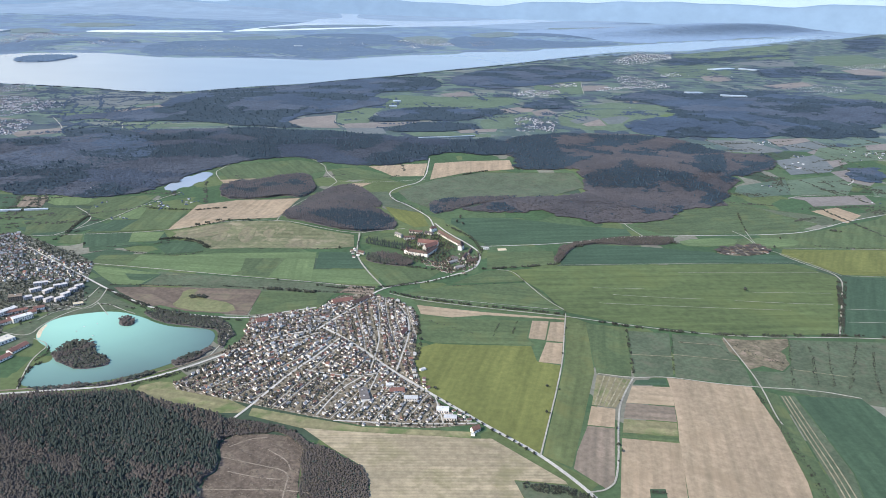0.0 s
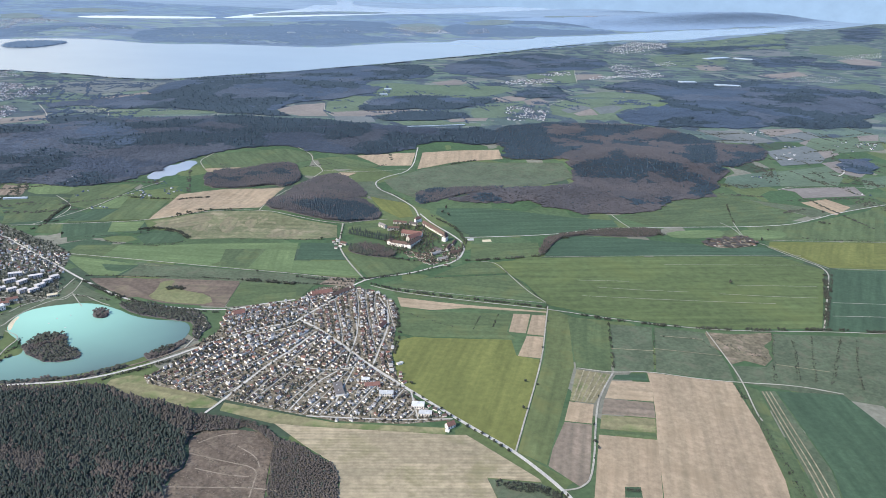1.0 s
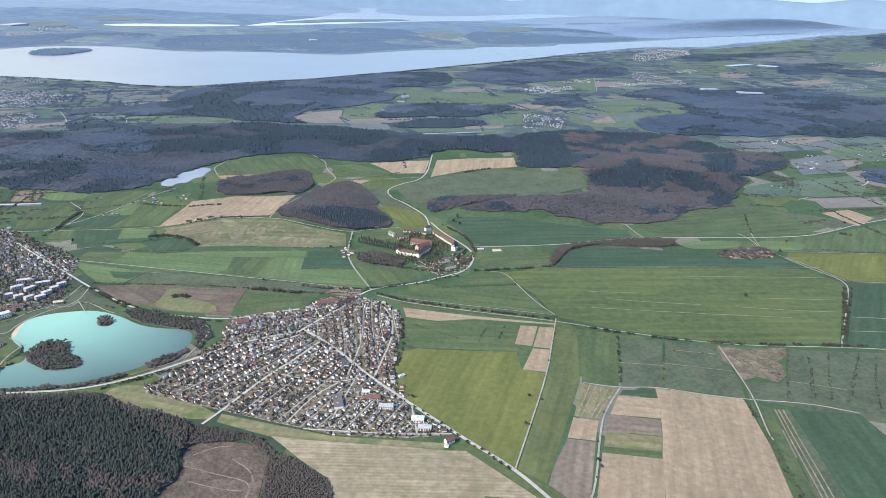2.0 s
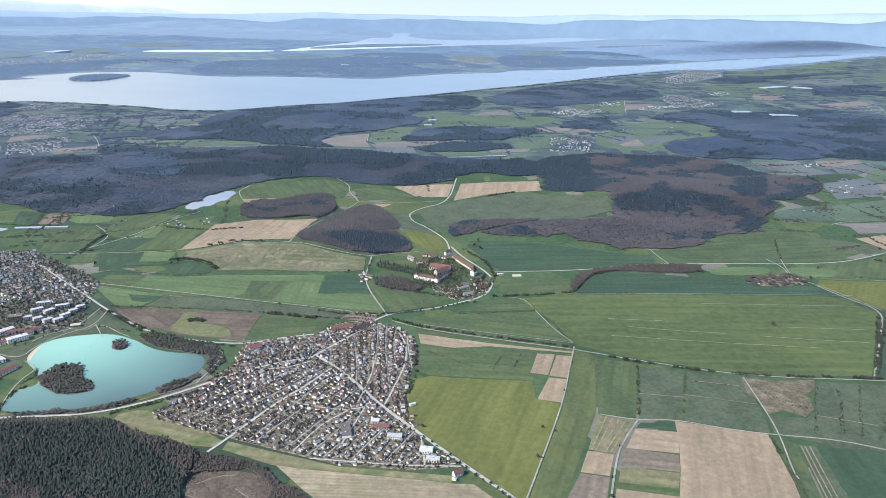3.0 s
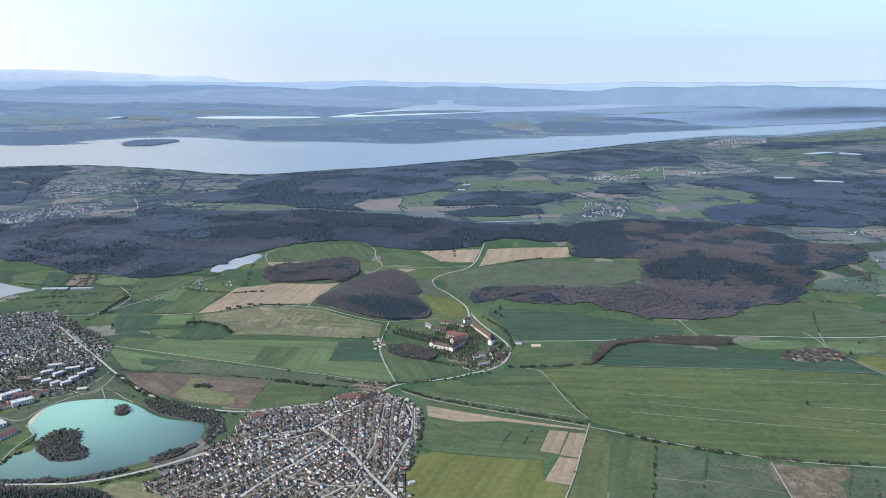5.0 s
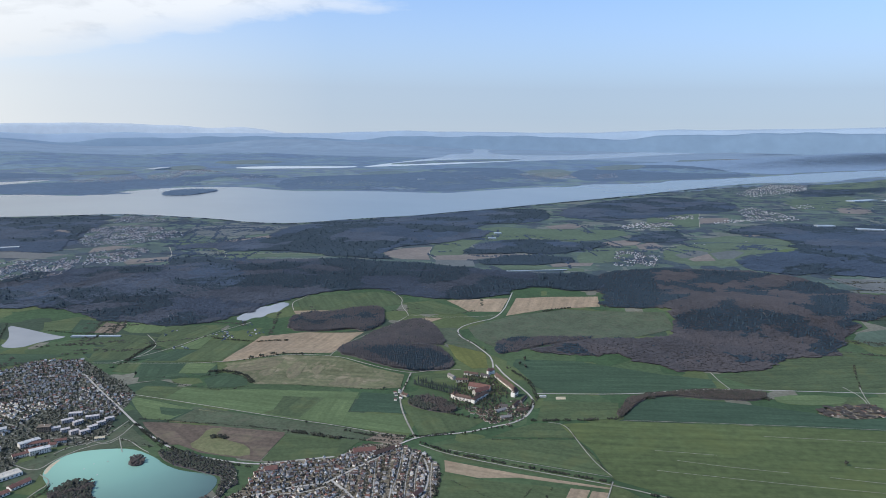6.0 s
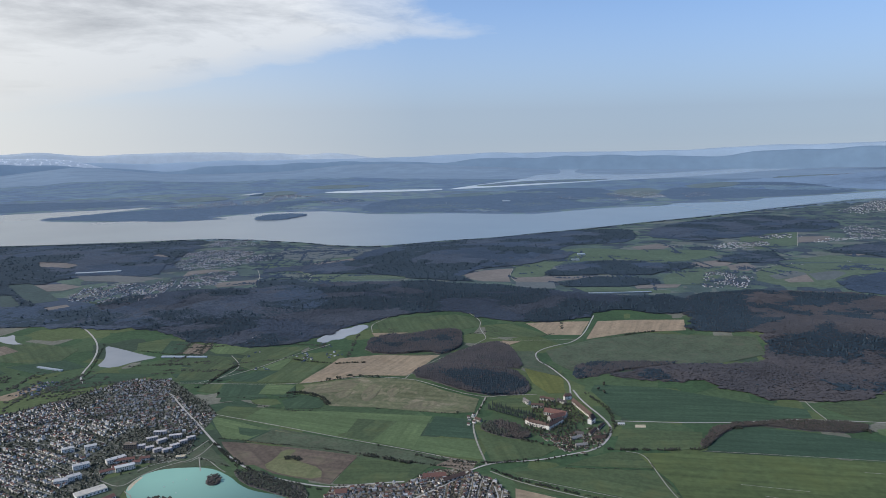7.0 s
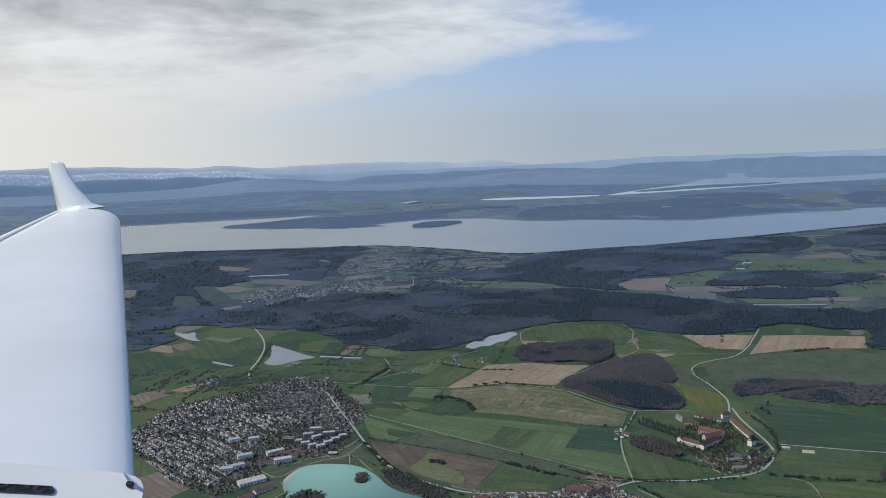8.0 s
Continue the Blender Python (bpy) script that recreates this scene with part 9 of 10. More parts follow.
hedge("hedge", "shrubs by the clearing", [(-50.8, 152.2), (-44.6, 151.2), (-35.5, 147.8)], 1.0, 0.5, 0.9, 29)
hedge("hedge", "bushes by the parking ground", [(-34.9, 231.6), (-25.6, 234.6), (-21.8, 235.8)], 0.8, 0.5, 0.6, 30)
hedge("hedge", "hedge across the meadow", [(-154.3, 269.2), (-130.9, 267.5), (-121.7, 267), (-102.2, 267.5), (-90.3, 270.5)], 0.4, 0.7, 0.4, 31)
hedge("hedge", "shrubs along the road to the pond", [(-208.2, 280.7), (-222.5, 304), (-240.4, 330.8)], 1.0, 0.8, 0.8, 32)
hedge("hedge", "trees by the greenhouse", [(-213, 323.9), (-195.3, 321.8), (-177.8, 323.8)], 0.8, 0.7, 0.8, 33)
hedge("hedge", "row of bare trees above a dark field", [(-112.4, 282.9), (-107.9, 285.4), (-102.4, 284.7), (-97, 282.6), (-92.5, 277.9), (-90.1, 274.8)], 1.4, 0.5, 1.1, 80)
hedge("hedge", "row of bare trees along a lane", [(-103.3, 300.9), (-99.6, 303.5), (-95.5, 307.2), (-90.1, 308.5)], 1.2, 0.5, 1, 81)
hedge("hedge", "shrubs along a brook", [(-122.5, 268.5), (-119.9, 269.6), (-114, 266.9), (-106.9, 266.8), (-100.5, 265.4), (-94.8, 266.4), (-91.3, 271.5)], 0.6, 0.6, 0.6, 82)
hedge("hedge", "bushes along a winding lane", [(-151.5, 289.6), (-153.1, 300.5), (-153.4, 310.1), (-152.5, 313.3)], 1.6, 0.5, 1, 83)
hedge("hedge", "dark bushes in the meadows", [(-152.5, 279.3), (-151.5, 286.1), (-147.9, 292.4)], 1, 0.6, 0.8, 84)
hedge("hedge", "hedge below the tan field", [(-132.3, 327.8), (-122.4, 327), (-110.2, 326.3), (-104, 330.1), (-97.1, 331.7)], 1.2, 0.5, 0.9, 85)
hedge("hedge", "hedge along the brown field", [(-113.8, 234.4), (-105.3, 235.4), (-96.2, 234.9), (-85.6, 235.3)], 0.6, 0.5, 0.6, 86)
hedge("hedge", "bushes before the track", [(-75, 235.8), (-69.4, 234.9), (-62, 233.9)], 0.8, 0.6, 0.7, 87)
hedge("hedge", "row of bare trees along the track", [(-61, 233.7), (-54.8, 233.8), (-48.2, 232.2), (-42.8, 231.6)], 1.5, 0.5, 1.2, 88)
hedge("hedge", "bushes in the olive patch", [(-82.9, 224.9), (-80.5, 226.9), (-77.8, 225.2)], 2.2, 0.4, 0.9, 89)
hedge("hedge", "bare trees by the straight road", [(-111.2, 230.3), (-103.5, 223.9), (-95.8, 218.8), (-87.4, 213.6), (-80, 211.1)], 1.4, 0.5, 1, 90)
hedge("hedge", "row of trees at the pasture edge", [(55.1, 290), (67.9, 293.9), (81.1, 297.9), (97.6, 296), (101.6, 293.3)], 3, 0.6, 1.2, 91)
hedge("hedge", "bare trees along a lane", [(52.1, 286.1), (59.2, 286.6)], 1.5, 0.5, 1.2, 92)
hedge("hedge", "bushes along the field edge", [(160.8, 294.3), (174.4, 292.3), (190.9, 291.9)], 0.8, 0.7, 0.7, 93)
hedge("hedge", "bushes at the lane corner", [(148.3, 251.6), (137.3, 229.9), (127.4, 211.3)], 1.6, 0.5, 1.1, 94)
hedge("hedge", "bushes by the roadside", [(180.4, 318.3), (184.6, 315.2)], 2, 0.5, 1, 95)
hedge("hedge", "bare trees on the pasture", [(148, 343.4), (142.8, 326.9), (139.4, 313.5)], 0.7, 0.7, 1, 96)
hedge("hedge", "trees along the estate brook", [(-43.5, 238.3), (-35.4, 236.1), (-25.8, 236.7), (-18, 238.1), (-8.3, 242.9)], 1.2, 0.5, 0.8, 97)
hedge("hedge", "scrub in the field corner", [(14.4, 129.1), (18.4, 128.1), (24.1, 127.1), (28.2, 124.6)], 2.6, 0.45, 0.8, 41)
hedge("hedge", "small square of shrubs", [(40.9, 127.4), (44.2, 127.4)], 1.2, 0.35, 0.45, 42)
hedge("hedge", "bushes in the rough fallow", [(86.7, 196.9), (90.8, 190.4), (96.3, 184.4)], 2.6, 1.0, 0.5, 43)
hedge("hedge", "shrubs along a ditch", [(116.6, 199.5), (109.3, 184.2), (103.6, 171.4)], 0.8, 0.7, 0.6, 44)
hedge("hedge", "shrubs along a ditch", [(130.5, 199.3), (120.3, 181.3), (114.7, 168.8)], 0.8, 0.7, 0.6, 45)
hedge("hedge", "shrubs across the pastures", [(70.2, 198.5), (81.5, 196.6), (84.2, 186.7)], 0.5, 0.9, 0.4, 46)
hedge("hedge", "bushes on the bathing lake shore", [(-107.6, 164.9), (-109.4, 171.1), (-109.9, 176.6), (-108.2, 179.2)], 1.0, 0.45, 0.7, 47)
hedge("hedge", "bushes on the bathing lake shore", [(-110.7, 179.7), (-109.4, 184.7), (-111, 189.1)], 0.7, 0.45, 0.6, 48)
hedge("hedge", "trees on the bathing meadow", [(-113.7, 217.7), (-105, 218.1), (-96.7, 214.9)], 1.2, 0.8, 0.7, 49)
tree_row([(-2.7, 163.6), (6.6, 152.9), (12.1, 147.1), (18.9, 139.6)], 2.0, 0.7, "roadside trees", 1, 0.5, 0)
tree_row([(-18, 238.1), (-4.2, 242.6), (10.4, 252.4)], 1.8, 0.7, "trees along the estate road", 2, 0.5, 0)
tree_row([(44.1, 166.7), (40.9, 155.8), (35, 131.4)], 7, 0.5, "lane trees", 3, 0.5, 0)
tree_row([(-32.4, 295.2), (-32.2, 278.3)], 2.5, 0.8, "trees by the farm lane", 4, 0.5, 0.2)
tree_row([(38.4, 211.6), (33, 184.9), (24.6, 155.4)], 9, 0.5, "path trees", 5, 0.5, 0)
tree_row([(-24.5, 361.1), (-19.1, 349.7), (-7.1, 333.2)], 3, 0.7, "trees by the ridge road", 6, 0.5, 0)
tree(108.2, 240.7, 1.3, 1, "single leafless tree standing in a meadow", "single trees")
tree(26.0, 170.2, 0.8, 2, "single leafless tree standing in a meadow", "single trees")
tree(23.8, 157.4, 0.8, 1, "single leafless tree standing in a meadow", "single trees")
tree(-57.3, 241.3, 0.9, 0, "single leafless tree standing in a meadow", "single trees")
tree(190.5, 333.5, 1.2, 2, "single leafless tree standing in a meadow", "single trees")
tree(150.0, 302.8, 1.0, 0, "single leafless tree standing in a meadow", "single trees")
tree(10.5, 322.3, 1.5, 1, "single leafless tree standing in a meadow", "single trees")
tree(8.7, 316.6, 1.4, 2, "single leafless tree standing in a meadow", "single trees")
tree(-39.7, 277.0, 1.1, 0, "single leafless tree standing in a meadow", "single trees")
tree(-138.2, 274.3, 1.2, 1, "single leafless tree standing in a meadow", "single trees")
tree(-81.8, 305.7, 1.2, 0, "single leafless tree standing in a meadow", "single trees")
tree(-84.1, 305.4, 1.1, 2, "single leafless tree standing in a meadow", "single trees")
tree(38.3, 143.9, 0.8, 0, "single leafless tree standing in a meadow", "single trees")
tree(38.5, 141.7, 0.7, 0, "single leafless tree standing in a meadow", "single trees")
tree(11.2, 313.0, 1.3, 0, "single leafless tree standing in a meadow", "single trees")
tree(-3.3, 168.1, 0.9, 2, "single leafless tree standing in a meadow", "single trees")
tree(141.6, 290.1, 1.2, 2, "single leafless tree standing in a meadow", "single trees")
garden_trees("park_trees", "bare park trees and dark conifers round the estate", [(-15.3, 276.1), (-11.8, 302.1), (-0.5, 298.2), (7.2, 281.7), (3.7, 257.2), (-6.3, 262.2), (-12.6, 265.8)], 0.85, 1.0, 61, (), 0.4)
garden_trees("park_trees", "bare trees between the estate cottages", [(0.8, 266.5), (8.6, 276.4), (16.5, 273), (12.7, 257.1), (2.4, 252.2)], 1.0, 0.8, 62, (), 0.2)
garden_trees("yard_trees", "bare trees between school and flats", [(-136.5, 207.9), (-127.4, 213.5), (-120.7, 234.1), (-112.9, 231), (-113.7, 217.7), (-122, 202.5), (-129.6, 198.3)], 2.2, 0.8, 63, (), 0.1)
brush = np.random.default_rng(77)
x, y = scatter(brush, [(-52.7, 145.8), (-38.6, 147.1), (-33.1, 142.9), (-32.7, 134), (-31.3, 119.6), (-49.7, 119.4), (-52, 129.4), (-49, 133.7)], 0.42)
keep = patchy(x, y, 3.0, 78) + 0.8 * np.sin((x * 0.8 + y) * 1.6) > 0.35
x, y = x[keep], y[keep]
v, t = clumps(brush, x, y, lie(x, y) + 0.08, np.full(len(x), 0.34), np.full(len(x), 0.16), 2)
tagged(new("brushwood", mesh_fast("brushwood", v, t, BRUSH)), "heaps of cut brushwood on a felled clearing", "brushwood", kind="stuff")
# the haze on these meadows sits in their colour
tagged(sheet("field", rounded([(-465, 1340.6), (-347.4, 1414.7), (-257.4, 1402.2), (-319.5, 1306.2), (-418, 1265.2)], 1), HAZED_GREEN, 0.5), "pale hazy meadows beyond the lake", "field")
tagged(sheet("field", rounded([(-241.6, 1434), (-181.7, 1478.6), (-132.8, 1440.5), (-196.6, 1357.9)], 1), HAZED_GREEN, 0.5), "pale hazy meadows beyond the lake", "field")
tagged(sheet("field", rounded([(-73.6, 1909.5), (19.3, 2076.5), (66.9, 1830.5), (-5.3, 1628.8)], 1), HAZED_GREEN, 0.5), "pale hazy meadows beyond the lake", "field")
tagged(sheet("field", rounded([(394.8, 2831.4), (728.9, 3234.9), (974.4, 3285.1), (564.1, 2656.8)], 1), HAZED_GREEN, 0.5), "pale hazy meadows beyond the lake", "field")
tagged(sheet("field", rounded([(-991.3, 2039.2), (-953.6, 2255.7), (-787.7, 2193.5), (-839.6, 1953.7)], 1), HAZED_GREEN, 0.5), "pale hazy meadows beyond the lake", "field")
tagged(sheet("field", rounded([(-999.3, 1435.3), (-941, 1513.2), (-842.7, 1451.5), (-912.1, 1376.4)], 1), HAZED_GREEN, 0.5), "pale hazy meadows beyond the lake", "field")
tagged(sheet("field", rounded([(117.2, 2197.1), (271.1, 2434.7), (273.9, 2156.5), (135.9, 1967)], 1), HAZED_GREEN, 0.5), "pale hazy meadows beyond the lake", "field")
tagged(sheet("field", rounded([(1429.1, 4066), (1772.9, 4214.8), (1804.6, 4148.5), (1418.9, 3875.5)], 1), HAZED_GREEN, 0.5), "pale hazy meadows beyond the lake", "field")
tagged(sheet("field", rounded([(-937.8, 1706.8), (-939.1, 1872.1), (-833.6, 1747.9), (-812.6, 1527.4)], 1), HAZED_GREEN, 0.5), "pale hazy meadows beyond the lake", "field")
tagged(sheet("field", rounded([(-449.2, 1707.6), (-374.3, 1854.2), (-320.9, 1727.2), (-387.3, 1570.2)], 1), HAZED_GREEN, 0.5), "pale hazy meadows beyond the lake", "field")
town_mesh("far_houses", "hazy far houses beyond the lake", plots([(-455.7, 1344.4), (-399.6, 1443.1), (-302.2, 1408.7), (-377.6, 1296)], 7.0, 0.3, [], 200, 0.35), 200, 1.02, wall=FAR_WALL, roof=FAR_ROOF)
town_mesh("far_houses", "hazy far houses beyond the lake", plots([(-800.3, 1460.5), (-820.4, 1692.5), (-691.8, 1532.1), (-718.5, 1394.7)], 8.0, 0.3, [], 201, 0.35), 201, 1.53, wall=FAR_WALL, roof=FAR_ROOF)
town_mesh("far_houses", "hazy far houses beyond the lake", plots([(-871.9, 1254.2), (-854.8, 1323.5), (-791.8, 1259), (-802.2, 1169)], 7.6, 0.3, [], 202, 0.35), 202, 1.36, wall=FAR_WALL, roof=FAR_ROOF)
town_mesh("far_houses", "hazy far houses beyond the lake", plots([(-647.4, 1435.9), (-603.3, 1495.7), (-542.4, 1430.7), (-593.4, 1365.7)], 7.6, 0.3, [], 203, 0.35), 203, 1.19, wall=FAR_WALL, roof=FAR_ROOF)
town_mesh("far_houses", "hazy far houses beyond the lake", plots([(646.2, 3058.1), (841.5, 3315.5), (765.8, 2925.1), (586.1, 2670.5)], 7.6, 0.3, [], 204, 0.35), 204, 1.36, wall=FAR_WALL, roof=FAR_ROOF)
town_mesh("far_houses", "hazy far houses beyond the lake", plots([(99.4, 1800.2), (160.1, 1901.9), (161.1, 1742.2), (104.4, 1641.6)], 8.4, 0.3, [], 205, 0.35), 205, 1.19, wall=FAR_WALL, roof=FAR_ROOF)
town_mesh("far_houses", "hazy far houses beyond the lake", plots([(-224.4, 1612.6), (-166, 1759.8), (-120.3, 1545.2), (-184.4, 1498.8)], 7.6, 0.3, [], 206, 0.35), 206, 1.02, wall=FAR_WALL, roof=FAR_ROOF)
hedgerows("hedgerows", "dark hedgerows and copses in the open country before the lake", [(117.3, 1324.3), (438.7, 1640.8), (937.4, 1918.5), (369.4, 730.5), (216, 675.3), (156.5, 577.4), (58.9, 544.1), (-37.7, 527.3), (-98.9, 591.1), (-63, 672.4), (18.5, 794.4)], 560, 301, 1.1)
hedgerows("hedgerows", "dark hedgerows and copses between the lakeside fields", [(-409.2, 781), (-255.5, 708.8), (-171.9, 490.5), (-242.7, 474.7)], 130, 302, 1.0)
hedgerows("hedgerows", "dark hedgerows and copses on the open slopes", [(198.1, 533.5), (360.9, 571.1), (207.2, 318.6), (179.3, 325.3), (153.6, 361.5), (205.5, 498.9)], 60, 303, 0.7, BUDDING, 0.04)
hedgerows("hedgerows", "dark hedgerows and copses among the meadows by the pond", [(-214.4, 347.3), (-149.9, 376.8), (-136.9, 356.9), (-62.3, 420.8), (-1.5, 435.7), (-2.9, 399.9), (-38.3, 369.5), (-73.5, 349.2), (-113.1, 336), (-153.3, 286.9), (-182.2, 297.9)], 24, 304, 0.7, BUDDING, 0.04)
town_mesh("farmhouses", "scattered white farmhouses in open country", strewn([(117.3, 1324.3), (438.7, 1640.8), (937.4, 1918.5), (369.4, 730.5), (216, 675.3), (156.5, 577.4), (58.9, 544.1), (-37.7, 527.3), (-98.9, 591.1), (-63, 672.4), (18.5, 794.4)], 90, 311), 311, 0.6, wall=FAR_WALL, roof=FAR_ROOF)
town_mesh("farmhouses", "scattered white farmhouses in open country", strewn([(198.1, 533.5), (360.9, 571.1), (207.2, 318.6), (179.3, 325.3), (153.6, 361.5), (205.5, 498.9)], 16, 312), 312, 0.6, wall=FAR_WALL, roof=FAR_ROOF)
town_mesh("farmhouses", "scattered white farmhouses in open country", strewn([(-219.8, 346.5), (-149.9, 376.8), (-113.1, 336), (-153.3, 286.9), (-182.2, 297.9)], 16, 313), 313, 0.6, wall=FAR_WALL, roof=FAR_ROOF)
tree_row([(-35.1, 238.3), (-23.4, 237)], 1.1, 0.45, "trees of the parking ground", 71, 0.15, 0.0, "small leafless tree on a parking ground")
tree_row([(-35.5, 235.7), (-23.4, 234.5)], 1.1, 0.45, "trees of the parking ground", 71, 0.15, 0.0, "small leafless tree on a parking ground")
tree_row([(-35.8, 233.2), (-23.6, 232)], 1.1, 0.45, "trees of the parking ground", 71, 0.15, 0.0, "small leafless tree on a parking ground")
raft = tagged(new("swimming_raft", box_mesh("swimming_raft", (0.45, 0.3, 0.1), WHITEROOF, 0.02)), "small white swimming raft floating on the lake", "raft", "rafts on the bathing lake")
raft.matrix_world = pose(-107.0, 201.8, 0.03, 0, 0, 0)
raft = tagged(new("swimming_raft", box_mesh("swimming_raft", (0.45, 0.3, 0.1), WHITEROOF, 0.02)), "small white swimming raft floating on the lake", "raft", "rafts on the bathing lake")
raft.matrix_world = pose(-102.0, 195.9, 0.03, 0, 0, 37)
raft = tagged(new("swimming_raft", box_mesh("swimming_raft", (0.45, 0.3, 0.1), WHITEROOF, 0.02)), "small white swimming raft floating on the lake", "raft", "rafts on the bathing lake")
raft.matrix_world = pose(-107.8, 198.5, 0.03, 0, 0, 74)
raft = tagged(new("swimming_raft", box_mesh("swimming_raft", (0.45, 0.3, 0.1), WHITEROOF, 0.02)), "small white swimming raft floating on the lake", "raft", "rafts on the bathing lake")
raft.matrix_world = pose(-104.1, 204.1, 0.03, 0, 0, 111)
hedge("shore_trees", "dark trees along the lake shore", [(-525.6, 762.8), (-475.4, 794.6), (-414.3, 790.4), (-344.7, 778.5), (-307, 763.2), (-262.4, 758.2), (-237.8, 774.7), (-196.3, 826.5), (-145.4, 863.5), (-106.4, 918.5), (-54.6, 974.7), (18.9, 1076.1), (88.1, 1162.4), (158.8, 1258.8), (230.8, 1367.5), (427.4, 1619.3)], 5.0, 1.6, 1.7, 71, RIDGE_NEEDLE)
hedge("shore_trees", "dark trees along the lake shore", [(-734.8, 629.8), (-686.6, 678.4), (-618.1, 705), (-543.5, 722.3), (-487.6, 737.5)], 5.0, 1.6, 1.7, 72, RIDGE_NEEDLE)
hedgerows("hedgerows", "dark hedgerows and copses among the fields behind the town", [(-272.7, 263.4), (-252.4, 271.4), (-215.7, 278.7), (-176.7, 288.4), (-195.5, 260.8), (-210.9, 234.1), (-212, 215.4)], 27, 305, 0.7, BUDDING, 0.04)

# ---------------------------------------------------------------- the aircraft's wing beside the camera
# built in the frame of the seat from which it is seen: x right, y up, z back
SEAT = pose(29.345, 27.55, 95.8, 83.282, 1.804, 27.722)
HALF_LENS = math.tan(radians(62.3 / 2))


def seat(u, v, d):
    """A place d away along the sight line with slopes u (right) and v (up)."""
    return Vector((u * d, v * d, -d))


def lerp(a, b, f):
    return a + (b - a) * f


LE_TIP, TE_TIP = seat(-0.4406, 0.036, 0.52), seat(-0.528, 0.052, 0.545)
LE_ROOT, TE_ROOT = seat(-0.4195, -0.33, 0.125), seat(-1.30, -0.30, 0.14)
AIRFOIL = [(0.0, 0.0), (0.004, 0.022), (0.015, 0.045), (0.04, 0.072), (0.09, 0.100), (0.18, 0.122), (0.32, 0.128), (0.48, 0.110), (0.64, 0.080), (0.80, 0.045), (0.885, 0.026)]
UNDER = [(0.885, -0.004), (0.6, -0.02), (0.3, -0.045), (0.1, -0.042), (0.03, -0.028), (0.006, -0.012)]


def section(s, profile, fat=1.0):
    le, te = lerp(LE_ROOT, LE_TIP, s), lerp(TE_ROOT, TE_TIP, s)
    chord = te - le
    span = (LE_TIP - LE_ROOT).normalized()
    up = chord.cross(span).normalized()
    if up.y < 0:
        up = -up
    return [le + chord * u + up * (h * fat * chord.length) for u, h in profile]


def loft(name, rows, mat, closed=True):
    verts = [v for row in rows for v in row]
    n = len(rows[0])
    faces = [(r * n + k, r * n + (k + 1) % n, (r + 1) * n + (k + 1) % n, (r + 1) * n + k) for r in range(len(rows) - 1) for k in range(n if closed else n - 1)]
    if closed:
        faces += [tuple(range(n)), tuple(range((len(rows) - 1) * n, len(rows) * n))]
    me = mesh_of(name, verts, faces, mat, True)
    return me


aircraft = tagged(new("aircraft_wing"), "white glossy aircraft wing with an upturned winglet", "aircraft")
aircraft.matrix_world = SEAT
spans = [(-0.17, 0.22), (0.0, 0.26), (0.25, 0.36), (0.5, 0.52), (0.75, 0.75), (0.93, 0.95), (0.975, 0.93), (0.993, 0.75), (1.0, 0.45)]
part("wing_panel", loft("wing_panel", [section(s, AIRFOIL + UNDER, f) for s, f in spans], GELCOAT), aircraft)
AILERON = [(0.892, 0.025), (0.95, 0.012), (1.0, 0.002), (1.0, -0.002), (0.95, -0.004), (0.892, -0.006)]
part("aileron", loft("aileron", [section(s, AILERON) for s in (-0.17, 0.5, 0.94)], GELCOAT), aircraft)
part("tip_fairing", loft("tip_fairing", [section(s, AILERON, f) for s, f in ((0.942, 1.0), (0.985, 0.9), (1.0, 0.6))], GELCOAT), aircraft)


def winglet_row(u0, v0, u1, v1, d, thick):
    a, b = seat(u0, v0, d), seat(u1, v1, d * 0.985)
    side = Vector((0.25, 0, -1)).normalized() * thick
    return [lerp(a, b, f) + side * k for f, k in ((0.0, 0.05), (0.35, 0.5), (0.75, 0.42), (0.95, 0.16), (1.0, 0.0), (0.95, -0.16), (0.75, -0.42), (0.35, -0.5))]


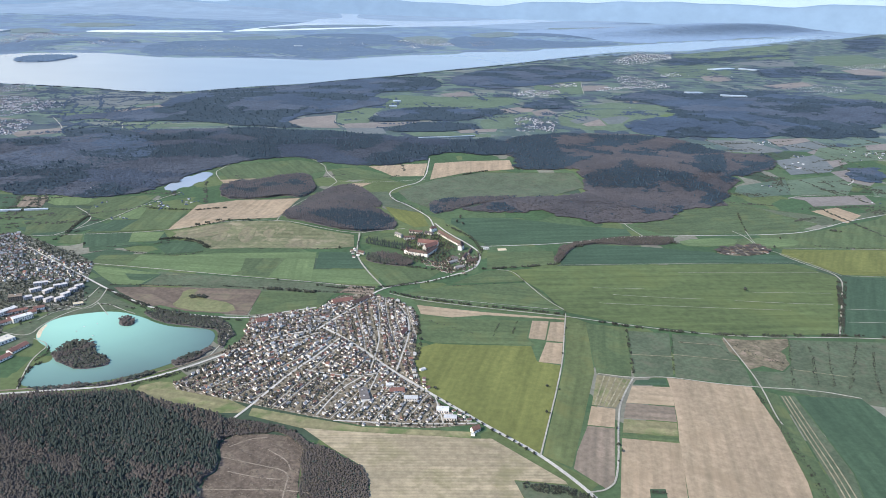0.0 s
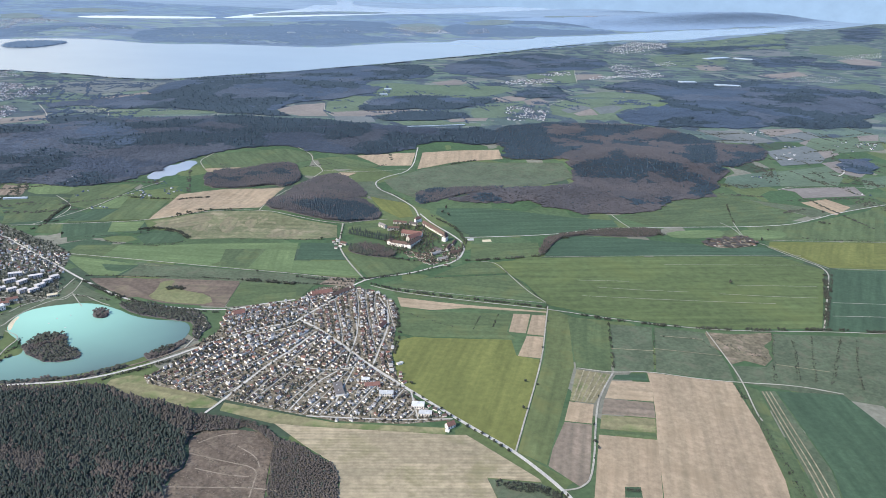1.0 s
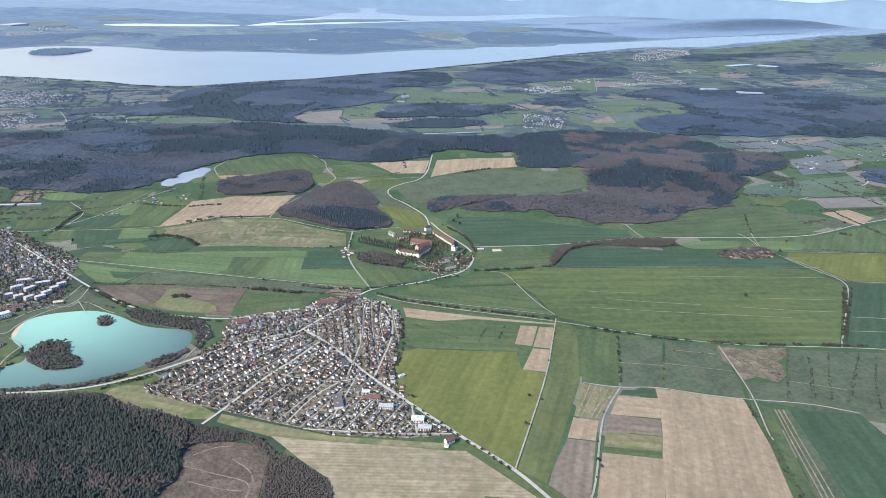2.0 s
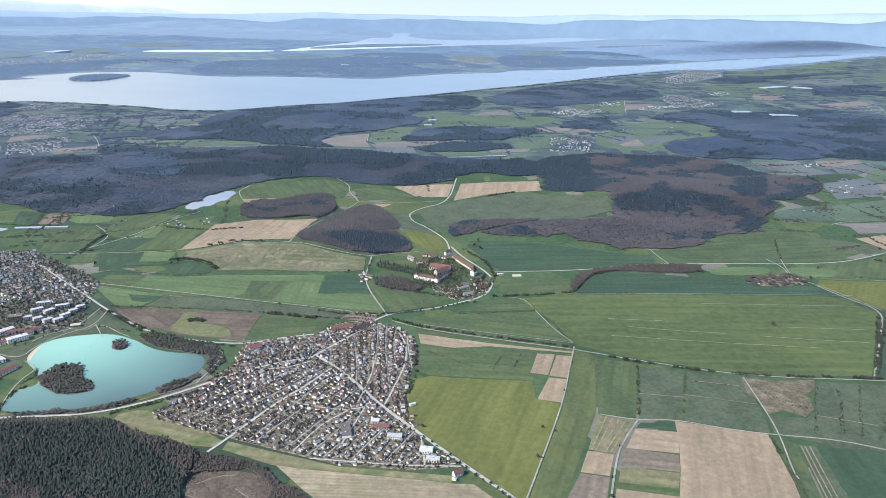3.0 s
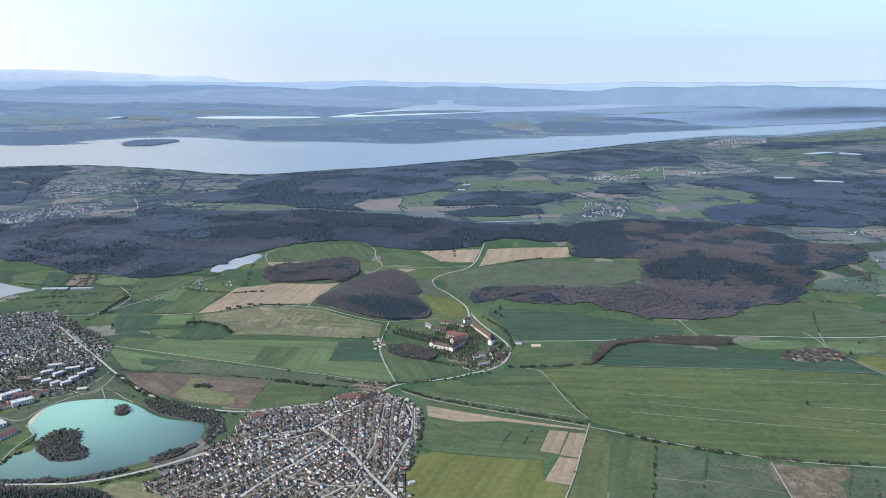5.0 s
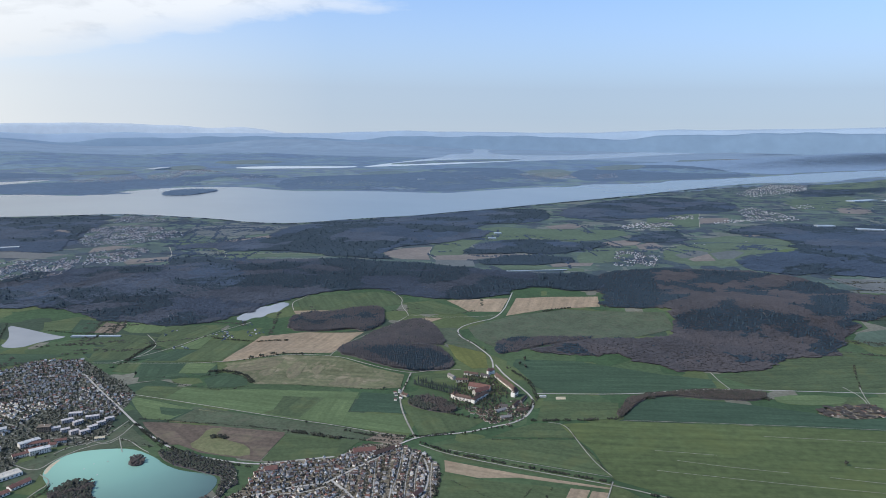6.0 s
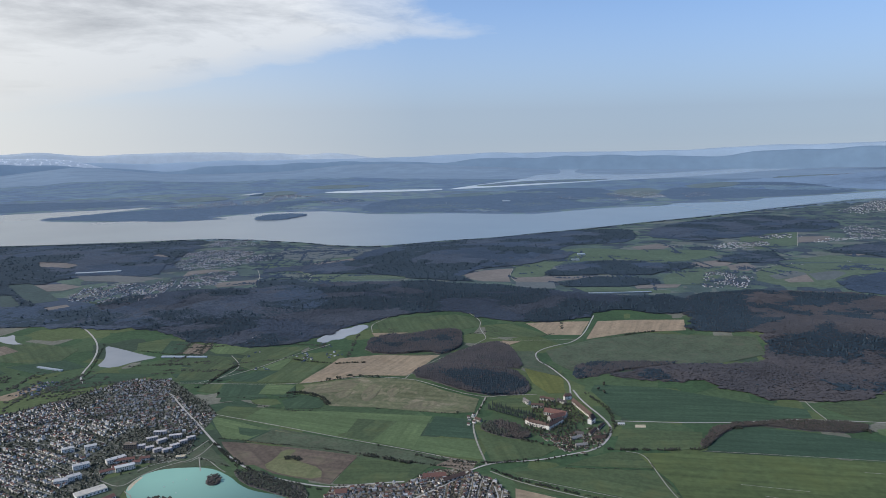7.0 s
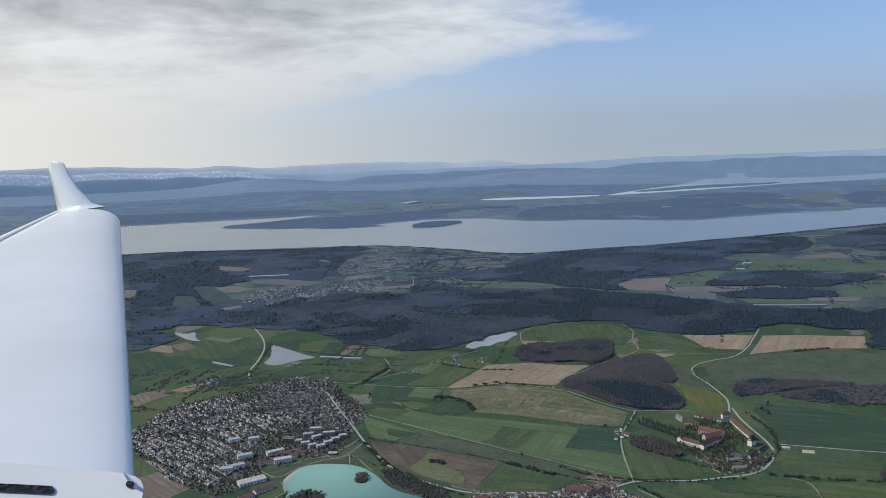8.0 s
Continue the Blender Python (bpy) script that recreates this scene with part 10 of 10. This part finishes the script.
part("winglet", loft("winglet", [winglet_row(-0.527, 0.045, -0.460, 0.058, 0.545, 0.012), winglet_row(-0.5275, 0.056, -0.4795, 0.063, 0.545, 0.011), winglet_row(-0.531, 0.075, -0.497, 0.083, 0.55, 0.009),
     winglet_row(-0.536, 0.098, -0.510, 0.102, 0.553, 0.007), winglet_row(-0.540, 0.116, -0.517, 0.1165, 0.556, 0.004), winglet_row(-0.5405, 0.1205, -0.524, 0.119, 0.556, 0.002)], GELCOAT), aircraft)

rail = tagged(new("canopy_rail"), "grey metal canopy rail with a black slot and a screw", "canopy rail")
rail.matrix_world = SEAT
bm = bmesh.new()
D = 0.045
outline = [(-0.75, -0.273), (-0.60, -0.2915), (-0.455, -0.3035), (-0.436, -0.306), (-0.422, -0.3095), (-0.413, -0.315), (-0.409, -0.323), (-0.409, -0.333), (-0.413, -0.35), (-0.42, -0.42), (-0.75, -0.42)]
# the face slopes up and outwards, like a sill, tilted to catch more sun


def slope(v):
    return D * 1.96 / (1.0 - 3.0 * v)


front = [bm.verts.new(seat(u, v, slope(v))) for u, v in outline]
back = [bm.verts.new(seat(u, v - 0.004, slope(v) + 0.012)) for u, v in outline]
bm.faces.new(front)
bm.faces.new(back[::-1])
for k in range(len(outline)):
    bm.faces.new((front[k], back[k], back[(k + 1) % len(outline)], front[(k + 1) % len(outline)]))
bmesh.ops.bevel(bm, geom=[e for e in bm.edges if e.verts[0] in front and e.verts[1] in front], offset=0.0005, segments=3, affect="EDGES")
me = bpy.data.meshes.new("rail_body")
bm.to_mesh(me)
bm.free()
me.materials.append(FRAME)
part("rail_body", me, rail)


def bar(name, u0, v0, u1, v1, h, d, mat):
    """A slim bar with rounded ends on the face of the rail."""
    ends = []
    for (u, v), a0 in (((u1, v1), -90), ((u0, v0), 90)):
        ends += [(u + h * math.cos(math.radians(a0 + k * 30)), v + h * math.sin(math.radians(a0 + k * 30))) for k in range(7)]
    n = len(ends)
    verts = [seat(u, v, d * slope(v) / D) for u, v in ends] + [seat(u, v, d * 1.02 * slope(v) / D) for u, v in ends]
    return mesh_of(name, verts, [tuple(range(n))] + [(k, k + n, (k + 1) % n + n, (k + 1) % n) for k in range(n)], mat)


part("slot", bar("slot", -0.75, -0.318, -0.536, -0.3285, 0.0055, D * 0.995, RUBBER), rail)
part("screw", bar("screw", -0.4285, -0.321, -0.4255, -0.321, 0.0045, D * 0.995, RUBBER), rail)
